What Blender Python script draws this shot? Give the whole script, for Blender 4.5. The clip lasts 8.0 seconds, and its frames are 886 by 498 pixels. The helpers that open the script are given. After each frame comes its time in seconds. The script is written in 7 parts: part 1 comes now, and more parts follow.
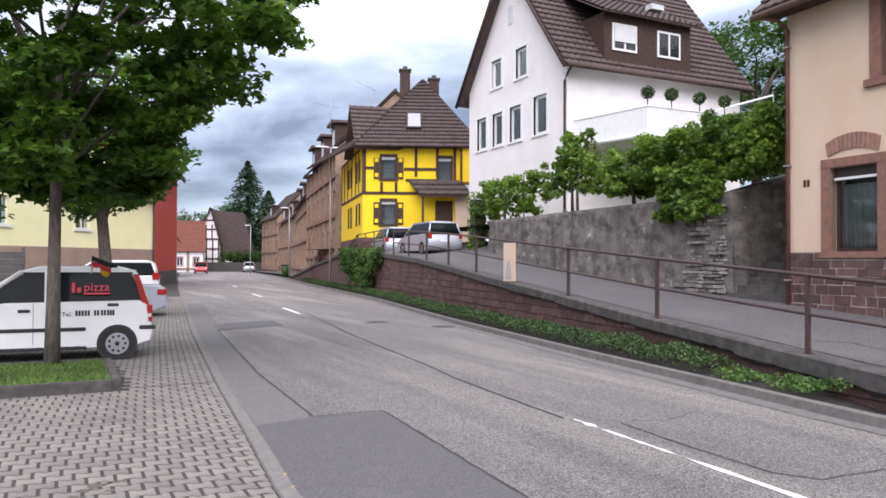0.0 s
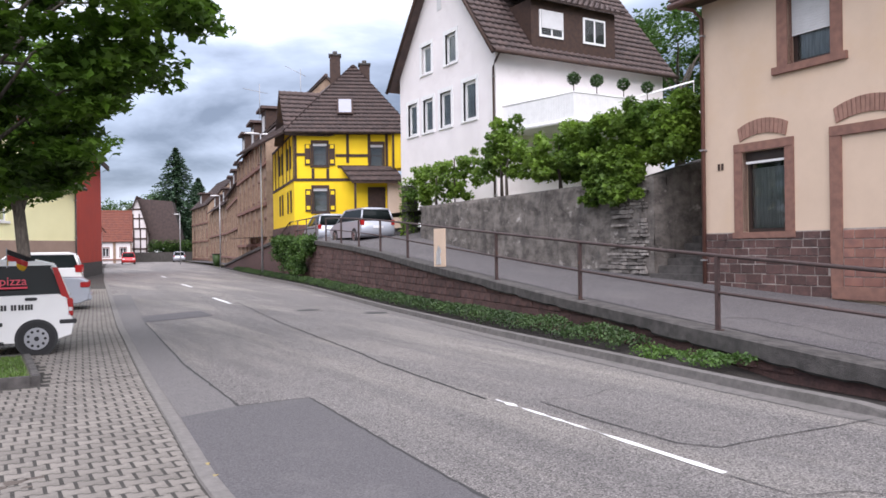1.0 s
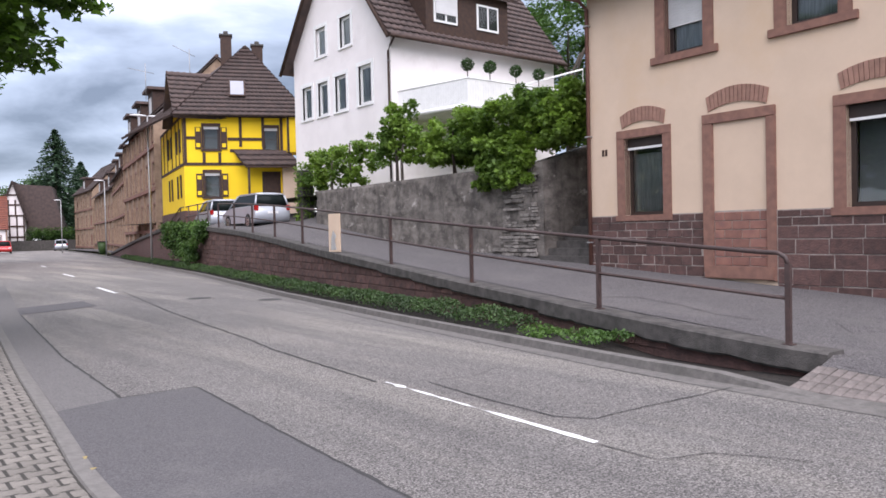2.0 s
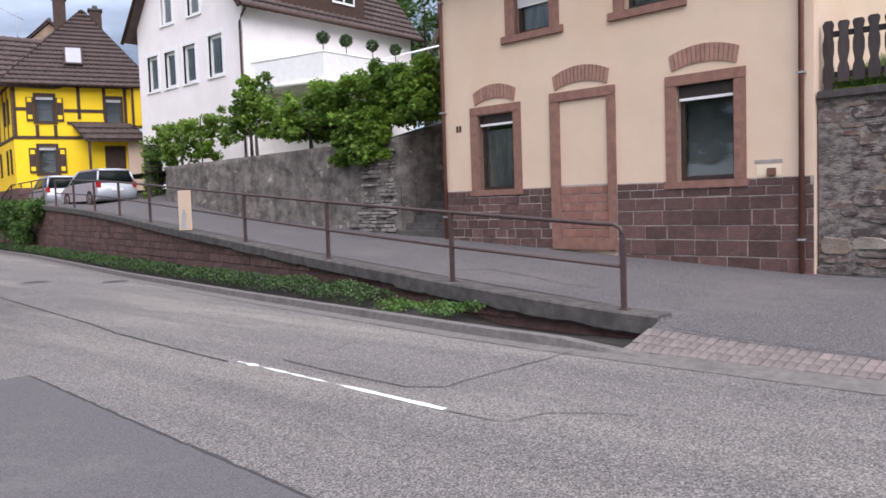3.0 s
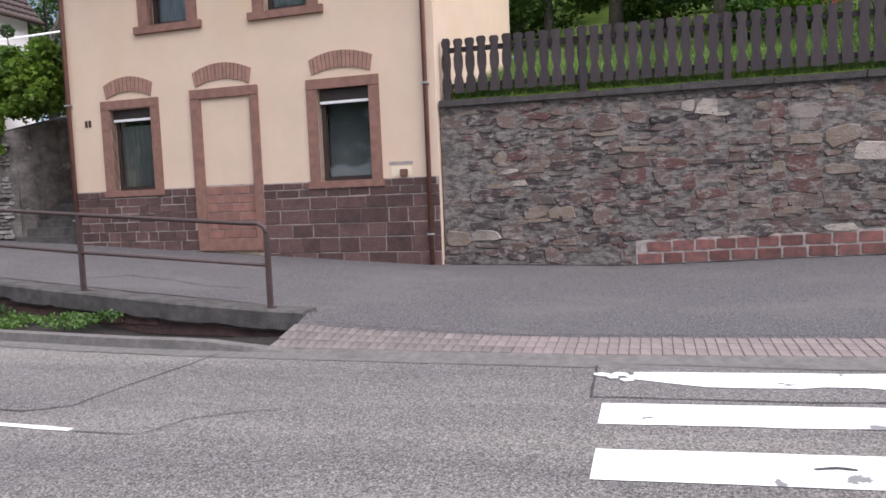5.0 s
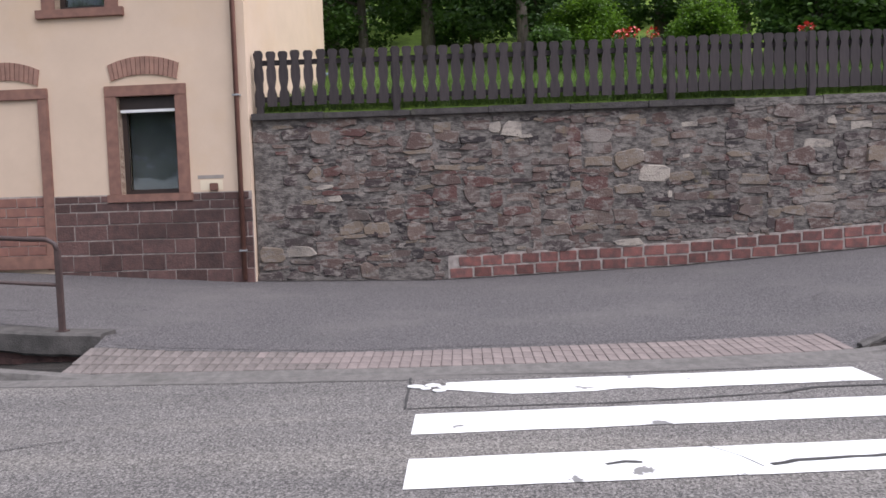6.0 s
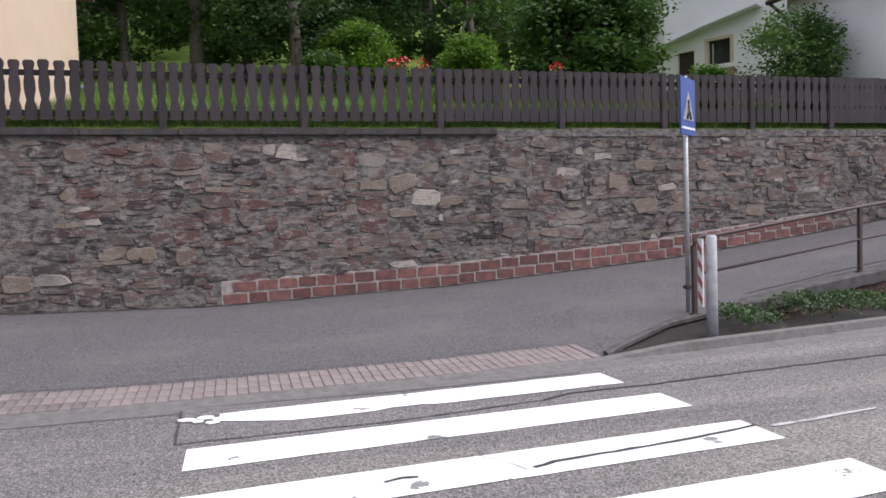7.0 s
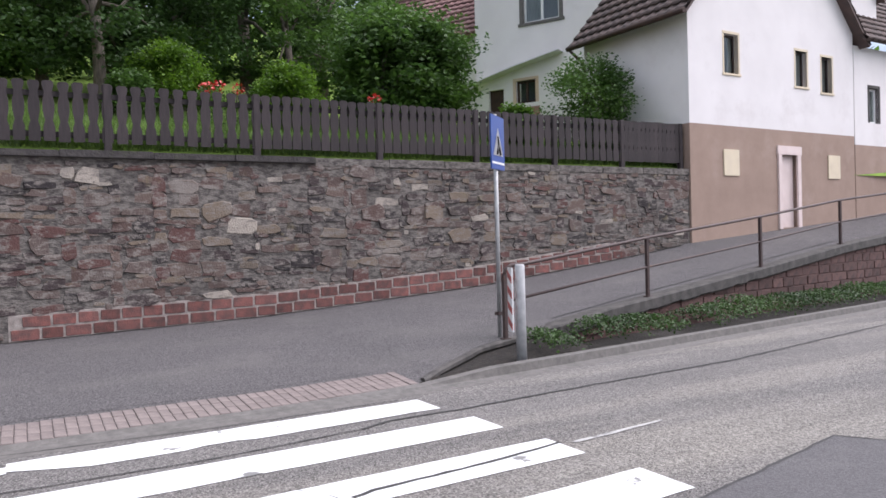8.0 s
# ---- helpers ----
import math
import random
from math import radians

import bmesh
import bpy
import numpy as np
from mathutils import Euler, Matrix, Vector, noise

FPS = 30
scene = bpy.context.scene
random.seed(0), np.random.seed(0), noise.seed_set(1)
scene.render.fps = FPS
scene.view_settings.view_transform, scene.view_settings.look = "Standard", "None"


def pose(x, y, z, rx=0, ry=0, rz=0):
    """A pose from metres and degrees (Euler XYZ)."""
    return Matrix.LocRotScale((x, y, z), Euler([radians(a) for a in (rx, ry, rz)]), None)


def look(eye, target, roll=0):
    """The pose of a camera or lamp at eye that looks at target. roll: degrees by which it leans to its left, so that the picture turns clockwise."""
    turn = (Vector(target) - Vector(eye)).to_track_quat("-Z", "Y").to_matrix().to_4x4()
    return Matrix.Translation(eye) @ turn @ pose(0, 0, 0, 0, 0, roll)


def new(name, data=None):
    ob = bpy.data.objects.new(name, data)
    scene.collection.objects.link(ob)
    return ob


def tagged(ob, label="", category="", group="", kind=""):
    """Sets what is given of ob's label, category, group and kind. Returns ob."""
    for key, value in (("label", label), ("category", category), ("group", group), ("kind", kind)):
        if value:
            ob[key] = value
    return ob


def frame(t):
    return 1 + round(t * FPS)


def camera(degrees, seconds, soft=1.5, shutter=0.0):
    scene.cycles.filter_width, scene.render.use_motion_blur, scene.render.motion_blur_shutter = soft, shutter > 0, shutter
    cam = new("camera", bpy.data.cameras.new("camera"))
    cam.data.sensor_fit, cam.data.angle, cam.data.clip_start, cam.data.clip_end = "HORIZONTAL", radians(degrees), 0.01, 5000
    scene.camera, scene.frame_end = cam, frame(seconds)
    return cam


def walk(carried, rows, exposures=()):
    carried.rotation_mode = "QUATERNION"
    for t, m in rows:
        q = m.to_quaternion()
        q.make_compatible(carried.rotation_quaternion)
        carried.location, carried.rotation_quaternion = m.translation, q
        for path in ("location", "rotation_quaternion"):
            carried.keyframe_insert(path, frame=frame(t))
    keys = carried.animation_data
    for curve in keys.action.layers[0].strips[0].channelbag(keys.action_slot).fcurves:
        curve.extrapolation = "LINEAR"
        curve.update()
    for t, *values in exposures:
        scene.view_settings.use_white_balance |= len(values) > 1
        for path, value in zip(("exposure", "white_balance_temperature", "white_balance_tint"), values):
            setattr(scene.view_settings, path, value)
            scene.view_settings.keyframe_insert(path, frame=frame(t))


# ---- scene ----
cam = camera(60.59, 8.0, soft=1.6)
# seconds, x, y, z, yaw, pitch, roll
PATH = [
    (0.0, -0.014, -0.008, 1.652, -26.50, 1.04, -0.21),
    (0.5, 0.016, -0.116, 1.664, -28.04, 0.57, 0.34),
    (1.0, 0.044, -0.213, 1.671, -31.30, -0.10, 0.83),
    (2.5, 0.108, -0.445, 1.669, -43.69, -2.36, 1.59),
    (3.0, 0.122, -0.504, 1.662, -49.21, -3.53, 1.90),
    (3.5, 0.132, -0.554, 1.654, -53.39, -4.07, 2.44),
    (4.0, 0.138, -0.596, 1.646, -59.41, -4.19, 2.67),
    (4.5, 0.139, -0.630, 1.638, -67.51, -4.42, 2.60),
    (6.0, 0.112, -0.686, 1.622, -88.60, -3.66, 1.79),
    (6.5, 0.092, -0.692, 1.623, -96.86, -3.15, 1.67),
    (7.0, 0.067, -0.691, 1.627, -105.33, -2.44, 1.76),
    (7.5, 0.035, -0.684, 1.637, -111.18, -1.63, 1.84),
    (8.0, -0.002, -0.672, 1.652, -118.91, -0.74, 1.53),
]
walk(cam, [(t, pose(x, y, z, 90 + p, r, h)) for t, x, y, z, h, p, r in PATH],
     ((0.0, 0.44, 6400, 14), (2.5, 0.38, 6400, 14), (4.5, 0.44, 6420, 14), (6.5, 0.22, 6400, 13), (7.5, 0.26, 6400, 13), (8.0, 0.38, 6400, 13)))

# ---- sky and light ----
world = bpy.data.worlds.new("sky")
scene.world = world
world.use_nodes = True
wn, wl = world.node_tree.nodes, world.node_tree.links
wn.clear()
w_out = wn.new("ShaderNodeOutputWorld")
w_bg = wn.new("ShaderNodeBackground")
w_sky = wn.new("ShaderNodeTexSky")
w_sky.sky_type = "NISHITA"
w_sky.sun_disc = False
w_sky.sun_elevation = radians(53)
w_sky.sun_rotation = radians(215)
w_co = wn.new("ShaderNodeTexCoord")
w_map = wn.new("ShaderNodeMapping")
w_map.inputs["Scale"].default_value = (1.0, 1.0, 3.2)
w_noise = wn.new("ShaderNodeTexNoise")
w_noise.inputs["Scale"].default_value = 2.6
w_noise.inputs["Detail"].default_value = 9
w_noise.inputs["Roughness"].default_value = 0.52
w_noise.inputs["Distortion"].default_value = 0.35
w_ramp = wn.new("ShaderNodeValToRGB")
w_ramp.color_ramp.elements[0].position = 0.30
w_ramp.color_ramp.elements[0].color = (1.9, 2.3, 3.1, 1)
w_ramp.color_ramp.elements[1].position = 0.66
w_ramp.color_ramp.elements[1].color = (11.5, 11.8, 12.2, 1)
e = w_ramp.color_ramp.elements.new(0.47)
e.color = (5.0, 5.8, 7.3, 1)
w_mix = wn.new("ShaderNodeMixRGB")
w_mix.inputs[0].default_value = 0.86
wl.new(w_co.outputs["Generated"], w_map.inputs[0])
wl.new(w_map.outputs[0], w_noise.inputs["Vector"])
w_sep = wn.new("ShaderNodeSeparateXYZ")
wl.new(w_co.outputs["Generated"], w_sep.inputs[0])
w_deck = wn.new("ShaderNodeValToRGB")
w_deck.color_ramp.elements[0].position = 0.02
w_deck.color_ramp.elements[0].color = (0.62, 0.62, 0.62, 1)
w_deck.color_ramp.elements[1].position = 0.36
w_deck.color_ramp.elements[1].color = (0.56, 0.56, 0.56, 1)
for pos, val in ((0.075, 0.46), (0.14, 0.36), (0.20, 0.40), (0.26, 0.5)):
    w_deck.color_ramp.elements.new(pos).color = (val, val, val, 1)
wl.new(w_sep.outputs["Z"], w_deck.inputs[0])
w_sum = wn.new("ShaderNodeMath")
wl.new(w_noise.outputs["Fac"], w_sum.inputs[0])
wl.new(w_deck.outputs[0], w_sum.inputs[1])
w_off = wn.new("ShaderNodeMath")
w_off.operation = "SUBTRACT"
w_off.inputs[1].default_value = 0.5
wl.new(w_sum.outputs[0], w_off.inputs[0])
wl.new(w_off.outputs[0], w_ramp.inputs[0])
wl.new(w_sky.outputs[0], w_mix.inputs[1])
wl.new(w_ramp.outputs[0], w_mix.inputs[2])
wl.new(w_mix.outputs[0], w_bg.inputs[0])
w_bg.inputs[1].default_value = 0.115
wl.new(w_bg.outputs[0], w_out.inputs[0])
sun_data = bpy.data.lights.new("sun", "SUN")
sun_data.energy = 3.7
sun_data.angle = radians(70)
sun_data.color = (1.0, 0.945, 0.99)
sun = new("sun", sun_data)
sun.matrix_world = look((-14, -31, 44), (0, 0, 0))


# ---- materials ----
def shade(name, base, second=None, scale=4.0, rough=0.8, bump=0.0, bump_scale=40.0, metal=0.0, detail=6.0, spread=(0.35, 0.65), spots=None, spot_scale=1.2, spot_cut=(0.55, 0.75), per_object=0.0, axis=(1, 1, 1)):
    """A surface with broad variation, fine grain, optional stains and variation from piece to piece."""
    m = bpy.data.materials.new(name)
    m.use_nodes = True
    n, l = m.node_tree.nodes, m.node_tree.links
    b = n["Principled BSDF"]
    b.inputs["Roughness"].default_value = rough
    b.inputs["Metallic"].default_value = metal
    second = second or tuple(c * 0.82 for c in base)
    co = n.new("ShaderNodeTexCoord")
    mp = n.new("ShaderNodeMapping")
    mp.inputs["Scale"].default_value = axis
    l.new(co.outputs["Object"], mp.inputs[0])
    t = n.new("ShaderNodeTexNoise")
    t.inputs["Scale"].default_value, t.inputs["Detail"].default_value = scale, detail
    t.inputs["Roughness"].default_value = 0.68 if detail > 8 else 0.5
    l.new(mp.outputs[0], t.inputs["Vector"])
    r = n.new("ShaderNodeMapRange")
    r.inputs[1].default_value, r.inputs[2].default_value = spread
    l.new(t.outputs["Fac"], r.inputs[0])
    mix = n.new("ShaderNodeMixRGB")
    mix.inputs[1].default_value, mix.inputs[2].default_value = (*base, 1), (*second, 1)
    l.new(r.outputs[0], mix.inputs[0])
    colour = mix.outputs[0]
    if spots:
        s = n.new("ShaderNodeTexNoise")
        s.inputs["Scale"].default_value, s.inputs["Detail"].default_value = spot_scale, 8
        s.inputs["Roughness"].default_value = 0.65
        l.new(mp.outputs[0], s.inputs["Vector"])
        sr = n.new("ShaderNodeMapRange")
        sr.inputs[1].default_value, sr.inputs[2].default_value = spot_cut
        l.new(s.outputs["Fac"], sr.inputs[0])
        sm = n.new("ShaderNodeMixRGB")
        sm.inputs[2].default_value = (*spots, 1)
        l.new(sr.outputs[0], sm.inputs[0])
        l.new(colour, sm.inputs[1])
        colour = sm.outputs[0]
    if per_object:
        o = n.new("ShaderNodeObjectInfo")
        g = n.new("ShaderNodeNewGeometry")
        add = n.new("ShaderNodeMath")
        l.new(o.outputs["Random"], add.inputs[0])
        l.new(g.outputs["Random Per Island"], add.inputs[1])
        fr = n.new("ShaderNodeMath")
        fr.operation = "FRACT"
        l.new(add.outputs[0], fr.inputs[0])
        pr = n.new("ShaderNodeMapRange")
        pr.inputs[3].default_value, pr.inputs[4].default_value = 1 - per_object, 1 + per_object
        l.new(fr.outputs[0], pr.inputs[0])
        hv = n.new("ShaderNodeHueSaturation")
        l.new(pr.outputs[0], hv.inputs["Value"])
        l.new(colour, hv.inputs["Color"])
        colour = hv.outputs[0]
    l.new(colour, b.inputs["Base Color"])
    if bump:
        f = n.new("ShaderNodeTexNoise")
        f.inputs["Scale"].default_value, f.inputs["Detail"].default_value = bump_scale, 4
        l.new(mp.outputs[0], f.inputs["Vector"])
        bp = n.new("ShaderNodeBump")
        bp.inputs["Strength"].default_value, bp.inputs["Distance"].default_value = bump, 0.02
        l.new(f.outputs["Fac"], bp.inputs["Height"])
        l.new(bp.outputs[0], b.inputs["Normal"])
    return m


def streaked(m, dark, axis, cut=(0.48, 0.72), strength=0.55):
    """Adds long worn streaks along the direction of travel to a surface."""
    n, l = m.node_tree.nodes, m.node_tree.links
    b = n["Principled BSDF"]
    src = b.inputs["Base Color"].links[0].from_socket
    co, mp, t, r, mx = n.new("ShaderNodeTexCoord"), n.new("ShaderNodeMapping"), n.new("ShaderNodeTexNoise"), n.new("ShaderNodeMapRange"), n.new("ShaderNodeMixRGB")
    mp.inputs["Scale"].default_value = axis
    t.inputs["Scale"].default_value, t.inputs["Detail"].default_value, t.inputs["Roughness"].default_value = 1.0, 8, 0.6
    r.inputs[1].default_value, r.inputs[2].default_value, r.inputs[4].default_value = cut[0], cut[1], strength
    l.new(co.outputs["Object"], mp.inputs[0])
    l.new(mp.outputs[0], t.inputs["Vector"])
    l.new(t.outputs["Fac"], r.inputs[0])
    l.new(r.outputs[0], mx.inputs[0])
    l.new(src, mx.inputs[1])
    mx.inputs[2].default_value = (*dark, 1)
    l.new(mx.outputs[0], b.inputs["Base Color"])
    return m


def speckled(m, scale, low, high):
    """Stones of many greys bedded in a surface, one tone to each."""
    n, l = m.node_tree.nodes, m.node_tree.links
    b = n["Principled BSDF"]
    src = b.inputs["Base Color"].links[0].from_socket
    co, vo, sp, r, hv = n.new("ShaderNodeTexCoord"), n.new("ShaderNodeTexVoronoi"), n.new("ShaderNodeSeparateColor"), n.new("ShaderNodeMapRange"), n.new("ShaderNodeHueSaturation")
    vo.inputs["Scale"].default_value = scale
    l.new(co.outputs["Object"], vo.inputs["Vector"])
    l.new(vo.outputs["Color"], sp.inputs[0])
    r.inputs[3].default_value, r.inputs[4].default_value = low, high
    l.new(sp.outputs[0], r.inputs[0])
    l.new(r.outputs[0], hv.inputs["Value"])
    l.new(src, hv.inputs["Color"])
    l.new(hv.outputs[0], b.inputs["Base Color"])
    return m


M = {}
M["asphalt"] = streaked(shade("asphalt", (0.30, 0.278, 0.262), (0.068, 0.064, 0.062), 70, 0.92, 1.0, 120, detail=9, spread=(0.38, 0.62), spots=(0.22, 0.206, 0.195), spot_scale=0.45, spot_cut=(0.5, 0.8)), (0.10, 0.094, 0.093), (1.3, 0.16, 1.0))
streaked(M["asphalt"], (0.31, 0.285, 0.25), (0.75, 0.07, 1.0), (0.49, 0.66), 0.7)
speckled(M["asphalt"], 76, 0.45, 1.56)
M["asphalt_new"] = shade("asphalt_new", (0.122, 0.115, 0.118), (0.075, 0.071, 0.074), 60, 0.9, 0.5, 120, detail=9, spots=(0.135, 0.127, 0.126), spot_scale=0.7)
speckled(M["asphalt_new"], 100, 0.75, 1.25)
M["asphalt_gutter"] = shade("asphalt_gutter", (0.185, 0.174, 0.168), (0.105, 0.099, 0.097), 55, 0.9, 0.6, 110, detail=9, spots=(0.15, 0.141, 0.136), spot_scale=0.6)
speckled(M["asphalt_gutter"], 95, 0.72, 1.28)
M["gutter_concrete"] = shade("gutter_concrete", (0.20, 0.187, 0.174), (0.14, 0.131, 0.122), 11, 0.9, 0.4, 60, detail=9, spots=(0.15, 0.14, 0.125), spot_scale=1.4)
M["tar"] = shade("tar", (0.035, 0.034, 0.034), (0.05, 0.048, 0.046), 20, 0.8)
M["asphalt_path"] = shade("asphalt_path", (0.165, 0.152, 0.152), (0.048, 0.045, 0.047), 44, 0.92, 0.9, 100, detail=9, spread=(0.38, 0.62), spots=(0.10, 0.096, 0.094), spot_scale=0.6)
speckled(M["asphalt_path"], 95, 0.62, 1.38)
streaked(M["asphalt_path"], (0.155, 0.143, 0.137), (0.9, 0.5, 1.0), (0.5, 0.68), 0.5)
M["concrete"] = shade("concrete", (0.165, 0.152, 0.142), (0.105, 0.098, 0.091), 9, 0.9, 0.4, 60, detail=9, spots=(0.08, 0.077, 0.068), spot_scale=2.0)
M["plaster_grey"] = shade("grey_plaster", (0.34, 0.30, 0.27), (0.26, 0.23, 0.21), 7, 0.9, 0.3, 60)
M["old_concrete"] = shade("old_concrete", (0.095, 0.087, 0.081), (0.05, 0.046, 0.043), 6, 0.92, 0.5, 50, spots=(0.05, 0.05, 0.042), spot_scale=1.6)
M["paver"] = shade("paver", (0.23, 0.208, 0.183), (0.152, 0.138, 0.121), 14, 0.9, 0.4, 90, per_object=0.16, detail=9, spots=(0.13, 0.118, 0.108), spot_scale=0.9)
M["joint"] = shade("joint", (0.055, 0.05, 0.044), (0.035, 0.032, 0.028), 20, 0.95, 0.5, 80)
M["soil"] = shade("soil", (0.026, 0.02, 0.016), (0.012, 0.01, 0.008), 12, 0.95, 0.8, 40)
M["grass_soil"] = shade("grass_soil", (0.065, 0.092, 0.024), (0.085, 0.085, 0.042), 6, 0.95, 0.8, 60)
M["lawn"] = shade("lawn", (0.22, 0.33, 0.05), (0.14, 0.23, 0.035), 3, 0.95, 0.8, 60)
M["peach"] = shade("peach_plaster", (0.64, 0.495, 0.375), (0.585, 0.45, 0.34), 1.1, 0.9, 0.2, 120, detail=9, spots=(0.60, 0.44, 0.30), spot_scale=0.5, spot_cut=(0.5, 0.72))
M["sandstone"] = shade("red_sandstone", (0.25, 0.132, 0.098), (0.19, 0.10, 0.078), 8, 0.9, 0.3, 70)
M["sandstone_pale"] = shade("pale_sandstone", (0.315, 0.178, 0.135), (0.25, 0.142, 0.108), 8, 0.9, 0.3, 70, per_object=0.08)
M["sandstone_block"] = shade("sandstone_block", (0.13, 0.071, 0.062), (0.075, 0.044, 0.04), 7, 0.92, 0.8, 30, per_object=0.3, detail=9, spots=(0.05, 0.033, 0.032), spot_scale=2.2, spot_cut=(0.52, 0.75))
M["mortar"] = shade("mortar", (0.38, 0.33, 0.30), (0.24, 0.205, 0.185), 9, 0.95, 0.4, 60)
M["rubble_mortar"] = shade("rubble_mortar", (0.20, 0.178, 0.16), (0.065, 0.056, 0.052), 6, 0.95, 1.0, 20, detail=10, spread=(0.42, 0.6), spots=(0.062, 0.055, 0.05), spot_scale=1.3, axis=(1, 1, 2.2))
M["coping_stone"] = shade("dark_coping", (0.075, 0.066, 0.064), (0.042, 0.037, 0.036), 6, 0.95, 1.0, 25, detail=9, spots=(0.07, 0.075, 0.04), spot_scale=1.6, spot_cut=(0.58, 0.75))
M["render_wall"] = shade("weathered_render", (0.205, 0.183, 0.163), (0.085, 0.075, 0.067), 2.2, 0.93, 1.0, 26, detail=11, spread=(0.40, 0.62), spots=(0.40, 0.37, 0.34), spot_scale=2.0, spot_cut=(0.61, 0.70), axis=(1, 1, 1.5))
streaked(M["render_wall"], (0.045, 0.04, 0.037), (2.2, 2.2, 0.35), (0.50, 0.68), 0.7)
M["white_wall"] = shade("white_plaster", (0.80, 0.76, 0.75), (0.74, 0.70, 0.69), 0.9, 0.9, 0.1, 150, spots=(0.64, 0.59, 0.575), spot_scale=0.55, spot_cut=(0.56, 0.78))
M["white_paint"] = shade("white_paint", (0.80, 0.80, 0.79), (0.74, 0.74, 0.73), 5, 0.55)
M["yellow_wall"] = shade("yellow_plaster", (0.86, 0.60, 0.012), (0.80, 0.54, 0.012), 1.0, 0.85, 0.1, 120)
M["pale_yellow"] = shade("pale_yellow_plaster", (0.88, 0.84, 0.50), (0.83, 0.79, 0.46), 0.8, 0.9, 0.1, 120)
M["red_wall"] = shade("red_plaster", (0.50, 0.055, 0.03), (0.44, 0.05, 0.03), 0.8, 0.9, 0.1, 120)
M["brown_wall"] = shade("brown_brick_wall", (0.33, 0.235, 0.165), (0.24, 0.165, 0.115), 3, 0.9, 0.3, 40)
M["brown_plinth"] = shade("brown_plaster", (0.36, 0.257, 0.205), (0.30, 0.212, 0.168), 1.0, 0.9, 0.4, 60, detail=9, spots=(0.40, 0.30, 0.25), spot_scale=0.7)
M["timber"] = shade("dark_timber", (0.055, 0.028, 0.018), (0.035, 0.018, 0.013), 6, 0.75, 0.2, 40)
M["fence"] = shade("brown_fence_wood", (0.044, 0.033, 0.034), (0.026, 0.02, 0.021), 5, 0.8, 0.3, 30, per_object=0.25, axis=(4, 4, 0.6))
M["roof"] = shade("roof_tile", (0.098, 0.066, 0.058), (0.062, 0.044, 0.041), 3, 0.8, 0.3, 30, per_object=0.25)
M["roof_red"] = shade("red_roof_tile", (0.24, 0.08, 0.05), (0.17, 0.06, 0.045), 3, 0.85, 0.3, 30)
M["roof_pink"] = shade("faded_red_roof", (0.27, 0.15, 0.14), (0.21, 0.115, 0.11), 3, 0.8, 0.3, 30)
M["rail"] = shade("rail_paint", (0.068, 0.042, 0.038), (0.048, 0.031, 0.029), 12, 0.6, 0.15, 60, spots=(0.16, 0.075, 0.04), spot_scale=6, spot_cut=(0.62, 0.75))
M["pipe"] = shade("brown_pipe", (0.16, 0.075, 0.055), (0.12, 0.055, 0.042), 5, 0.5)
M["steel"] = shade("galvanised_steel", (0.42, 0.42, 0.42), (0.33, 0.33, 0.335), 12, 0.5, metal=0.6)
M["bark"] = shade("bark", (0.17, 0.145, 0.12), (0.09, 0.075, 0.062), 10, 0.95, 0.9, 25, axis=(2, 2, 0.5))
M["flag_gold"] = shade("gold_cloth", (0.75, 0.45, 0.02), None, 5, 0.8)
M["old_wood"] = shade("old_grey_wood", (0.28, 0.27, 0.26), (0.20, 0.19, 0.185), 6, 0.9, 0.3, 40, axis=(0.5, 4, 4))
M["line"] = shade("road_paint", (0.80, 0.80, 0.79), (0.72, 0.72, 0.71), 14, 0.7, 0.2, 100, spots=(0.2, 0.195, 0.19), spot_scale=2.2, spot_cut=(0.625, 0.64))
M["line_worn"] = shade("worn_road_paint", (0.50, 0.49, 0.47), (0.36, 0.35, 0.335), 30, 0.8, 0.3, 100, detail=9, spots=(0.17, 0.16, 0.155), spot_scale=9, spot_cut=(0.5, 0.6))
M["dark"] = shade("dark_inside", (0.018, 0.017, 0.016), (0.012, 0.012, 0.012), 2, 0.9)
M["rubber"] = shade("rubber", (0.018, 0.018, 0.019), (0.012, 0.012, 0.012), 8, 0.75)
M["plastic"] = shade("black_plastic", (0.02, 0.02, 0.021), (0.015, 0.015, 0.016), 8, 0.5)
M["brown_frame"] = shade("brown_window_frame", (0.035, 0.022, 0.018), (0.025, 0.016, 0.014), 6, 0.45)
M["blind"] = shade("window_blind", (0.60, 0.60, 0.60), (0.54, 0.54, 0.54), 3, 0.6)
M["cream"] = shade("cream_paint", (0.72, 0.62, 0.46), (0.66, 0.56, 0.42), 3, 0.8)
# grey that carries the dimness of the rooms behind the windows
M["room"] = shade("room_shade_grey", (0.11, 0.11, 0.113), (0.07, 0.07, 0.072), 1.5, 0.9)
M["curtain"] = shade("net_curtain", (0.72, 0.72, 0.73), (0.45, 0.45, 0.47), 6, 0.9, axis=(6, 6, 0.4))


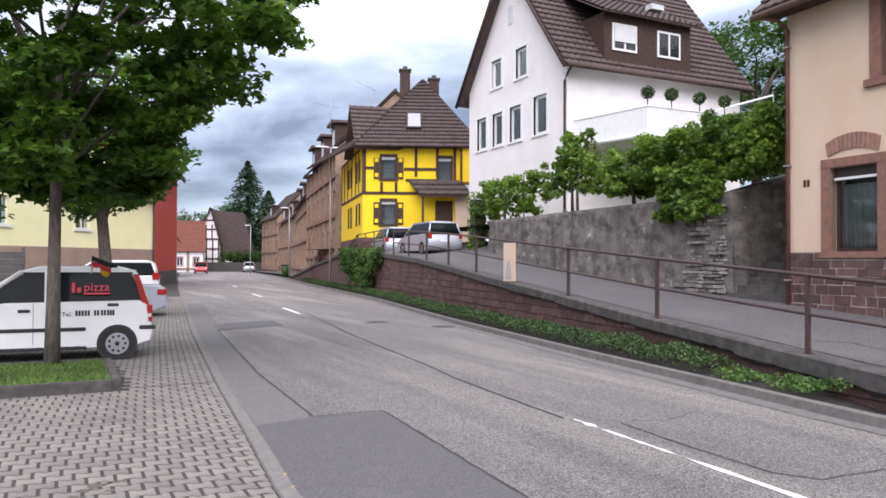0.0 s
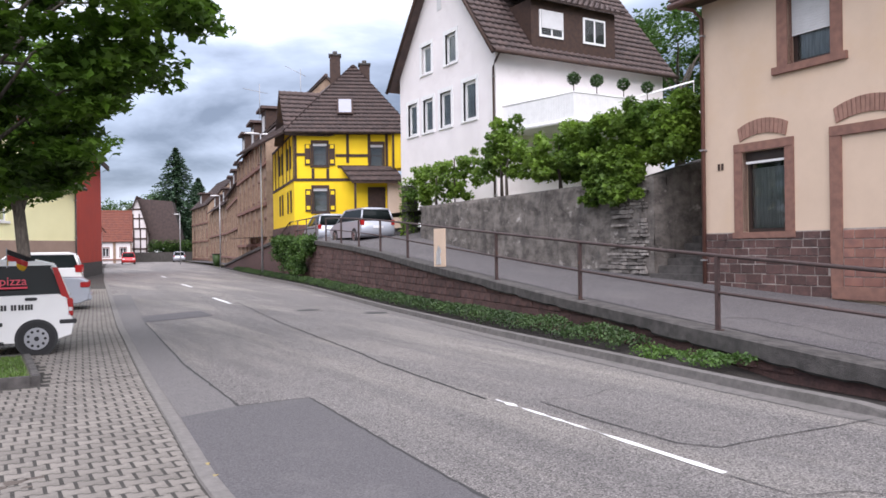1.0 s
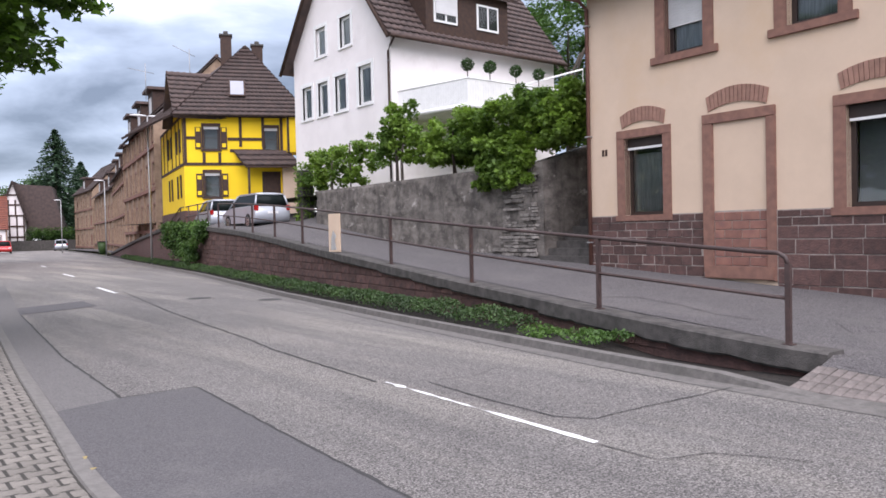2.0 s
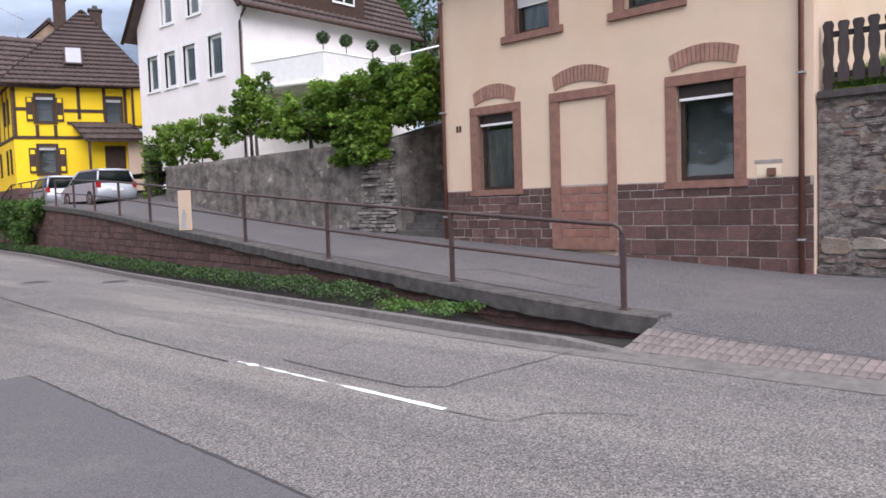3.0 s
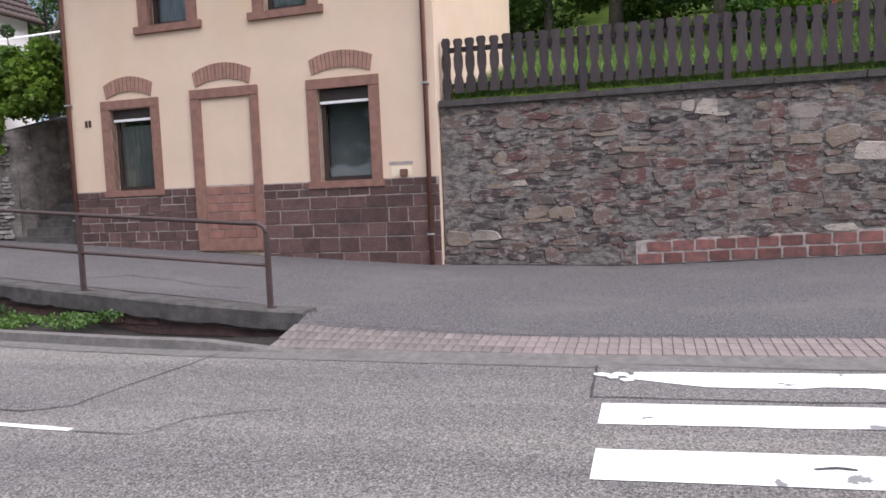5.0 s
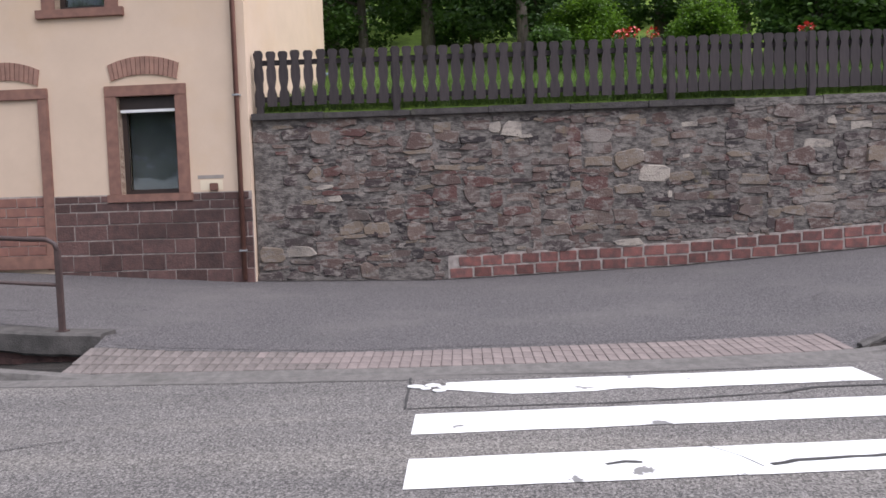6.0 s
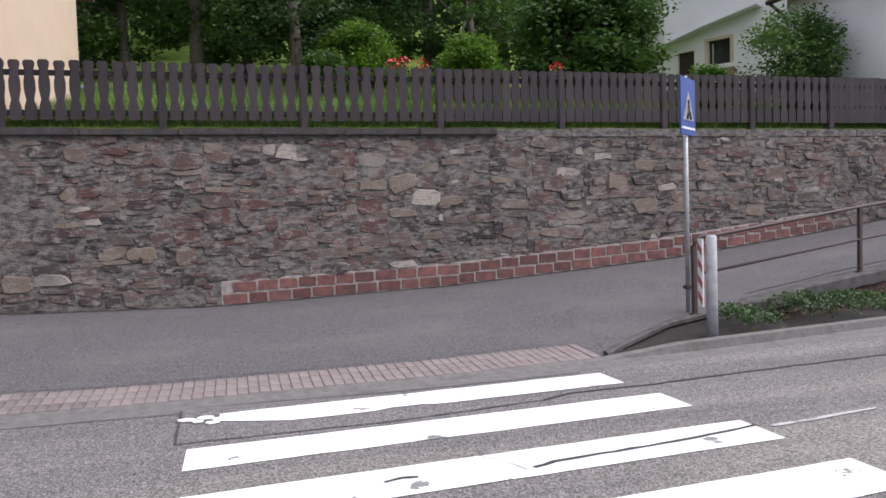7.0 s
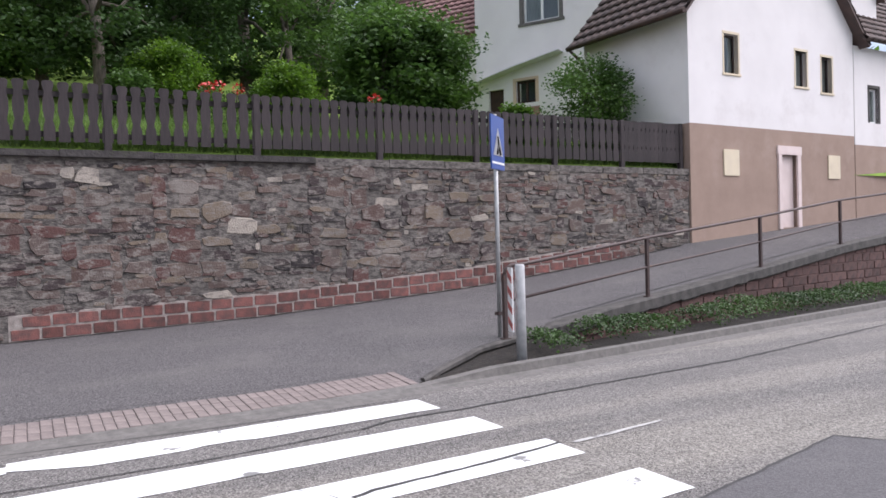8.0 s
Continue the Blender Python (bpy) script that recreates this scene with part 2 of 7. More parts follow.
def leaf_mat(name, a, b, trans=0.25):
    m = shade(name, a, b, 0.8, 0.55, per_object=0.35)
    p = m.node_tree.nodes["Principled BSDF"]
    t = m.node_tree.nodes.new("ShaderNodeBsdfTranslucent")
    mx = m.node_tree.nodes.new("ShaderNodeMixShader")
    mx.inputs[0].default_value = trans
    src = p.inputs["Base Color"].links[0].from_socket
    m.node_tree.links.new(src, t.inputs[0])
    m.node_tree.links.new(p.outputs[0], mx.inputs[1])
    m.node_tree.links.new(t.outputs[0], mx.inputs[2])
    m.node_tree.links.new(mx.outputs[0], m.node_tree.nodes["Material Output"].inputs[0])
    return m


M["leaf_maple"] = leaf_mat("maple_leaf", (0.12, 0.225, 0.022), (0.045, 0.105, 0.012), 0.5)
M["leaf_vine"] = leaf_mat("vine_leaf", (0.20, 0.315, 0.042), (0.085, 0.16, 0.026), 0.45)
M["leaf_dark"] = leaf_mat("dark_leaf", (0.06, 0.12, 0.03), (0.035, 0.075, 0.02), 0.3)
M["leaf_mid"] = leaf_mat("bush_leaf", (0.092, 0.175, 0.034), (0.042, 0.092, 0.021), 0.4)
M["leaf_hedge"] = leaf_mat("hedge_leaf", (0.062, 0.115, 0.03), (0.03, 0.06, 0.018), 0.3)
M["needle"] = leaf_mat("fir_needle", (0.055, 0.105, 0.05), (0.03, 0.062, 0.034), 0.25)
M["blade"] = leaf_mat("grass_blade", (0.12, 0.205, 0.035), (0.075, 0.135, 0.026), 0.3)


def glass(name, tint=(0.9, 0.95, 0.95)):
    m = bpy.data.materials.new(name)
    m.use_nodes = True
    n, l = m.node_tree.nodes, m.node_tree.links
    n.remove(n["Principled BSDF"])
    tr, gl, mx, fr = n.new("ShaderNodeBsdfTransparent"), n.new("ShaderNodeBsdfGlossy"), n.new("ShaderNodeMixShader"), n.new("ShaderNodeLayerWeight")
    tr.inputs[0].default_value = (*tint, 1)
    gl.inputs["Roughness"].default_value = 0.02
    # each face of the pane mirrors a twentieth head-on and more at a slant
    po, mu = n.new("ShaderNodeMath"), n.new("ShaderNodeMath")
    po.operation, mu.operation = "POWER", "MULTIPLY_ADD"
    po.inputs[1].default_value = 4.0
    mu.inputs[1].default_value, mu.inputs[2].default_value = 0.75, 0.05
    l.new(fr.outputs["Facing"], po.inputs[0])
    l.new(po.outputs[0], mu.inputs[0])
    l.new(mu.outputs[0], mx.inputs[0])
    l.new(tr.outputs[0], mx.inputs[1])
    l.new(gl.outputs[0], mx.inputs[2])
    l.new(mx.outputs[0], n["Material Output"].inputs[0])
    return m


M["glass"] = glass("window_glass")
M["car_glass"] = glass("car_glass", (0.25, 0.28, 0.28))


def gloss(name, col, rough=0.25, metal=0.0, coat=0.6):
    m = shade(name, col, tuple(c * 0.94 for c in col), 2.0, rough, metal=metal)
    m.node_tree.nodes["Principled BSDF"].inputs["Coat Weight"].default_value = coat
    return m


M["car_white"] = gloss("white_car_paint", (0.78, 0.78, 0.76))
M["car_silver"] = gloss("silver_car_paint", (0.42, 0.445, 0.49), 0.34, 0.2)
M["car_red"] = gloss("red_car_paint", (0.45, 0.02, 0.02))
M["lamp_red"] = gloss("red_lens", (0.35, 0.012, 0.012), 0.15)
M["lamp_clear"] = gloss("clear_lens", (0.6, 0.6, 0.6), 0.1)
M["chrome"] = gloss("wheel_silver", (0.5, 0.5, 0.52), 0.3, 0.8, 0)
M["sign_blue"] = gloss("blue_sign", (0.018, 0.065, 0.27), 0.4, coat=0.2)
M["sign_white"] = gloss("white_sheet", (0.75, 0.75, 0.75), 0.4, coat=0.2)
M["sign_red"] = gloss("red_sheet", (0.55, 0.03, 0.03), 0.4, coat=0.2)


# ---- mesh helpers ----
def mesh_object(name, bm, material, smooth=False):
    me = bpy.data.meshes.new(name)
    bm.normal_update()
    bm.to_mesh(me)
    bm.free()
    for mm in (material if isinstance(material, (list, tuple)) else [material]):
        me.materials.append(mm)
    if smooth:
        for p in me.polygons:
            p.use_smooth = True
    return new(name, me)


def part(name, bm, material, parent, label="", smooth=False):
    ob = mesh_object(name, bm, material, smooth)
    ob.parent = parent
    if label:
        tagged(ob, label)
    return ob


def thing(name, m, label, category, group="", kind=""):
    ob = new(name)
    ob.matrix_world = m
    return tagged(ob, label, category, group, kind)


def box(x0, y0, z0, x1, y1, z1, bevel=0.0, bm=None):
    bm = bm or bmesh.new()
    r = bmesh.ops.create_cube(bm, size=1.0, matrix=Matrix.Translation(((x0 + x1) / 2, (y0 + y1) / 2, (z0 + z1) / 2)) @ Matrix.Diagonal((abs(x1 - x0), abs(y1 - y0), abs(z1 - z0), 1)))
    if bevel:
        es = list({ed for v in r["verts"] for ed in v.link_edges})
        bmesh.ops.bevel(bm, geom=es, offset=bevel, segments=2, affect="EDGES")
    return bm


def poly_prism(pts, z0, z1, bm=None):
    """An upright prism over a plan polygon."""
    bm = bm or bmesh.new()
    lo = [bm.verts.new((x, y, z0)) for x, y in pts]
    hi = [bm.verts.new((x, y, z1)) for x, y in pts]
    bm.faces.new(lo[::-1])
    bm.faces.new(hi)
    for i in range(len(pts)):
        j = (i + 1) % len(pts)
        bm.faces.new((lo[i], lo[j], hi[j], hi[i]))
    bmesh.ops.recalc_face_normals(bm, faces=bm.faces)
    return bm


def profile_prism(pts, y0, y1, bm=None):
    """A solid whose outline in x and z runs from y0 to y1."""
    bm = bm or bmesh.new()
    a = [bm.verts.new((x, y0, z)) for x, z in pts]
    b = [bm.verts.new((x, y1, z)) for x, z in pts]
    fs = [bm.faces.new(a), bm.faces.new(b[::-1])]
    for i in range(len(pts)):
        j = (i + 1) % len(pts)
        fs.append(bm.faces.new((a[i], b[i], b[j], a[j])))
    bmesh.ops.recalc_face_normals(bm, faces=fs)
    return bm


def tube(points, radius, sides=8, bm=None, caps=True):
    """A round bar along points; radius may be one number or one a point."""
    bm = bm or bmesh.new()
    pts = [Vector(p) for p in points]
    rad = radius if isinstance(radius, (list, tuple)) else [radius] * len(pts)
    rings = []
    up = Vector((0, 0, 1))
    for i, p in enumerate(pts):
        d = (pts[min(i + 1, len(pts) - 1)] - pts[max(i - 1, 0)]).normalized()
        ref = up if abs(d.z) < 0.95 else Vector((1, 0, 0))
        u = d.cross(ref).normalized()
        v = d.cross(u).normalized()
        rings.append([bm.verts.new(p + (u * math.cos(a) + v * math.sin(a)) * rad[i]) for a in [2 * math.pi * k / sides for k in range(sides)]])
    for a, b in zip(rings, rings[1:]):
        for k in range(sides):
            f = bm.faces.new((a[k], a[(k + 1) % sides], b[(k + 1) % sides], b[k]))
            f.smooth = True
    if caps:
        bm.faces.new(rings[0][::-1])
        bm.faces.new(rings[-1])
    bmesh.ops.recalc_face_normals(bm, faces=bm.faces)
    return bm


def holed_wall(length, z0, z1, depth, holes, top=None):
    """A wall along local x, its face at y=0 and its back at y=depth, with openings (x0, x1, z0, z1) right through."""
    holes = [tuple(round(v, 4) for v in h) for h in holes]
    xs = sorted({0.0, round(length, 4), *[v for h in holes for v in h[:2]]})
    zs = sorted({round(z0, 4), round(z1, 4), *[v for h in holes for v in h[2:4]]})
    bm = bmesh.new()
    verts = {}

    def vert(x, y, z):
        k = (round(x, 4), round(y, 4), round(z, 4))
        if k not in verts:
            verts[k] = bm.verts.new((x, y, z))
        return verts[k]

    nx, nz = len(xs) - 1, len(zs) - 1
    solid = [[not any(h[0] - 1e-6 <= (xs[i] + xs[i + 1]) / 2 <= h[1] + 1e-6 and h[2] <= (zs[k] + zs[k + 1]) / 2 <= h[3] for h in holes) for k in range(nz)] for i in range(nx)]

    def filled(i, k):
        return 0 <= i < nx and 0 <= k < nz and solid[i][k]

    for i in range(nx):
        for k in range(nz):
            if not solid[i][k]:
                continue
            xa, xb, za, zb = xs[i], xs[i + 1], zs[k], zs[k + 1]
            bm.faces.new([vert(xa, 0, za), vert(xb, 0, za), vert(xb, 0, zb), vert(xa, 0, zb)])
            bm.faces.new([vert(xa, depth, zb), vert(xb, depth, zb), vert(xb, depth, za), vert(xa, depth, za)])
            if not filled(i - 1, k):
                bm.faces.new([vert(xa, 0, za), vert(xa, 0, zb), vert(xa, depth, zb), vert(xa, depth, za)])
            if not filled(i + 1, k):
                bm.faces.new([vert(xb, depth, za), vert(xb, depth, zb), vert(xb, 0, zb), vert(xb, 0, za)])
            if not filled(i, k - 1):
                bm.faces.new([vert(xa, depth, za), vert(xb, depth, za), vert(xb, 0, za), vert(xa, 0, za)])
            if not filled(i, k + 1):
                bm.faces.new([vert(xa, 0, zb), vert(xb, 0, zb), vert(xb, depth, zb), vert(xa, depth, zb)])
    return bm


def along(p, q, z=0.0):
    """Local frame: origin p, x towards q, y to the left of that way, z up."""
    a = math.atan2(q[1] - p[1], q[0] - p[0])
    return pose(p[0], p[1], z, 0, 0, math.degrees(a))


def lerp_table(table, v):
    if v <= table[0][0]:
        return table[0][1]
    for (a, b), (c, d) in zip(table, table[1:]):
        if v <= c:
            return b + (d - b) * (v - a) / (c - a)
    return table[-1][1]


def leaf_cloud(points, size, jitter=0.5, seed=1, droop=0.5, lobes=False):
    """Many small leaves at the given places: each a bent blade of two or more faces, turned at random. Returns verts and faces."""
    rng = np.random.default_rng(seed)
    pts = np.asarray(points, float)
    n = len(pts)
    s = size * (1 - jitter / 2 + jitter * rng.random(n))
    yaw = rng.random(n) * 2 * math.pi
    tilt = droop * rng.normal(0, 1, n)
    roll = 0.6 * rng.normal(0, 1, n)
    if lobes:
        shape = np.array([(0, -0.5, 0), (0.2, -0.2, 0.03), (0.55, -0.1, -0.05), (0.28, 0.12, 0.03), (0.0, 0.6, -0.06), (-0.28, 0.12, 0.03), (-0.55, -0.1, -0.05), (-0.2, -0.2, 0.03)])
        quads = [(0, 1, 3, 5), (0, 5, 7, 7), (1, 2, 3, 3), (3, 4, 5, 5), (5, 6, 7, 7)]
    else:
        shape = np.array([(0, -0.5, 0), (0.32, 0, 0.08), (0, 0.5, -0.04), (-0.32, 0, 0.08)])
        quads = [(0, 1, 2, 3)]
    ca, sa = np.cos(yaw), np.sin(yaw)
    ct, st = np.cos(tilt), np.sin(tilt)
    cr, sr = np.cos(roll), np.sin(roll)
    X, Y, Z = [shape[:, i][None, :] * s[:, None] for i in range(3)]
    X, Z = X * cr[:, None] + Z * sr[:, None], -X * sr[:, None] + Z * cr[:, None]
    Y, Z = Y * ct[:, None] - Z * st[:, None], Y * st[:, None] + Z * ct[:, None]
    X, Y = X * ca[:, None] - Y * sa[:, None], X * sa[:, None] + Y * ca[:, None]
    v = np.stack([X, Y, Z], 2) + pts[:, None, :]
    k = len(shape)
    faces = []
    for i in range(n):
        o = i * k
        for q in quads:
            faces.append(tuple(o + a for a in (q[:3] if q[2] == q[3] else q)))
    return v.reshape(-1, 3), faces


def leaves(name, points, size, material, parent, seed=1, droop=0.5, label="", lobes=False):
    v, f = leaf_cloud(points, size, seed=seed, droop=droop, lobes=lobes)
    me = bpy.data.meshes.new(name)
    me.from_pydata(v.tolist(), [], f)
    me.materials.append(material)
    ob = new(name, me)
    ob.parent = parent
    if label:
        tagged(ob, label)
    return ob


def clump_points(centres, radii, per, seed=1, shell=0.55, flat=0.75):
    """Leaf places round clump centres, thicker towards each clump's outside."""
    rng = np.random.default_rng(seed)
    out = []
    for c, r in zip(centres, radii):
        d = rng.normal(0, 1, (per, 3))
        d /= np.linalg.norm(d, axis=1)[:, None]
        q = r * (shell + (1 - shell) * rng.random(per)) ** 1.0
        out.append(np.array(c) + d * q[:, None] * np.array([1, 1, flat]))
    return np.concatenate(out)


# ---- plan of the street ----
KERB_R = [(-60, 17.5), (-40, 13.4), (-20, 9.9), (-9.03, 8.14), (-6.0, 7.66), (-4.4, 7.46), (-2.7, 7.27), (0, 7.17), (3.7, 7.27), (5.1, 7.36), (7.5, 7.70), (11.3, 8.25), (18.4, 9.45), (31.2, 12.1), (52.5, 15.6), (85.4, 21.4), (130, 27.5)]
KERB_L = [(-60, 10.0), (-20, 4.0), (-9, 2.3), (-4, 1.63), (0, 1.38), (5.3, 1.49), (7.3, 1.685), (10.4, 1.96), (18.2, 2.75), (26.3, 3.70), (41, 5.43), (49.5, 6.43), (88, 11.35), (130, 17.05)]
# inner edge of the raised footway and its height; its outer edge along walls and houses
SLAB_OFF = [(-60, 1.5), (-9.0, 1.5), (-6.0, 1.0), (-4.6, 0.15), (-4.4, 0.13), (3.26, 0.13), (3.31, 1.10), (3.9, 1.03), (7.0, 1.05), (14.0, 1.05), (30, 1.0), (130, 1.0)]
SLAB_Z = [(-60, 3.6), (-40, 3.0), (-17.4, 1.26), (-13.9, 0.88), (-10.3, 0.53), (-7.4, 0.26), (-5.0, 0.09), (-4.4, 0.022), (3.26, 0.022), (3.31, 0.24), (6.8, 0.45), (10.2, 0.68), (13.5, 0.92), (21, 1.47), (27, 1.82), (34, 2.1), (45, 2.2), (60, 1.3), (75, 0.3), (130, 0.12)]
RAMP_Z = [(-4.0, 0.022), (0.8, 0.03), (2.4, 0.09), (3.3, 0.17), (4.6, 0.31), (6.8, 0.45)]
OUT_X = [(-60, 16.5), (-22.3, 13.6), (-15, 13.32), (2.9, 13.32), (3.2, 13.27), (11.1, 13.66), (11.6, 13.88), (26, 15.0), (33, 15.5), (60, 18.5), (85.4, 23.4), (130, 31.5)]
OUT_Z = [(-60, 3.9), (-40, 3.3), (-14.9, 1.40), (-12.7, 1.10), (-8.85, 0.67), (-4.4, 0.37), (-0.3, 0.24), (3.2, 0.31), (7, 0.55), (11, 0.80), (15, 1.0), (20.3, 1.36), (25.7, 2.05), (34, 2.6), (45, 2.8), (60, 1.5), (75, 0.35), (130, 0.15)]


def kr(y):
    return lerp_table(KERB_R, y)


def kl(y):
    return lerp_table(KERB_L, y)


def slab_x(y):
    return kr(y) + lerp_table(SLAB_OFF, y)


def slab_z(y):
    return lerp_table(SLAB_Z, y)


def out_x(y):
    return lerp_table(OUT_X, y)


def out_z(y):
    return lerp_table(OUT_Z, y)


def foot_z(x, y):
    a, b = slab_x(y), out_x(y)
    f = min(1.0, max(0.0, (x - a) / (b - a)))
    z = slab_z(y)
    if -4.0 < y < 6.8:
        # behind the edge slab the asphalt runs up without a step
        z += (lerp_table(RAMP_Z, y) - z) * min(1.0, f * 8)
    return z + (out_z(y) - z) * f


def steps_of(a, b, h):
    n = max(1, int(math.ceil((b - a) / h)))
    return [a + (b - a) * i / n for i in range(n + 1)]


def strip(rows):
    """A sheet through rows of points."""
    bm = bmesh.new()
    vs = [[bm.verts.new(p) for p in r] for r in rows]
    for a, b in zip(vs, vs[1:]):
        for i in range(len(a) - 1):
            bm.faces.new((a[i], a[i + 1], b[i + 1], b[i]))
    bmesh.ops.recalc_face_normals(bm, faces=bm.faces)
    if bm.faces[:][0].normal.z < 0:
        bmesh.ops.reverse_faces(bm, faces=bm.faces)
    return bm


def structure(name, bm, material, label, category, smooth=False):
    return tagged(mesh_object(name, bm, material, smooth), label, category, kind="structure")


structure("ground", strip([[(x, y, -0.06) for x in (-900, -60, 60, 900)] for y in (-900, -70, 140, 900)]), M["grass_soil"], "grassy open ground under and around the street", "ground")
YS = sorted(set(steps_of(-60, -10, 2.5) + steps_of(-10, 14, 0.5) + [3.26, 3.31] + steps_of(14, 130, 2.0)))
structure("road", strip([[(kl(y) + (kr(y) - kl(y)) * i / 6, y, 0.03 * (1 - ((i - 3) / 3) ** 2) * 0.6) for i in range(7)] for y in YS]), M["asphalt"], "worn light grey asphalt road with cracks and patches", "road")
structure("pavement_ramp", strip([[(slab_x(y) + (out_x(y) + (0.05 if i == 8 else 0) - slab_x(y)) * i / 8, y, foot_z(slab_x(y) + (out_x(y) - slab_x(y)) * i / 8, y)) for i in range(9)] for y in YS]), M["asphalt_path"], "grey asphalt footway that ramps up on both sides of the crossing", "pavement")
structure("pavement_left", strip([[(kl(y) + dx, y, 0.0) for dx in (-26, -8, -2, -0.13)] for y in YS]), M["joint"], "joint sand bed of the block-paved parking strip", "pavement")
structure("gutter_left", strip([[(kl(y) + dx, y, z) for dx, z in ((-0.14, -0.005), (-0.13, 0.022), (-0.03, 0.012), (0.0, 0.007), (0.02, -0.01))] for y in YS]), M["gutter_concrete"], "pale concrete gutter strip beside the paving", "gutter")
rr = []
for y in YS:
    low = -4.5 <= y <= 2.9
    h = lerp_table([(-5.6, 0.11), (-4.4, 0.02), (3.0, 0.02), (4.1, 0.11)], y)
    rr.append([(kr(y) - 0.28, y, 0.004), (kr(y) - 0.02, y, 0.012), (kr(y), y, h), (kr(y) + (0.115 if low else 0.13), y, h + (0.014 if low else 0.005)), (kr(y) + (0.125 if low else 0.15), y, h if low else -0.02)])
structure("kerb", strip(rr), M["concrete"], "weathered grey concrete kerb, lowered at the crossing", "kerb")

def pit(y):
    """Depth to which the soil is washed out beside the end of the slab."""
    return lerp_table([(-60, 0), (3, 0.12), (5.6, 0.12), (6.6, 0), (130, 0)], y)


for a, b in ((-60, -4.6), (3.315, 75)):
    ys = sorted([y for y in YS if a < y < b] + (steps_of(3.4, 14, 0.11) if a > 0 else steps_of(-14, -4.7, 0.11)))
    ys = [a] + ys + [b]
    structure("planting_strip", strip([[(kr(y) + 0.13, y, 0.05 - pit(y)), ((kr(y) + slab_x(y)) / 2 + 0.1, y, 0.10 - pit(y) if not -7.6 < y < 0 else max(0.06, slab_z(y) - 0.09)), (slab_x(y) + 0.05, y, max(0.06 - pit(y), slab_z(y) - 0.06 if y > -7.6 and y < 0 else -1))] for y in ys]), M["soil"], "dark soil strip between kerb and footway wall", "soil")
    # sandstone wall under the footway with its concrete coping
    structure("retaining_wall_low", strip([[(slab_x(y), y, -0.05), (slab_x(y) - 0.01, y, max(0.0, slab_z(y) - 0.15))] for y in ys]), M["sandstone_block"], "low red sandstone wall carrying the footway", "wall")
    cop = []
    for y in ys:
        x, z = slab_x(y), slab_z(y)
        # the slab thins out to a broken asphalt edge by the marker post; its lower edge is chipped
        k = lerp_table([(-60, 1), (-7.62, 1), (-7.5, 0.3), (-6.3, 0.24), (-4.6, 0.18), (3, 1), (75, 1)], y)
        chip = 0.05 * noise.noise((y * 1.9, 0, 2)) + 0.035 * noise.noise((y * 6.0, 1, 2))
        low_z = z - (0.185 + (0.04 if 3.3 < y < 8 else 0.0)) * k + max(0.0, chip) * k
        out = 0.115 * k + 0.012 * noise.noise((y * 4.0, 5, 2))
        cop.append([(x + 0.02, y, low_z), (x - out + 0.03 + max(0, chip), y, low_z), (x - out + 0.004, y, low_z + 0.03 * k), (x - out, y, z + 0.012), (x - out + 0.03, y, z + 0.035), (x - out + 0.05 + 0.32 * k, y, z + 0.03), (x - out + 0.07 + 0.32 * k, y, z - 0.02)])
    bm = strip(cop)
    end = [bm.verts.new(p) for p in (cop[0] if a > 0 else cop[-1])]
    bm.faces.new(end)
    structure("coping", bm, M["old_concrete"], "dark weathered concrete edge slab of the footway", "coping")

# zebra crossing
zebra = []
for k in range(5):
    x1, x0 = 6.90 - k, 6.40 - k
    bm = bmesh.new()
    n = 26
    rows = []
    start = -0.50 if k == 0 else -0.27 - 0.02 * k
    stop = -4.16 - 0.075 * k
    for i in range(n + 1):
        y = start + (stop - start) * i / n
        sh = -0.17 + 0.225 * (-0.25 - y) / 3.95
        wob = 0.012 * noise.noise((y * 3, k * 7.1, 0))
        a, b = x0 + sh + wob, x1 + sh + 0.012 * noise.noise((y * 3, k * 7.1, 5))
        if k == 0:
            a += max(0.0, 0.24 - 0.5 * i / n * 3) + (0.05 if 10 <= i <= 12 else 0)
        rows.append([(a, y, 0), (b, y, 0)])
    zebra.append(rows)


def road_z(x, y):
    u = ((x - kl(y)) / (kr(y) - kl(y)) - 0.5) * 2
    return 0.018 * (1 - u * u)


for rows in zebra:
    structure("crossing_stripe", strip([[(x, y, road_z(x, y) + 0.006) for x, y, _ in r] for r in rows]), M["line"], "white painted zebra crossing stripe, chipped at the ends", "road marking")
for (xa, ya), (xb, yb), w in (((4.585, 3.40), (4.765, 6.50), 0.08), ((6.65, 23.5), (6.98, 26.8), 0.14), ((8.3, 35.7), (8.61, 39.2), 0.14), ((10.1, 50.5), (10.4, 53.5), 0.14), ((4.745, -4.42), (4.875, -5.5), 0.06)):
    n = 44
    rows = []
    for i in range(n + 1):
        f = i / n
        x, y = xa + (xb - xa) * f, ya + (yb - ya) * f
        ww = w / 2 * (0.85 + 0.5 * noise.noise((x * 4, y * 4, 1)))
        if ya == 3.40 and f > 0.4:
            ww *= max(0.05, 0.50 + 1.5 * noise.noise((x * 2, y * 5.3, 4)))
        rows.append([(x - ww, y, road_z(x, y) + 0.006), (x + ww, y, road_z(x, y) + 0.006)])
    structure("centre_line", strip(rows), M["line_worn"] if ya < 0 else M["line"], "worn white centre line dash on the asphalt", "road marking")




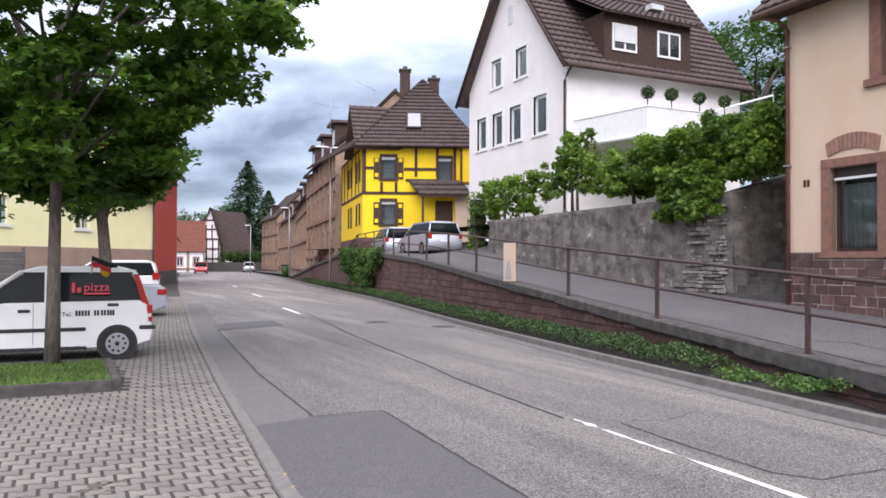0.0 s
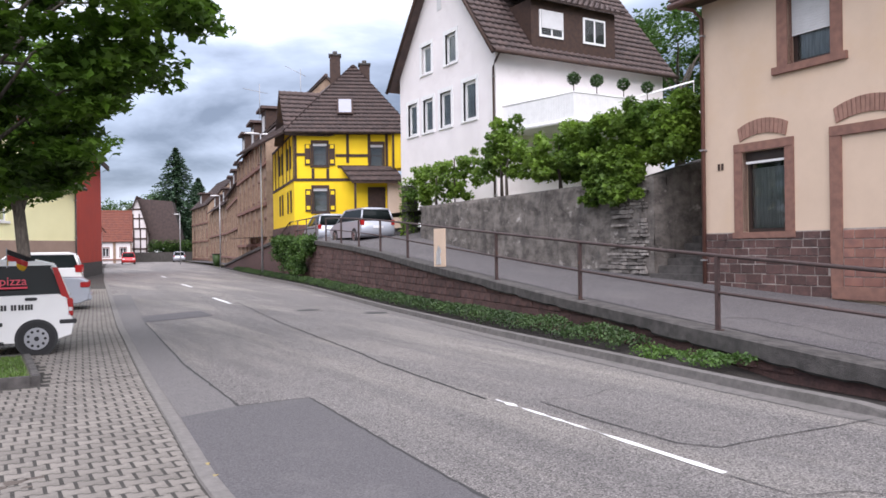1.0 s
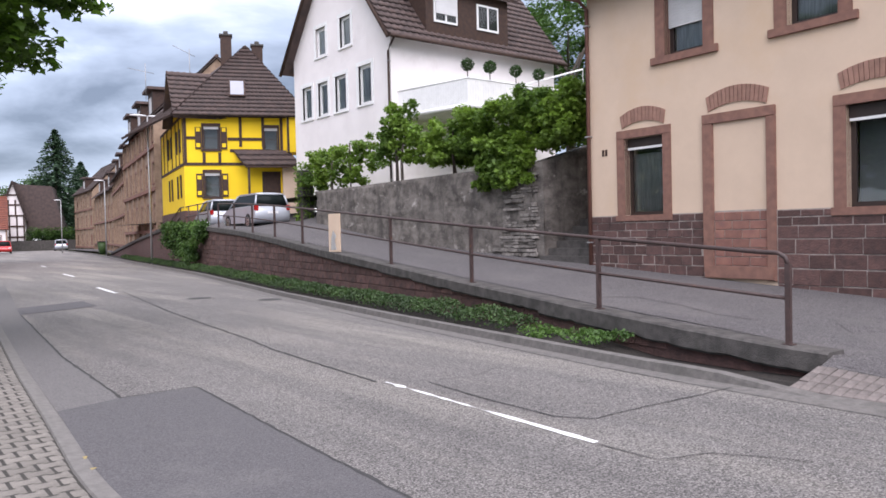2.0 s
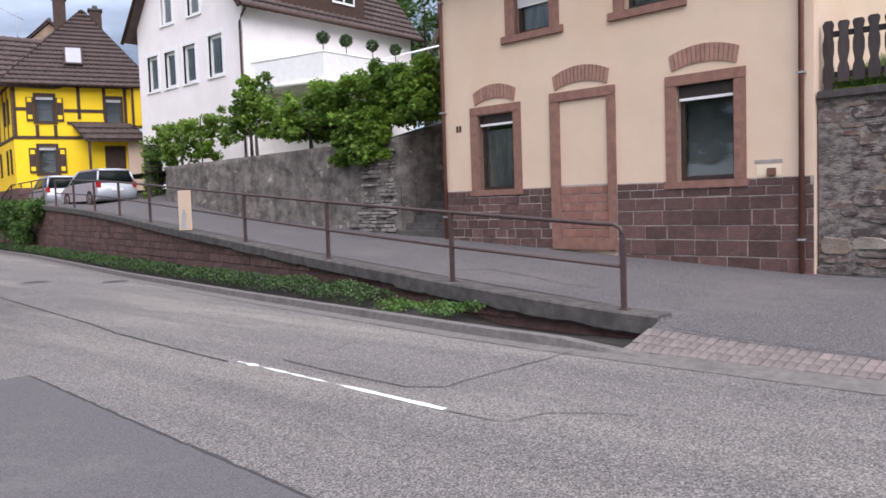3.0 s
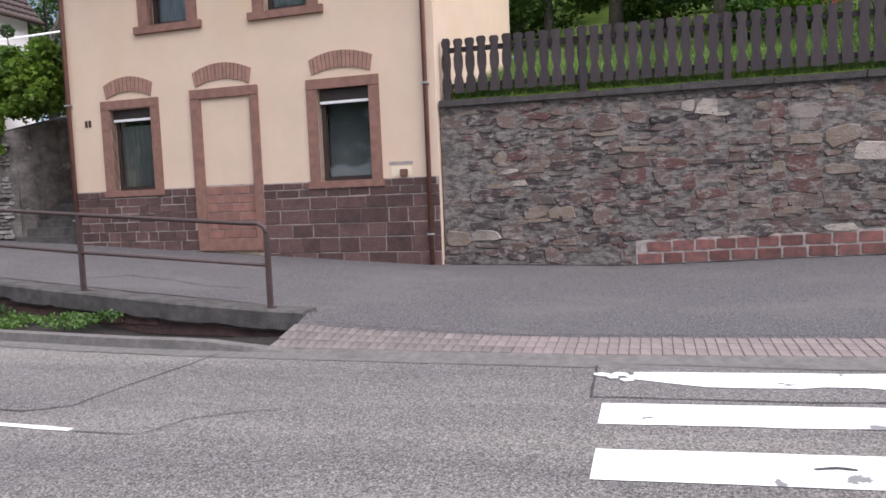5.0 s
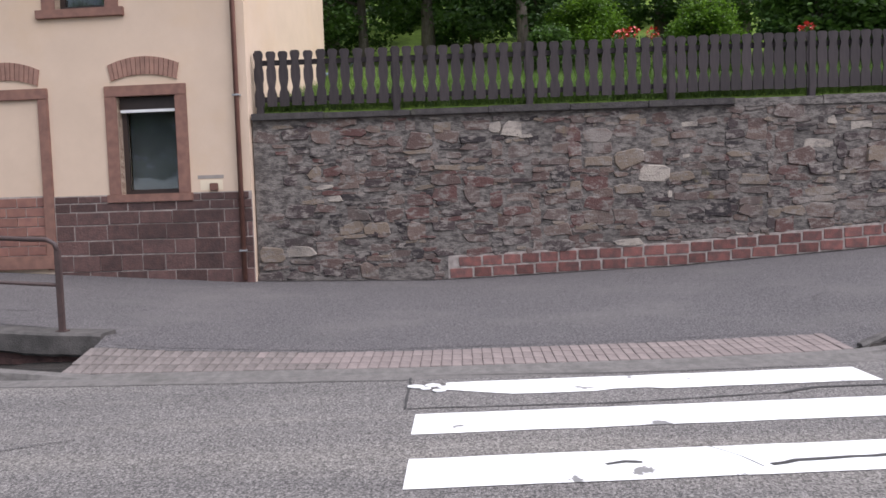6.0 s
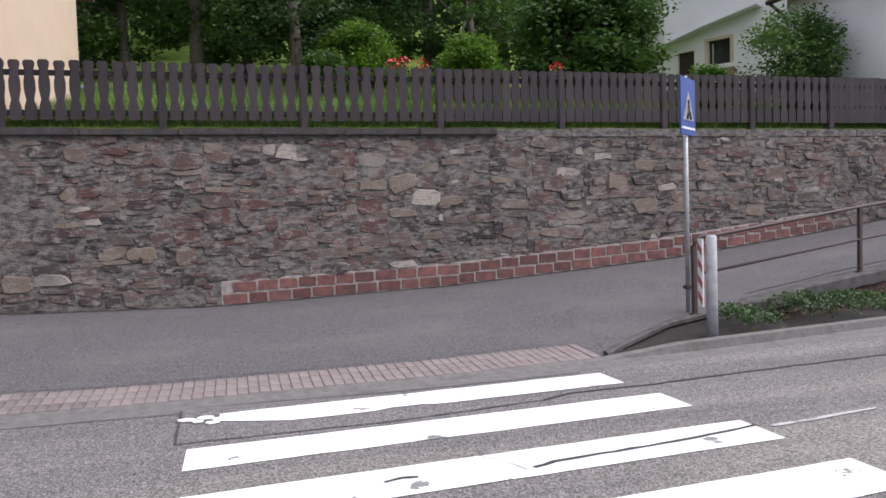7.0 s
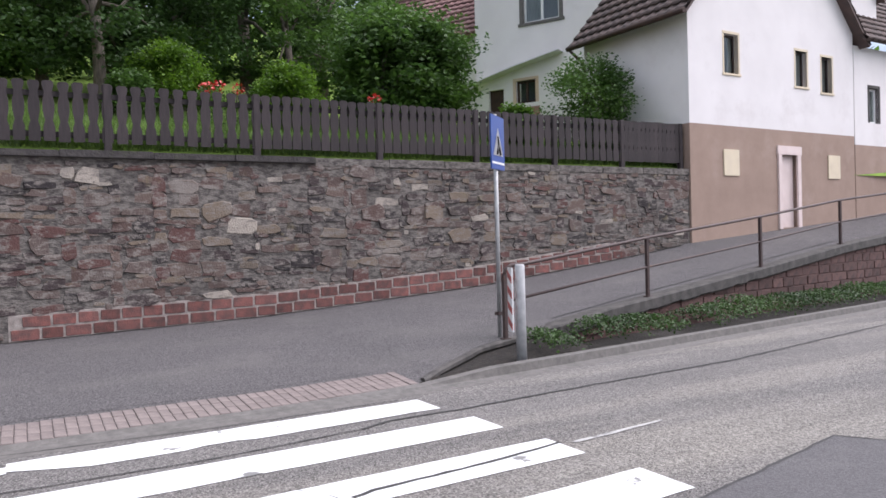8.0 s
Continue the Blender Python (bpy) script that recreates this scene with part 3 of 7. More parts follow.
# ---- parts of houses ----
def add_window(parent, x0, x1, z0, z1, frame_mat, depth=0.14, bars=(1, 1), fw=0.06, surround=None, sill=None, curtain=None, blind=0.0, bar=None, tilt=False):
    """A window set back in its opening: frame with panes, and what hangs behind or before it."""
    bm = bmesh.new()
    y0, y1 = depth, depth + 0.06
    box(x0, y0, z0, x1, y1, z0 + fw, bm=bm)
    box(x0, y0, z1 - fw, x1, y1, z1, bm=bm)
    box(x0, y0, z0 + fw, x0 + fw, y1, z1 - fw, bm=bm)
    box(x1 - fw, y0, z0 + fw, x1, y1, z1 - fw, bm=bm)
    nx, nz = bars
    for i in range(1, nx):
        c = x0 + (x1 - x0) * i / nx
        box(c - fw * 0.6, y0 - 0.004, z0 + fw, c + fw * 0.6, y1, z1 - fw, bm=bm)
    for k in range(1, nz):
        c = z0 + (z1 - z0) * k / nz
        box(x0 + fw, y0 - 0.002, c - fw * 0.3, x1 - fw, y1, c + fw * 0.3, bm=bm)
    w = part("window", bm, frame_mat, parent)
    p = part("pane", box(x0 + fw * 0.8, y0 + 0.025, z0 + fw * 0.8, x1 - fw * 0.8, y0 + 0.035, z1 - fw * 0.8), M["glass"], w)
    p.visible_shadow = False
    # added sheet: its dark colour paints the room's shade behind the pane
    part("room_blind", box(x0 + 0.01, y1 + 0.22, z0 - 0.02, x1 - 0.01, y1 + 0.23, z1 + 0.02), M["room"], w, "dark grey sheet standing in for the dim room")
    if curtain:
        a, b = curtain
        cb = bmesh.new()
        n = 24
        rows = []
        for k in (z0 + 0.03, z0 + (z1 - z0) * b):
            rows.append([(x0 + 0.04 + (x1 - x0 - 0.08) * (a * i / n), y1 + 0.035 + 0.02 * math.sin(i * 1.9), k) for i in range(n + 1)])
        for f, g in zip(rows, rows[1:]):
            va, vb = [cb.verts.new(q) for q in f], [cb.verts.new(q) for q in g]
            for i in range(n):
                cb.faces.new((va[i], va[i + 1], vb[i + 1], vb[i]))
        bmesh.ops.solidify(cb, geom=cb.faces[:], thickness=0.004)
        part("curtain", cb, M["curtain"], w, "pale net curtain", smooth=True)
    if blind:
        bb = bmesh.new()
        h = (z1 - z0) * blind
        n = max(2, int(h / 0.05))
        prof = []
        for i in range(n):
            za, zb = z1 - h + h * i / n, z1 - h + h * (i + 1) / n
            prof += [(depth - 0.036, za), (depth - 0.05, za + 0.005), (depth - 0.05, zb - 0.003)]
        prof += [(depth - 0.03, z1), (depth - 0.03, z1 - h)]
        ends = [[bb.verts.new((x, y, z)) for y, z in prof] for x in (x0 + 0.01, x1 - 0.01)]
        for i in range(len(prof)):
            j = (i + 1) % len(prof)
            bb.faces.new((ends[0][i], ends[0][j], ends[1][j], ends[1][i]))
        bb.faces.new(ends[0])
        bb.faces.new(ends[1])
        bmesh.ops.recalc_face_normals(bb, faces=bb.faces)
        part("roller_blind", bb, M["blind"], w, "pale roller shutter, half lowered")
    if bar:
        part("shutter_box", box(x0 + 0.005, depth - 0.06, z1 - bar, x1 - 0.005, depth - 0.005, z1 - 0.002), M["brown_frame"], w, "dark brown shutter box")
        part("shutter_bar", box(x0 + 0.02, depth - 0.085, z1 - bar - 0.05, x1 - 0.02, depth - 0.045, z1 - bar, 0.004), M["white_paint"], w, "white bottom bar of the shutter")
    if surround:
        sw, mat, proud, top = surround
        part("jamb", box(x0 - sw, -proud, z0, x0, depth, z1, 0.008), mat, w)
        part("jamb", box(x1, -proud, z0, x1 + sw, depth, z1, 0.008), mat, w)
        part("lintel", box(x0 - sw, -proud - 0.002, z1, x1 + sw, depth, z1 + top, 0.008), mat, w)
    if sill:
        over, h, mat, proud = sill
        part("sill", box(x0 - over, -proud, z0 - h, x1 + over, depth, z0, 0.008), mat, w)
    return w


def arch(parent, x0, x1, z_side, rise, thick, mat, n=11):
    """A flat relieving arch of upright stones in the plaster."""
    holder = part("arch", arch_stone(x0, x1, z_side, rise, thick, 0, n), mat, parent)
    for i in range(1, n):
        part("stone", arch_stone(x0, x1, z_side, rise, thick, i, n), mat, holder)


def arch_stone(x0, x1, z_side, rise, thick, i, n):
    xm, half = (x0 + x1) / 2, (x1 - x0) / 2
    g = 0.012 / half

    def at(u, t):
        return (xm + (half + 0.05 * t) * u, z_side + rise * (1 - u * u) + thick * t * (1 - 0.12 * u * u))

    a, b = -1 + 2 * i / n + g / 2, -1 + 2 * (i + 1) / n - g / 2
    return profile_prism([at(a, 0), at(b, 0), at(b, 1), at(a, 1)], -0.022 - 0.004 * (i % 3), 0.02)


def tiled(parent, e0, e1, r1, r0, mat, name="roof_slope", course=0.36, thick=0.06, wave=0.30):
    """A roof slope between eave e0-e1 and ridge r0-r1, laid with overlapping courses of rolled tiles."""
    e0, e1, r0, r1 = [Vector(v) for v in (e0, e1, r0, r1)]
    nrm = (e1 - e0).cross(r0 - e0)
    if nrm.length < 1e-6:
        nrm = (e1 - e0).cross(r1 - e0)
    nrm.normalize()
    if nrm.z < 0:
        nrm = -nrm
    sl = max((r0 - e0).length, (r1 - e1).length)
    n = max(2, int(sl / course))
    per = max(3, int((e1 - e0).length / wave)) * 4
    bm = bmesh.new()
    prev = None
    for c in range(n):
        rows = []
        for f, lift in ((c / n, 0.055), ((c + 1) / n + 0.004, 0.012)):
            a, b = e0.lerp(r0, min(f, 1)), e1.lerp(r1, min(f, 1))
            rows.append([bm.verts.new(a.lerp(b, i / per) + nrm * (lift + (0.028, 0.0, -0.012, 0.0)[i % 4])) for i in range(per + 1)])
        low = [bm.verts.new(v.co - nrm * 0.05) for v in rows[0]]
        for i in range(per):
            bm.faces.new((rows[0][i], rows[0][i + 1], rows[1][i + 1], rows[1][i])).smooth = True
            bm.faces.new((low[i], low[i + 1], rows[0][i + 1], rows[0][i]))
            if prev:
                bm.faces.new((prev[i], prev[i + 1], low[i + 1], low[i]))
        prev = rows[1]
    base = [bm.verts.new(v - nrm * thick) for v in (e0, e1, r1, r0)]
    top = [bm.verts.new(v) for v in (e0, e1, r1, r0)]
    if (r1 - r0).length > 1e-4:
        bm.faces.new(base)
        for i in range(4):
            j = (i + 1) % 4
            bm.faces.new((base[i], base[j], top[j], top[i]))
    else:
        bm.faces.new(base[:3])
        for i, j in ((0, 1), (1, 2), (2, 0)):
            bm.faces.new((base[i], base[j], top[j], top[i]))
    bmesh.ops.recalc_face_normals(bm, faces=[f for f in bm.faces if f.calc_area() > 5])
    return part(name, bm, mat, parent)


def tiled_gable(parent, x0, x1, y0, y1, z_eave, z_ridge, mat, ridge_along="y", over=0.0):
    """Two slopes over a plan rectangle in the parent's frame."""
    if ridge_along == "y":
        xm = (x0 + x1) / 2
        tiled(parent, (x0, y1, z_eave), (x0, y0, z_eave), (xm, y0, z_ridge), (xm, y1, z_ridge), mat)
        tiled(parent, (x1, y0, z_eave), (x1, y1, z_eave), (xm, y1, z_ridge), (xm, y0, z_ridge), mat)
        part("ridge", tube([(xm, y0, z_ridge + 0.03), (xm, y1, z_ridge + 0.03)], 0.12, 8), mat, parent)
    else:
        ym = (y0 + y1) / 2
        tiled(parent, (x0, y0, z_eave), (x1, y0, z_eave), (x1, ym, z_ridge), (x0, ym, z_ridge), mat)
        tiled(parent, (x1, y1, z_eave), (x0, y1, z_eave), (x0, ym, z_ridge), (x1, ym, z_ridge), mat)
        part("ridge", tube([(x0, ym, z_ridge + 0.03), (x1, ym, z_ridge + 0.03)], 0.12, 8), mat, parent)


def downpipe(parent, x, y, z0, z1, mat, bend=None):
    pts = [(x, y, z0), (x, y, z1)]
    if bend:
        pts += bend
    p = part("downpipe", tube(pts, 0.045, 8), mat, parent, smooth=True)
    for z in (z0 + 0.5, (z0 + z1) / 2, z1 - 0.4):
        part("pipe_clip", box(x - 0.06, y - 0.06, z, x + 0.06, y + 0.09, z + 0.03), M["steel"], p)
    return p


def chimney(parent, x, y, z0, z1, w, mat):
    c = part("chimney", box(x - w / 2, y - w / 2, z0, x + w / 2, y + w / 2, z1), mat, parent)
    part("chimney_cap", box(x - w / 2 - 0.06, y - w / 2 - 0.06, z1, x + w / 2 + 0.06, y + w / 2 + 0.06, z1 + 0.09), M["old_concrete"], c)
    part("flue", tube([(x, y, z1 + 0.09), (x, y, z1 + 0.3)], w * 0.22, 8), M["old_concrete"], c)


# ---- house with the peach plaster ----
H1 = along((13.64, 11.05), (13.24, 2.95))
peach = thing("house", H1, "peach plaster house with a red sandstone base and window surrounds", "house")
L1 = 8.11
open1 = [(1.03, 2.04, 1.90, 3.56), (5.77, 6.82, 1.90, 3.60), (2.14, 3.04, 5.14, 6.62), (4.76, 5.66, 5.14, 6.62)]
part("wall", holed_wall(L1, 0.0, 7.15, 0.4, open1), M["peach"], peach)
part("side_wall", box(0.002, 0.4, 0, 0.35, 6.15, 7.15), M["peach"], peach)
part("side_wall", box(L1 - 0.35, 0.4, 0, L1 - 0.002, 6.15, 7.15), M["peach"], peach)
part("back_wall", box(0.35, 5.8, 0, L1 - 0.35, 6.15, 7.15), M["peach"], peach)
for s in (0.18, L1 - 0.18):
    part("gable", box(s - 0.17, 0.9, 7.15, s + 0.17, 5.3, 8.9), M["peach"], peach)
part("upper_floor", box(0.36, 0.41, 4.1, L1 - 0.36, 5.79, 4.3), M["white_wall"], peach)
part("attic_floor", box(0.36, 0.41, 6.95, L1 - 0.36, 5.79, 7.1), M["white_wall"], peach)
tiled_gable(peach, -0.45, L1 + 0.3, -0.5, 6.65, 7.0, 10.6, M["roof"], "x")
part("soffit", box(-0.42, -0.48, 6.90, L1 + 0.28, 0.0, 6.98), M["timber"], peach)
part("gutter", tube([(-0.45, -0.52, 6.92), (L1 + 0.3, -0.52, 6.92)], 0.08, 8), M["pipe"], peach)
add_window(peach, 1.03, 2.04, 1.90, 3.56, M["brown_frame"], 0.16, fw=0.075, surround=(0.21, M["sandstone"], 0.03, 0.18), sill=(0.24, 0.13, M["sandstone"], 0.05), curtain=(0.8, 0.8), bar=0.2)
add_window(peach, 5.77, 6.82, 1.90, 3.60, M["brown_frame"], 0.16, fw=0.085, surround=(0.21, M["sandstone"], 0.03, 0.19), sill=(0.25, 0.14, M["sandstone"], 0.05), bar=0.22)
for a, b in ((2.14, 3.04), (4.76, 5.66)):
    add_window(peach, a, b, 5.14, 6.62, M["brown_frame"], 0.16, fw=0.09, surround=(0.24, M["sandstone"], 0.03, 0.2), sill=(0.34, 0.15, M["sandstone"], 0.07), curtain=(1.0, 0.95), blind=0.62)
arch(peach, 0.97, 2.08, 3.78, 0.12, 0.30, M["sandstone_pale"], 12)
arch(peach, 3.13, 4.36, 3.85, 0.12, 0.31, M["sandstone_pale"], 15)
arch(peach, 5.69, 6.88, 3.87, 0.10, 0.31, M["sandstone_pale"], 15)
# walled-up doorway
part("door_jamb", box(3.01, -0.055, 0.72, 3.24, 0.02, 3.61, 0.01), M["sandstone"], peach)
part("door_jamb", box(4.35, -0.055, 0.60, 4.53, 0.02, 3.61, 0.01), M["sandstone"], peach)
part("door_lintel", box(3.01, -0.057, 3.61, 4.53, 0.02, 3.80, 0.01), M["sandstone"], peach)
part("door_step", box(3.05, -0.09, 0.62, 4.5, 0.02, 0.86, 0.012), M["sandstone"], peach, "worn sandstone door step")
downpipe(peach, 0.04, -0.06, 0.8, 6.6, M["pipe"], [(0.04, -0.30, 6.75), (-0.2, -0.5, 6.85)])
downpipe(peach, 7.94, -0.07, 0.35, 6.7, M["pipe"], [(7.94, -0.35, 6.85)])
part("plaster_repair", poly_prism([(7.16, -0.005), (7.62, -0.005), (7.62, 0.001), (7.16, 0.001)], 2.13, 2.19), M["plaster_grey"], peach, "smooth grey plaster repair")
part("plaster_repair", box(7.2, -0.005, 1.93, 7.6, 0.001, 2.11), M["cream"], peach, "bare pale plaster where paint flaked off")
part("meter_box", box(7.38, -0.06, 1.92, 7.52, 0.0, 2.05, 0.01), M["pipe"], peach, "small brown wall box")
part("house_number", box(0.39, -0.012, 3.24, 0.45, 0.0, 3.38), M["timber"], peach)
part("house_number", box(0.48, -0.012, 3.24, 0.54, 0.0, 3.38), M["timber"], peach)

# ---- white gabled house ----
H2 = along((17.5, 32.3), (17.5, 24.3))
white = thing("house", H2, "white gabled house with brown tiled roof and balcony", "house")
open2 = [(32.3 - b, 32.3 - a, z0, z1) for a, b, z0, z1 in ((30.65, 31.5, 6.95, 8.45), (29.2, 30.05, 6.95, 8.45), (27.65, 28.55, 6.95, 8.5), (25.7, 26.65, 6.98, 8.6))]
open2b = [(2.15, 3.0, 9.62, 10.9), (4.25, 5.1, 9.65, 10.95)]
part("wall", holed_wall(8.0, 2.9, 9.0, 0.35, open2), M["white_wall"], white)
part("gable_wall", holed_wall(4.6, 0, 1.95, 0.35, [(a - 1.7, b - 1.7, c - 9.0, d - 9.0) for a, b, c, d in open2b]), M["white_wall"], white).matrix_basis = pose(1.7, 0, 9.0)
part("gable", profile_prism([(0, 9.0), (1.7, 9.0), (1.7, 10.95), (0.86, 10.95), (0, 9.86)], 0, 0.35), M["white_wall"], white)
part("gable", profile_prism([(8.0, 9.0), (6.3, 9.0), (6.3, 10.95), (7.14, 10.95), (8.0, 9.86)], 0, 0.35), M["white_wall"], white)
part("gable", profile_prism([(0.86, 10.95), (7.14, 10.95), (4.0, 14.9)], 0, 0.35), M["white_wall"], white)
part("side_wall", box(7.65, 0.35, 2.9, 7.998, 9.4, 9.8), M["white_wall"], white)
part("side_wall", box(0.002, 0.35, 2.9, 0.35, 9.4, 9.8), M["white_wall"], white)
part("back_wall", profile_prism([(0.35, 2.9), (7.65, 2.9), (7.65, 9.8), (4, 14.3), (0.35, 9.8)], 9.1, 9.4), M["white_wall"], white)
part("floor_slab", box(0.36, 0.36, 8.9, 7.6, 9.0, 9.05), M["white_wall"], white)
tiled_gable(white, -0.5, 8.5, -0.45, 9.7, 9.3, 15.02, M["roof"], "y")
for xa, xb in ((-0.5, 4.0), (8.5, 4.0)):
    part("bargeboard", tube([(xa, -0.47, 9.22), (xb, -0.47, 14.92)], 0.09, 4), M["timber"], white)
part("gutter", tube([(8.56, -0.4, 9.28), (8.56, 9.7, 9.28)], 0.08, 8), M["timber"], white)
WS = (0.18, M["white_paint"], 0.025, 0.18)
for a, b, c, d in open2 + open2b:
    add_window(white, a, b, c, d, M["white_paint"], 0.10, bars=(1, 1), fw=0.12, surround=WS, sill=(0.16, 0.08, M["white_paint"], 0.06), curtain=(0.5, 0.97))
part("vent_window", box(3.6, -0.02, 12.2, 3.95, 0.1, 13.0), M["blind"], white)
downpipe(white, 7.95, -0.08, 3.2, 8.8, M["timber"], [(8.1, -0.08, 9.0), (8.5, -0.15, 9.25)])
# dormer over the long side
dorm = part("dormer", box(5.9, 1.7, 9.65, 8.15, 6.3, 11.75), M["timber"], white, "brown clad dormer with two white windows")
tiled(white, (8.5, 1.35, 11.7), (8.5, 6.6, 11.7), (5.0, 6.6, 13.6), (5.0, 1.35, 13.6), M["roof"], "dormer_roof")
for y0, y1, bl in ((2.1, 3.35, 0.6), (4.45, 5.7, 0.0)):
    dw = part("dormer_window", box(8.15, y0, 10.25, 8.2, y1, 11.35), M["white_paint"], white)
    part("pane", box(8.2, y0 + 0.09, 10.34, 8.215, (y0 + y1) / 2 - 0.05, 11.26), M["glass"], dw)
    part("pane", box(8.2, (y0 + y1) / 2 + 0.05, 10.34, 8.215, y1 - 0.09, 11.26), M["glass"], dw)
    # near-black sheets stand in for the unlit room behind the dormer glass
    part("pane_back", box(8.201, y0 + 0.09, 10.34, 8.206, (y0 + y1) / 2 - 0.05, 11.26), M["dark"], dw)
    part("pane_back", box(8.201, (y0 + y1) / 2 + 0.05, 10.34, 8.206, y1 - 0.09, 11.26), M["dark"], dw)
    if bl:
        part("roller_blind", box(8.216, y0 + 0.06, 10.6, 8.25, y1 - 0.06, 11.32), M["blind"], dw)
part("roof_window", box(6.6, 5.2, 12.75, 7.0, 5.9, 12.98), M["blind"], white)
# balcony on the long side
bal = part("balcony", poly_prism([(8.0, 0.3), (8.0, 7.6), (11.6, 7.6), (11.6, 0.85)], 6.15, 6.35), M["white_paint"], white, "white balcony with a closed parapet")
for (xa, ya), (xb, yb) in (((8.0, 0.32), (11.6, 0.87)), ((11.6, 0.87), (11.6, 7.6))):
    d = Vector((xb - xa, yb - ya, 0))
    u = d.normalized()
    nb = int(d.length / 0.125)
    for i in range(nb):
        c = Vector((xa, ya, 0)) + d * (i + 0.5) / nb
        m = Matrix.Translation(c) @ Matrix.Rotation(math.atan2(u.y, u.x), 4, "Z")
        slat = box(-0.061, -0.012, 6.32, 0.061, 0.012, 7.2)
        bmesh.ops.transform(slat, matrix=m, verts=slat.verts)
        part("slat", slat, M["white_paint"], bal)
    part("handrail", tube([(xa, ya, 7.24), (xb, yb, 7.24)], 0.04, 6), M["white_paint"], bal)
    part("beam", tube([(xa, ya, 6.22), (xb, yb, 6.22)], 0.12, 4), M["white_paint"], bal)
part("awning_frame", tube([(8.1, 6.3, 7.9), (10.2, 8.9, 8.7), (10.2, 8.9, 7.1)], 0.045, 6), M["white_paint"], white, "white bent tube frame over the terrace")

M["roof_pane"] = gloss("roof_window_pane", (0.30, 0.31, 0.36), 0.2, coat=0.0)
# ---- yellow half-timbered house ----
YP = (14.3, 38.4)
H3 = along(YP, (19.4, 36.2))
yellow = thing("house", H3, "bright yellow half-timbered house with dark brown beams", "house")
YL = 5.55
wins3 = [(1.0, 1.75, 6.15, 7.35), (1.0, 1.75, 3.68, 4.95), (4.05, 4.75, 6.1, 7.3)]
part("wall", holed_wall(YL, 2.0, 8.0, 0.3, wins3), M["yellow_wall"], yellow)
part("plinth", box(-0.02, -0.04, 1.6, YL, 0.0, 3.0), M["sandstone_block"], yellow)
for x0, x1, z0, z1 in wins3:
    w = add_window(yellow, x0, x1, z0, z1, M["brown_frame"], 0.08, bars=(1, 2), surround=(0.1, M["timber"], 0.04, 0.16), sill=(0.14, 0.1, M["timber"], 0.06), blind=0.12)
    if x0 < 3:
        for sa, sb in ((x0 - 0.42, x0 - 0.11), (x1 + 0.11, x1 + 0.42)):
            sh = part("shutter", box(sa, -0.07, z0 + 0.02, sb, -0.02, z1 - 0.05, 0.006), M["timber"], w)
            for zz in (z0 + 0.12, z0 + 0.52, z0 + 0.92):
                part("shutter_panel", box(sa + 0.06, -0.078, zz, sb - 0.06, -0.07, zz + 0.2), M["yellow_wall"] if zz != z0 + 0.52 else M["timber"], sh)


def beam(x0, z0, x1, z1, w=0.15, y=-0.035):
    v = Vector((x1 - x0, 0, z1 - z0))
    ln = v.length
    b = box(0, y, -w / 2, ln, 0.0, w / 2)
    bmesh.ops.transform(b, matrix=Matrix.Translation((x0, 0, z0)) @ Matrix.Rotation(-math.atan2(v.z, v.x), 4, "Y"), verts=b.verts)
    part("timber_beam", b, M["timber"], yellow)


for args in ((0.08, 5.45, 0.08, 7.95), (0.0, 5.4, 3.4, 5.4), (0.0, 7.9, YL, 7.9), (1.0, 5.4, 1.0, 6.0), (1.78, 5.4, 1.78, 6.0), (0.1, 6.75, 0.6, 6.75), (2.2, 6.7, 4.0, 6.7), (2.85, 6.3, 2.85, 7.9), (4.0, 6.3, 4.0, 7.9), (4.95, 6.0, 4.95, 7.9), (2.3, 6.1, 4.0, 6.1)):
    beam(*args)
# porch roof, door and bay on the right of the front
tiled(yellow, (3.0, -1.0, 5.25), (5.8, -1.0, 5.25), (5.3, -0.02, 6.12), (2.45, -0.02, 6.12), M["roof"], "porch_roof")
part("porch_post", box(3.15, -0.9, 2.6, 3.27, -0.78, 5.3), M["timber"], yellow)
part("porch_beam", box(3.05, -0.98, 5.14, 5.8, -0.86, 5.26), M["timber"], yellow)
part("door", box(3.9, -0.03, 2.9, 4.85, 0.02, 5.0, 0.01), M["timber"], yellow, "dark brown wooden front door")
part("wing_wall", box(4.95, -0.5, 2.2, 6.2, 0.0, 5.3), M["peach"], yellow)
part("bay", box(5.2, -0.35, 6.0, 6.4, 1.2, 7.95), M["yellow_wall"], yellow)
for x in (5.22, 5.75):
    part("timber_beam", box(x, -0.385, 6.0, x + 0.12, -0.35, 7.95), M["timber"], yellow)
# street side and roof
side = part("street_wall", holed_wall(9.6, 2.0, 8.0, 0.3, [(9.6 - 2.1, 9.6 - 1.2, 6.1, 7.3), (9.6 - 2.1, 9.6 - 1.2, 3.7, 4.95), (9.6 - 5.6, 9.6 - 4.7, 6.1, 7.3), (9.6 - 5.6, 9.6 - 4.7, 3.7, 4.95)]), M["yellow_wall"], yellow)
street = along((14.3 + 9.6 * 0.21, 38.4 + 9.6 * 0.978), YP)
side.matrix_basis = H3.inverted() @ street
for zz in (6.1, 3.7):
    for c in (1.65, 5.15):
        for dx in (-0.75, 0.45):
            b = box(9.6 - c + dx, -0.06, zz, 9.6 - c + dx + 0.3, -0.02, zz + 1.2)
            part("shutter", b, M["timber"], side)
        part("window_frame", box(9.6 - c - 0.45, 0.1, zz, 9.6 - c + 0.45, 0.14, zz + 1.2), M["brown_frame"], side)
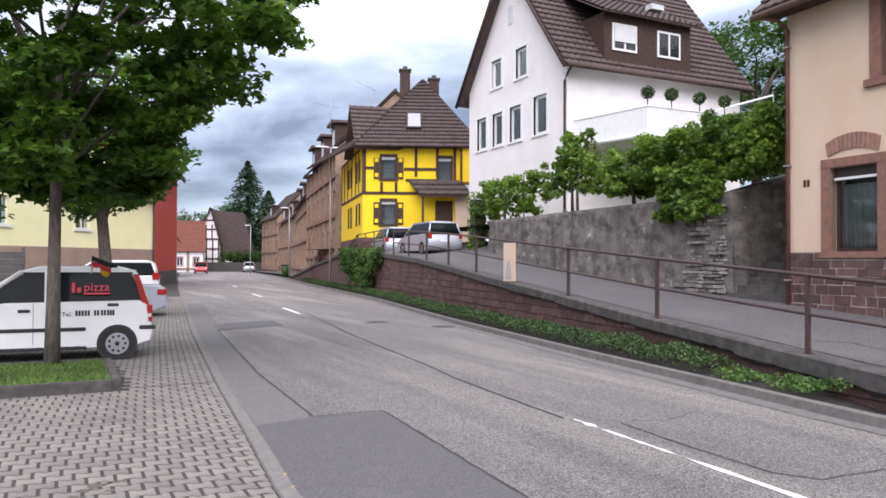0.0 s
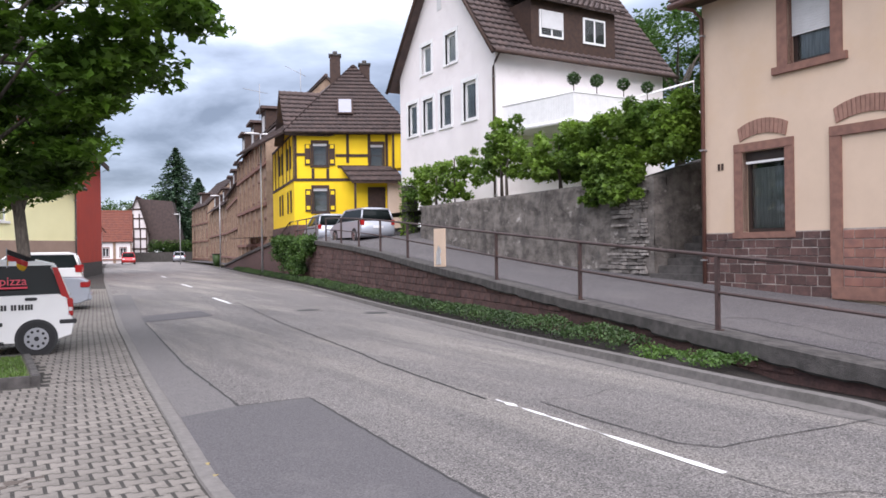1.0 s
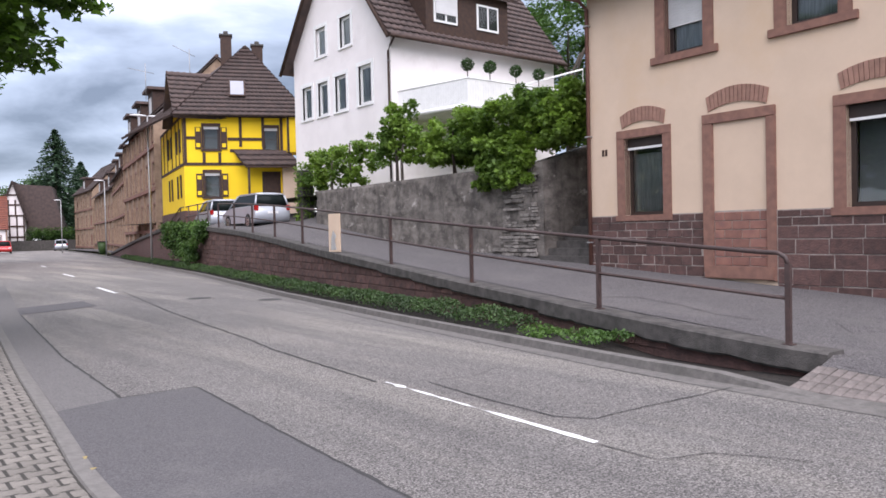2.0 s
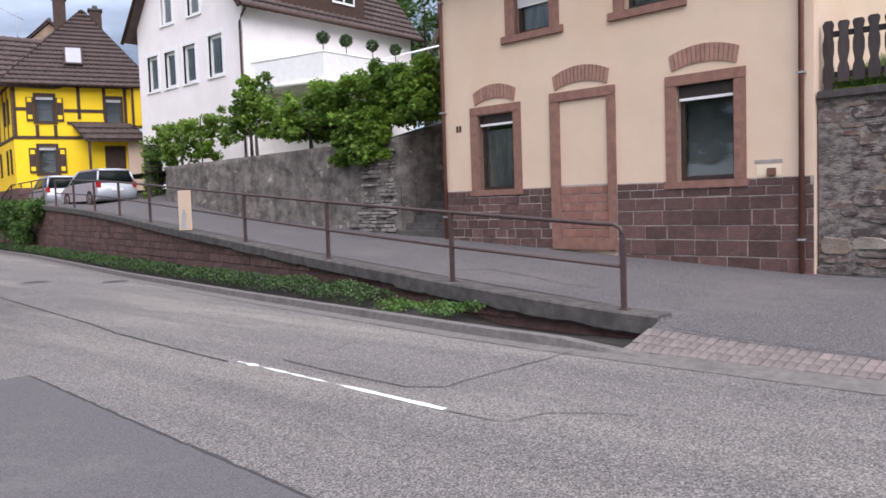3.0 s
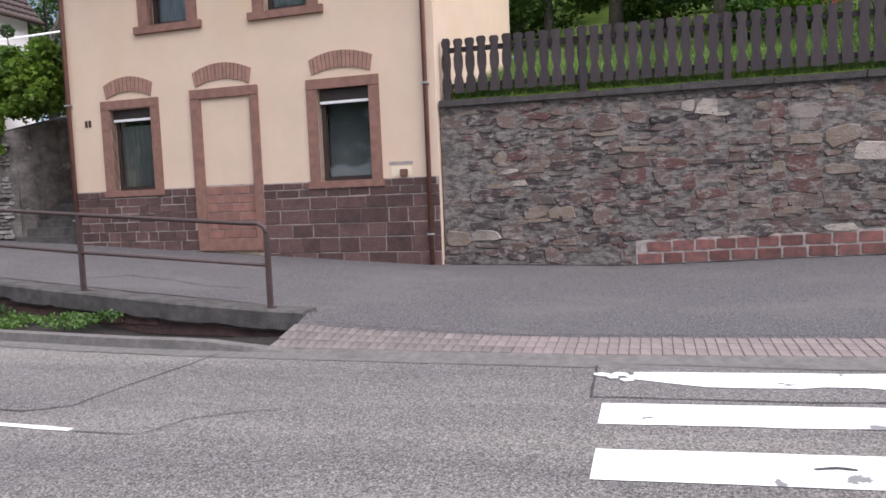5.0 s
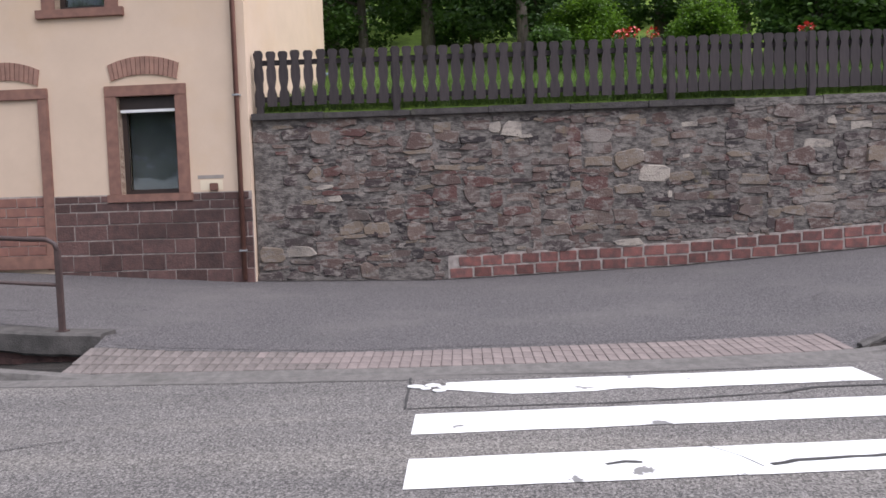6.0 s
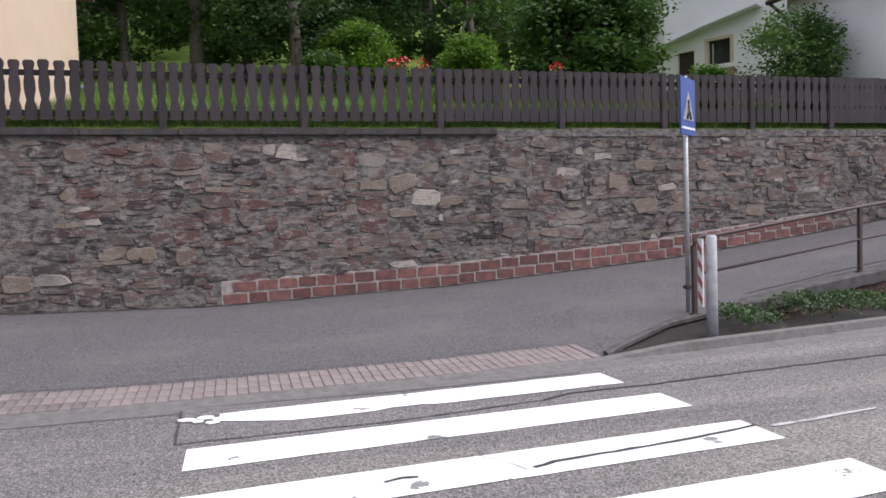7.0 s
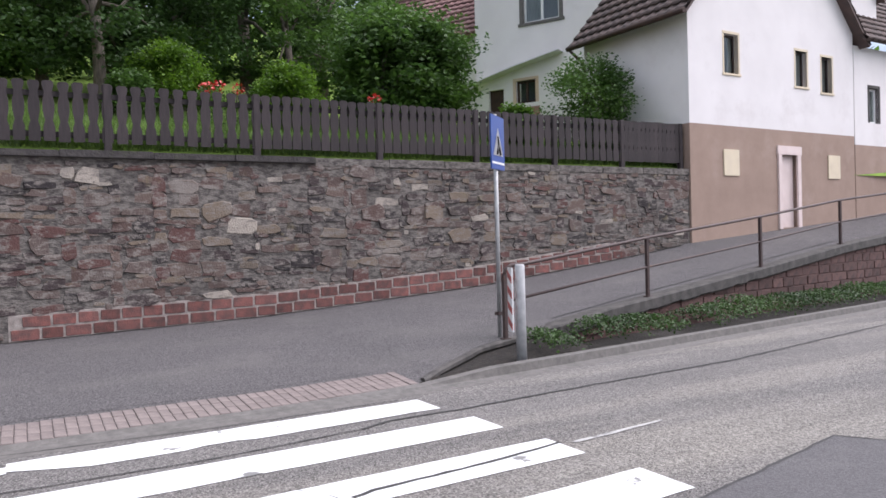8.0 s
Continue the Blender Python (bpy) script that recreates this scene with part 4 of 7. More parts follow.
for z in (5.4, 7.9):
    part("timber_beam", box(0, -0.035, z - 0.07, 9.6, 0.0, z + 0.07), M["timber"], side)
for s in (0.2, 1.6, 3.2, 5.2, 6.8, 8.1, 9.5):
    part("timber_beam", box(s - 0.07, -0.034, 5.4, s + 0.07, 0.0, 7.9), M["timber"], side)
part("street_gable", profile_prism([(5.8, 8.0), (9.5, 8.0), (7.65, 10.2)], 0.0, 0.3), M["yellow_wall"], side)
part("timber_beam", profile_prism([(5.7, 8.0), (7.65, 10.2), (9.55, 8.0), (9.75, 8.0), (7.65, 10.45), (5.55, 8.0)], -0.03, 0.0), M["timber"], side)
# hipped roof: front slope, street slope, cross gable
A, B, C, D = (-0.5, -0.55, 7.85), (6.5, -0.55, 7.85), (3.3, 3.2, 12.35), (3.4, 5.5, 12.35)
tiled(yellow, A, B, C, C, M["roof"], "front_slope")
tiled(yellow, B, (6.5, 9.5, 7.85), D, C, M["roof"], "right_slope")
tiled(yellow, (-4.2, 9.8, 7.85), A, C, D, M["roof"], "street_slope")
tiled(side, (5.3, 4.2, 7.75), (5.3, -0.5, 7.75), (7.65, -0.5, 10.5), (7.65, 4.2, 10.5), M["roof"], "gable_roof")
tiled(side, (10.0, -0.5, 7.75), (10.0, 4.2, 7.75), (7.65, 4.2, 10.5), (7.65, -0.5, 10.5), M["roof"], "gable_roof")
part("street_plinth", box(0.0, -0.05, 0.5, 9.65, 0.0, 3.0), M["sandstone_block"], side)
sky = part("roof_window", box(-0.42, -0.03, -0.6, 0.42, 0.06, 0.6), M["timber"], yellow)
sky.matrix_basis = pose(2.75, 0.55, 9.46, -37.5, 0, 0)
part("pane", box(-0.34, -0.045, -0.52, 0.34, -0.03, 0.52), M["roof_pane"], sky)
chimney(yellow, 2.25, 3.0, 10.6, 12.75, 0.6, M["timber"])
chimney(yellow, 3.95, 3.6, 11.3, 12.4, 0.6, M["timber"])
part("aerial", tube([(0.2, 5, 10), (0.2, 5, 12.5)], 0.02, 4), M["steel"], yellow)
part("aerial_arm", tube([(-0.7, 5, 12.65), (0.5, 5, 12.05)], 0.015, 4), M["steel"], yellow)
part("aerial", tube([(-2.5, 8, 10), (-2.5, 8, 12.2)], 0.02, 4), M["steel"], yellow)
part("aerial_arm", tube([(-3.5, 8, 11.9), (-2.0, 8, 11.6)], 0.015, 4), M["steel"], yellow)


# ---- row of brown houses along the far street ----
def row_house(p, q, z0, z_eave, z_ridge, deep, wall_mat, label, rows, cols, first=0.7, dormers=0, roof_mat=None):
    """A street house: front from p to q, with rows of windows, a ridge along the street and dormers."""
    m = along(p, q)
    h = thing("house", m, label, "house", "houses along the street")
    ln = math.hypot(q[0] - p[0], q[1] - p[1])
    holes = []
    for r in range(rows):
        for c in range(cols):
            x = ln * (c + 0.5) / cols
            zz = z0 + first + r * 2.75
            holes.append((x - 0.45, x + 0.45, zz, zz + 1.35))
    part("wall", holed_wall(ln, z0 - 1, z_eave, 0.3, holes), wall_mat, h)
    for x0, x1, za, zb in holes:
        add_window(h, x0, x1, za, zb, M["white_paint"], 0.12, bars=(2, 1), fw=0.07, surround=(0.1, M["sandstone"], 0.02, 0.12), sill=(0.13, 0.1, M["sandstone"], 0.04))
    part("side_wall", profile_prism([(0.02, z0 - 1), (deep, z0 - 1), (deep, z_eave), (deep / 2, z_ridge - 0.15), (0.02, z_eave)], 0, 0.3), wall_mat, h).matrix_basis = Matrix(((0, 1, 0, 0), (1, 0, 0, 0), (0, 0, 1, 0), (0, 0, 0, 1)))
    part("side_wall", profile_prism([(0.02, z0 - 1), (deep, z0 - 1), (deep, z_eave), (deep / 2, z_ridge - 0.15), (0.02, z_eave)], ln - 0.3, ln), wall_mat, h).matrix_basis = Matrix(((0, 1, 0, 0), (1, 0, 0, 0), (0, 0, 1, 0), (0, 0, 0, 1)))
    tiled_gable(h, -0.15, ln + 0.15, -0.45, deep + 0.4, z_eave - 0.1, z_ridge, roof_mat or M["roof"], "x")
    for d in range(dormers):
        x = ln * (d + 0.5) / dormers
        dm = part("dormer", box(x - 1.1, 0.15, z_eave + 0.1, x + 1.1, 3.4, z_eave + 2.1), M["timber"], h)
        part("dormer_roof", box(x - 1.35, -0.2, z_eave + 2.1, x + 1.35, 3.8, z_eave + 2.28), M["roof"], dm)
        part("dormer_window", box(x - 0.5, 0.12, z_eave + 0.6, x + 0.5, 0.15, z_eave + 1.7), M["blind"], dm)
    for c in range(cols + 1):
        x = ln * c / cols
        part("pilaster", box(max(x - 0.2, 0.0), -0.14, z0 - 1, min(x + 0.2, ln), -0.002, z_eave - 0.2), M["brown_wall"], h)
    for r in range(rows):
        zb = z0 + first + r * 2.75 - 0.55
        part("band", box(0.0, -0.2, zb, ln, -0.002, zb + 0.22), M["sandstone"], h)
    return h


row_house((19.8, 67.4), (16.5, 49.2), 1.6, 9.4, 13.6, 8, M["brown_wall"], "brown brick terrace house with sandstone bands and dormers", 3, 6, 0.9, 3)
row_house((24.5, 88.0), (19.9, 67.7), 0.6, 7.7, 11.6, 8, M["brown_plinth"], "brown plastered terrace house with dark dormers", 3, 6, 0.8, 3)
row_house((28.6, 112.0), (24.6, 88.4), 0.2, 7.2, 11.2, 8, M["brown_wall"], "tan plastered street house with brown tiled roof", 2, 6, 1.2, 2)
row_house((30.5, 131.0), (28.9, 114.0), 0.1, 8.6, 13.0, 8, M["brown_wall"], "tan gabled street house with a steep brown roof", 3, 4, 0.8, 1)

# ---- white house with the brown base by the far ramp ----
M["pink_paint"] = shade("pale_pink_paint", (0.72, 0.60, 0.57), (0.66, 0.54, 0.51), 3, 0.7)
H5 = along((13.3, -14.98), (13.62, -22.38))
low = thing("house", H5, "white plastered house with brown base and pale doorway", "house")
L5 = 7.05
w5 = [(1.34, 1.88, 5.68, 6.68), (4.30, 4.80, 5.58, 6.55), (5.50, 5.98, 5.50, 6.50)]
part("wall", holed_wall(L5, 4.34, 7.4, 0.35, w5), M["white_wall"], low)
part("plinth_wall", holed_wall(L5, 0.6, 4.34, 0.35, [(3.56, 4.24, 1.72, 3.68)]), M["brown_plinth"], low)
part("gable", profile_prism([(0, 7.4), (L5, 7.4), (L5 / 2, 11.2)], 0, 0.35), M["white_wall"], low)
part("side_wall", box(0.002, 0.35, 0.6, 0.35, 3.7, 7.4), M["white_wall"], low)
part("side_wall", box(L5 - 0.35, 0.35, 0.6, L5 - 0.002, 3.7, 7.4), M["white_wall"], low)
for a, b, c, d in w5:
    add_window(low, a, b, c, d, M["brown_frame"], 0.12, bars=(1, 1), fw=0.05, surround=(0.07, M["cream"], 0.008, 0.07), sill=(0.09, 0.06, M["cream"], 0.03), curtain=(0.55, 0.97))
dr = part("door", box(3.56, 0.1, 1.72, 4.24, 0.16, 3.68, 0.01), M["pink_paint"], low, "pale pink front door")
for a, b, c, d in ((3.41, 3.56, 1.68, 3.68), (4.24, 4.40, 1.62, 3.68), (3.38, 4.44, 3.68, 3.92)):
    part("door_surround", box(a, -0.05, c, b, 0.1, d, 0.01), M["pink_paint"], dr)
for a, b in ((1.22, 1.82), (5.70, 6.28)):
    part("closed_hatch", box(a, -0.03, 3.07, b, 0.0, 3.74, 0.008), M["cream"], low, "cream hatch in the brown base")
tiled(low, (-0.4, -0.3, 6.95), (-0.4, 3.9, 6.95), (L5 / 2, 3.9, 11.4), (L5 / 2, -0.3, 11.4), M["roof"], "roof_slope")
tiled(low, (L5 + 0.4, 3.9, 6.95), (L5 + 0.4, -0.3, 6.95), (L5 / 2, -0.3, 11.4), (L5 / 2, 3.9, 11.4), M["roof"], "roof_slope")
part("gutter", tube([(-0.45, -0.3, 6.95), (-0.45, 3.9, 6.95)], 0.07, 8), M["timber"], low)
downpipe(low, -0.08, 3.62, 3.3, 6.5, M["timber"], [(-0.2, 3.7, 6.65), (-0.45, 3.8, 6.9)])
part("back_wall", profile_prism([(0.35, 0.6), (L5 - 0.35, 0.6), (L5 - 0.35, 7.3), (L5 / 2, 10.9), (0.35, 7.3)], 3.4, 3.7), M["white_wall"], low)
H6 = along((13.605, -22.06), (14.1, -31.0))
nb = thing("house", H6, "white plastered neighbour house with brown tiled roof", "house")
part("wall", holed_wall(8.6, 4.1, 7.0, 0.35, [(0.8, 1.3, 4.78, 5.82), (3.2, 3.9, 4.78, 5.82)]), M["white_wall"], nb)
part("plinth_wall", holed_wall(8.6, 0.8, 4.1, 0.35, []), M["brown_plinth"], nb)
for a, b in ((0.8, 1.3), (3.2, 3.9)):
    add_window(nb, a, b, 4.78, 5.82, M["white_paint"], 0.1, bars=(1, 1), fw=0.06, surround=(0.09, M["old_concrete"], 0.012, 0.09))
part("side_wall", box(0.002, 0.35, 0.8, 0.3, 6, 7.2), M["white_wall"], nb)
part("side_wall", box(8.3, 0.35, 0.8, 8.598, 6, 7.2), M["white_wall"], nb)
tiled_gable(nb, 0.0, 8.8, -0.4, 6.5, 7.1, 10.6, M["roof"], "x")
part("dormer", box(1.0, 0.7, 7.6, 2.6, 2.6, 8.9), M["white_wall"], nb)
tiled(nb, (0.8, 0.5, 8.85), (0.8, 3.0, 8.85), (1.8, 3.0, 9.8), (1.8, 0.5, 9.8), M["roof"], "dormer_roof")
tiled(nb, (2.8, 3.0, 8.85), (2.8, 0.5, 8.85), (1.8, 0.5, 9.8), (1.8, 3.0, 9.8), M["roof"], "dormer_roof")
# house set back in the garden
H7 = along((23.8, -15.4), (18.4, -18.5))
back = thing("house", H7, "grey-white garden house with a porch and red roof", "house")
part("wall", holed_wall(6.2, 2.8, 11.6, 0.35, [(1.95, 3.3, 9.2, 10.6), (0.5, 1.1, 4.9, 7.0), (1.6, 2.35, 6.4, 7.2)]), M["white_wall"], back)
add_window(back, 1.95, 3.3, 9.2, 10.6, M["white_paint"], 0.1, bars=(2, 1), fw=0.07, surround=(0.15, M["concrete"], 0.02, 0.12), sill=(0.2, 0.1, M["concrete"], 0.05), curtain=(0.45, 0.95))
part("door", box(0.5, 0.12, 4.9, 1.1, 0.17, 7.0), M["timber"], back, "dark brown door")
part("porch_base", box(1.2, -0.04, 4.9, 2.5, 0.0, 6.25), M["sandstone_pale"], back, "pinkish plaster under the porch window")
add_window(back, 1.6, 2.35, 6.4, 7.2, M["timber"], 0.1, bars=(2, 1), fw=0.07, surround=(0.12, M["peach"], 0.02, 0.1))
part("side_wall", box(0.002, 0.35, 2.8, 0.35, 7, 11.6), M["white_wall"], back)
part("side_wall", box(5.85, 0.35, 2.8, 6.198, 7, 11.6), M["white_wall"], back)
part("porch_roof", profile_prism([(-0.1, 7.2), (1.6, 7.62), (3.4, 7.98), (3.4, 8.01), (1.6, 7.66), (-0.1, 7.23)], -0.45, 0.0), M["blind"], back, "thin pale sloping canopy")
tiled_gable(back, -0.4, 6.6, -0.5, 7.4, 11.5, 14.5, M["roof_red"], "x")
part("wing_wall", box(-6.0, 2.0, 2.8, 0.0, 7.0, 10.0), M["white_wall"], back)
tiled_gable(back, -6.5, 0.0, 1.6, 7.4, 9.7, 12.6, M["roof_pink"], "x")


# ---- walls and ground behind the footway ----
structure("garden_wall", box(13.36, -15.0, 0.0, 13.9, 2.92, 3.1), M["rubble_mortar"], "old rubble stone garden wall with a concrete coping", "wall")
coping_row = tagged(new("wall_coping"), "dark mossy concrete coping on the garden wall", "coping", kind="structure")
yy = -15.0
while yy < 2.9:
    ln = min(1.1 + 0.5 * random.random(), 2.92 - yy)
    part("coping_block", box((13.28 if yy > -5.4 else 13.35) - 0.02 * random.random(), yy + 0.002, 3.10 if yy > -5.4 else 3.06, 13.95, yy + ln - 0.002, 3.205 + 0.02 * random.random(), 0.012), M["coping_stone"] if yy > -5.4 else M["rubble_mortar"], coping_row)
    yy += max(ln, 0.3)
GARDEN_Z = [(13.6, 3.2), (13.7, 3.33), (14.6, 3.46), (17.0, 4.05), (20.0, 4.8), (26.0, 6.3), (34.0, 8.7), (50.0, 15.5), (75.0, 24.0)]


def garden_z(x):
    return lerp_table(GARDEN_Z, x)


structure("garden", strip([[(x, y, garden_z(x) + 0.1 * noise.noise((x * 0.3, y * 0.3, 0)) * min(1, x - 13.6)) for x in (13.6, 13.7, 14.6, 17, 20, 23, 26, 30, 34, 42, 50, 60, 75)] for y in steps_of(-70, 2.9, 2)]), M["lawn"], "green garden lawn rising behind the stone wall", "lawn")
structure("garden_slope", strip([[(x, y, garden_z(x)) for x in (23, 26, 30, 34, 42, 50, 60, 75)] for y in steps_of(2.9, 11, 2)]), M["lawn"], "green slope behind the peach house", "lawn")
structure("terrace", strip([[(x, y, 3.2 + max(0, x - 26) * 0.2) for x in (14.0 + (max(y, 12.9) - 12.9) * 0.08, 16, 20, 30, 60)] for y in steps_of(12.95, 33, 2)]), M["grass_soil"], "planted terrace above the ramp wall", "terrace")
structure("yard", strip([[(x, y, foot_z(x, y) if x < 16 else 2.6 + (x - 16) * 0.02) for x in (out_x(y), 16.5, 19, 40)] for y in steps_of(26, 60, 2)]), M["asphalt_path"], "asphalt yard in front of the yellow house", "yard")

# wall beside the ramp: patchy render over rubble
RW0, RW1 = Vector((13.95, 12.8)), Vector((15.02, 26.1))
rows = []
for i in range(141):
    f = i / 140
    p = RW0.lerp(RW1, f)
    row = []
    for z in [0.4 + 2.92 * j / 22 for j in range(23)]:
        d = 0.06 * noise.fractal((p.y * 1.3, z * 1.9, 0), 0.7, 2.0, 4) + 0.03 * noise.noise((p.y * 4, z * 8, 3))
        row.append((p.x + d, p.y, z))
    row.append((p.x + 0.45, p.y, 3.33))
    row.append((p.x + 0.45, p.y, 0.4))
    rows.append(row)
structure("ramp_wall", strip(rows), M["render_wall"], "grey weathered stone wall with flaking render", "wall", True)
rows = []
for i in range(31):
    f = i / 30
    rows.append([(13.95 + 3.4 * f, 12.8 - 0.05 * noise.fractal((f * 5, z * 2, 4), 0.7, 2, 4), z) for z in [0.4 + (2.92 + 0.9 * f) * j / 16 for j in range(17)]] + [(13.95 + 3.4 * f, 13.2, 3.33 + 0.9 * f), (13.95 + 3.4 * f, 13.2, 0.4)])
structure("stair_wall", strip(rows), M["render_wall"], "dark rough wall beside the narrow stairs", "wall", True)
stairs = thing("stairs", Matrix(), "narrow worn stone stairs between house and wall", "stairs", kind="structure")
for i in range(9):
    part("step", box(13.75 + 0.3 * i, 11.15, 0.6, 17.2, 12.78, 0.98 + 0.18 * i, 0.015), M["old_concrete"], stairs)


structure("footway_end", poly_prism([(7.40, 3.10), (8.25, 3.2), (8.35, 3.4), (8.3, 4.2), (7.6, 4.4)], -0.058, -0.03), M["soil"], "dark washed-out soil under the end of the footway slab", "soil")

# ---- picket fence on the garden wall ----
fence = thing("fence", Matrix(), "dark brown wooden picket fence with shaped pickets", "fence")
POSTS = [2.80, 0.40, -1.92, -4.37, -6.77, -8.97, -11.0, -12.96, -14.85]
for y in POSTS:
    part("post", box(13.45, y - 0.06, 3.14, 13.55, y + 0.06, 4.33, 0.012), M["fence"], fence)
part("rail", box(13.52, -14.9, 4.08, 13.565, 2.85, 4.17, 0.006), M["fence"], fence)
part("rail", box(13.52, -14.9, 3.44, 13.565, 2.85, 3.53, 0.006), M["fence"], fence)


def picket_mesh(w, h, waist):
    out = [(w / 2, 0), (w / 2, 0.22), (w / 2 * waist, 0.32), (w / 2, 0.48), (w / 2, 0.62), (w / 2 * waist, 0.76), (w / 2, 0.88), (w / 2, h - 0.03), (w / 2 - 0.03, h)]
    pts = out + [(-x, z) for x, z in out[::-1]]
    return profile_prism(pts, 0, 0.024)


def shared(name, bm, material):
    me = bpy.data.meshes.new(name)
    bm.to_mesh(me)
    bm.free()
    me.materials.append(material)
    return me


picket = shared("picket", picket_mesh(0.168, 0.955, 0.66), M["fence"])
for a, b in zip(POSTS, POSTS[1:]):
    n = 11 if b > -5 else round((a - b) / 0.19)
    if b < -13:
        n = 14
    for i in range(n):
        ob = new("picket", picket)
        ob.parent = fence
        y = a + (b - a) * (i + (0.0 if i else 0.0)) / n
        ob.matrix_basis = pose(13.49 + 0.006 * random.random(), y, 3.355 + 0.015 * random.random(), 0, random.uniform(-0.8, 0.8), 90)

# ---- railings ----


def rail_on(y):
    return slab_x(y) + 0.06


def railing(label, ys, bend_at_start):
    top = 1.03
    pts = [(rail_on(y), y, slab_z(y) + 0.03) for y in ys]
    t = thing("railing", Matrix(), label, "railing")
    for i, (x, y, z) in enumerate(pts):
        hh = top if (i or not bend_at_start) else top - 0.12
        p = part("post", box(x - 0.03, y - 0.03, z - 0.12, x + 0.03, y + 0.03, z + hh, 0.006), M["rail"], t)
        part("foot", box(x - 0.06, y - 0.06, z - 0.004, x + 0.06, y + 0.06, z + 0.012, 0.004), M["rail"], p)
    up = [(x, y, z + top) for x, y, z in pts]
    mid = [(x, y, z + 0.52) for x, y, z in pts]
    if bend_at_start:
        x, y, z = pts[0]
        s = 1 if ys[1] > ys[0] else -1
        up = [(x, y, z + top - 0.14), (x, y + 0.03 * s, z + top - 0.05), (x, y + 0.12 * s, z + top), (x, y + 0.3 * s, z + top + 0.005)] + up[1:]
    part("top_rail", tube(up, 0.027, 8), M["rail"], t, smooth=True)
    part("mid_rail", tube(mid, 0.022, 8), M["rail"], t, smooth=True)
    return t


railing("brown painted steel railing along the raised footway", [3.80, 6.76, 10.12, 13.45, 16.6, 19.4, 22.4, 25.4, 28.4, 31.5], True)
railing("brown painted steel railing beside the rising footway", [-6.55, -10.2, -13.9, -17.4, -21.0, -25.0, -29.0], True)
# stair rail further along the street
t = thing("railing", Matrix(), "dark steel stair railing down to the street", "railing")
for a, b, z0, z1 in ((33.5, 40.0, 2.2, 2.2), (40.0, 47.5, 2.2, 0.6)):
    for f in (0.0, 0.33, 0.66, 1.0):
        y = a + (b - a) * f
        z = z0 + (z1 - z0) * f
        part("post", tube([(rail_on(y), y, z - 0.6), (rail_on(y), y, z + 1.0)], 0.03, 6), M["rail"], t)
    for hgt in (1.0, 0.5):
        part("top_rail" if hgt > 0.8 else "mid_rail", tube([(rail_on(a), a, z0 + hgt), (rail_on(b), b, z1 + hgt)], 0.03, 6), M["rail"], t)

# worn notice board tied to the railing
yb = 16.55
brd = thing("notice_board", pose(rail_on(yb) - 0.1, yb, slab_z(yb) + 0.04, 0, 0, 6), "tan hardboard sheet with a torn white notice, tied to the railing", "board")
part("sheet", box(-0.02, -0.235, 0.0, 0.02, 0.235, 0.98, 0.006), M["peach"], brd)
bm = bmesh.new()
vs = [bm.verts.new(v) for v in ((-0.026, 0.14, 0.04), (-0.026, -0.10, 0.06), (-0.026, -0.04, 0.30), (-0.026, -0.10, 0.42), (-0.026, 0.03, 0.56), (-0.026, 0.12, 0.36))]
bm.faces.new(vs)
bmesh.ops.solidify(bm, geom=bm.faces[:], thickness=0.003)
part("paper", bm, M["sign_white"], brd, "torn remains of a white paper")

# ---- crossing sign and marker post ----
sp = thing("crossing_sign", pose(9.15, -6.62, 0.12), "blue pedestrian crossing sign on a grey steel pole", "sign")
part("pole", tube([(0, 0, -0.2), (0, 0, 3.3)], 0.032, 10), M["steel"], sp, smooth=True)
pl = part("plate", box(-0.02, -0.29, 2.5, 0.0, 0.29, 3.27, 0.008), M["sign_blue"], sp)
pl.matrix_basis = pose(-0.04, 0, 0, 0, 0, 38)
bm = bmesh.new()
vs = [bm.verts.new(v) for v in ((-0.0245, -0.21, 2.70), (-0.0245, 0.21, 2.70), (-0.0245, 0.0, 3.10))]
bm.faces.new(vs)
bmesh.ops.solidify(bm, geom=bm.faces[:], thickness=0.003)
part("triangle", bm, M["blind"], pl, "white triangle on the sign")
part("bar", box(-0.024, -0.26, 2.58, -0.02, 0.26, 2.61), M["sign_white"], pl)
bm = tube([(-0.03, 0.02, 2.97), (-0.03, 0.0, 2.85), (-0.03, -0.08, 2.72)], 0.016, 5)
tube([(-0.03, 0.0, 2.85), (-0.03, 0.07, 2.72)], 0.016, 5, bm)
part("mark", bm, M["plastic"], pl, "small dark mark in the triangle")
part("clamp", box(-0.05, -0.05, 0.42, 0.05, 0.05, 0.47, 0.006), M["rail"], sp)

M["post_white"] = shade("weathered_white_post", (0.50, 0.50, 0.50), (0.36, 0.36, 0.37), 7, 0.6)
M["faded_red"] = shade("faded_red_film", (0.42, 0.10, 0.09), (0.34, 0.10, 0.09), 8, 0.6)
mp = thing("marker_post", pose(8.12, -6.28, 0.08), "white round marker post with red and white stripes", "post")
part("post", tube([(0, 0, -0.1), (0, 0, 1.2), (0, 0, 1.22)], [0.068, 0.064, 0.05], 14), M["post_white"], mp, smooth=True)
bd = part("striped_board", box(-0.075, -0.012, 0.35, 0.075, 0.012, 1.18, 0.003), M["sign_white"], mp)
bd.matrix_basis = pose(0.06, 0.11, 0, 0, 0, -14)
for i in range(4):
    s = box(-0.074, -0.016, 0, 0.074, 0.016, 0.085)
    for v in s.verts:
        v.co.z += 0.42 + 0.2 * i + 0.6 * v.co.x
    part("stripe", s, M["faded_red"], bd)

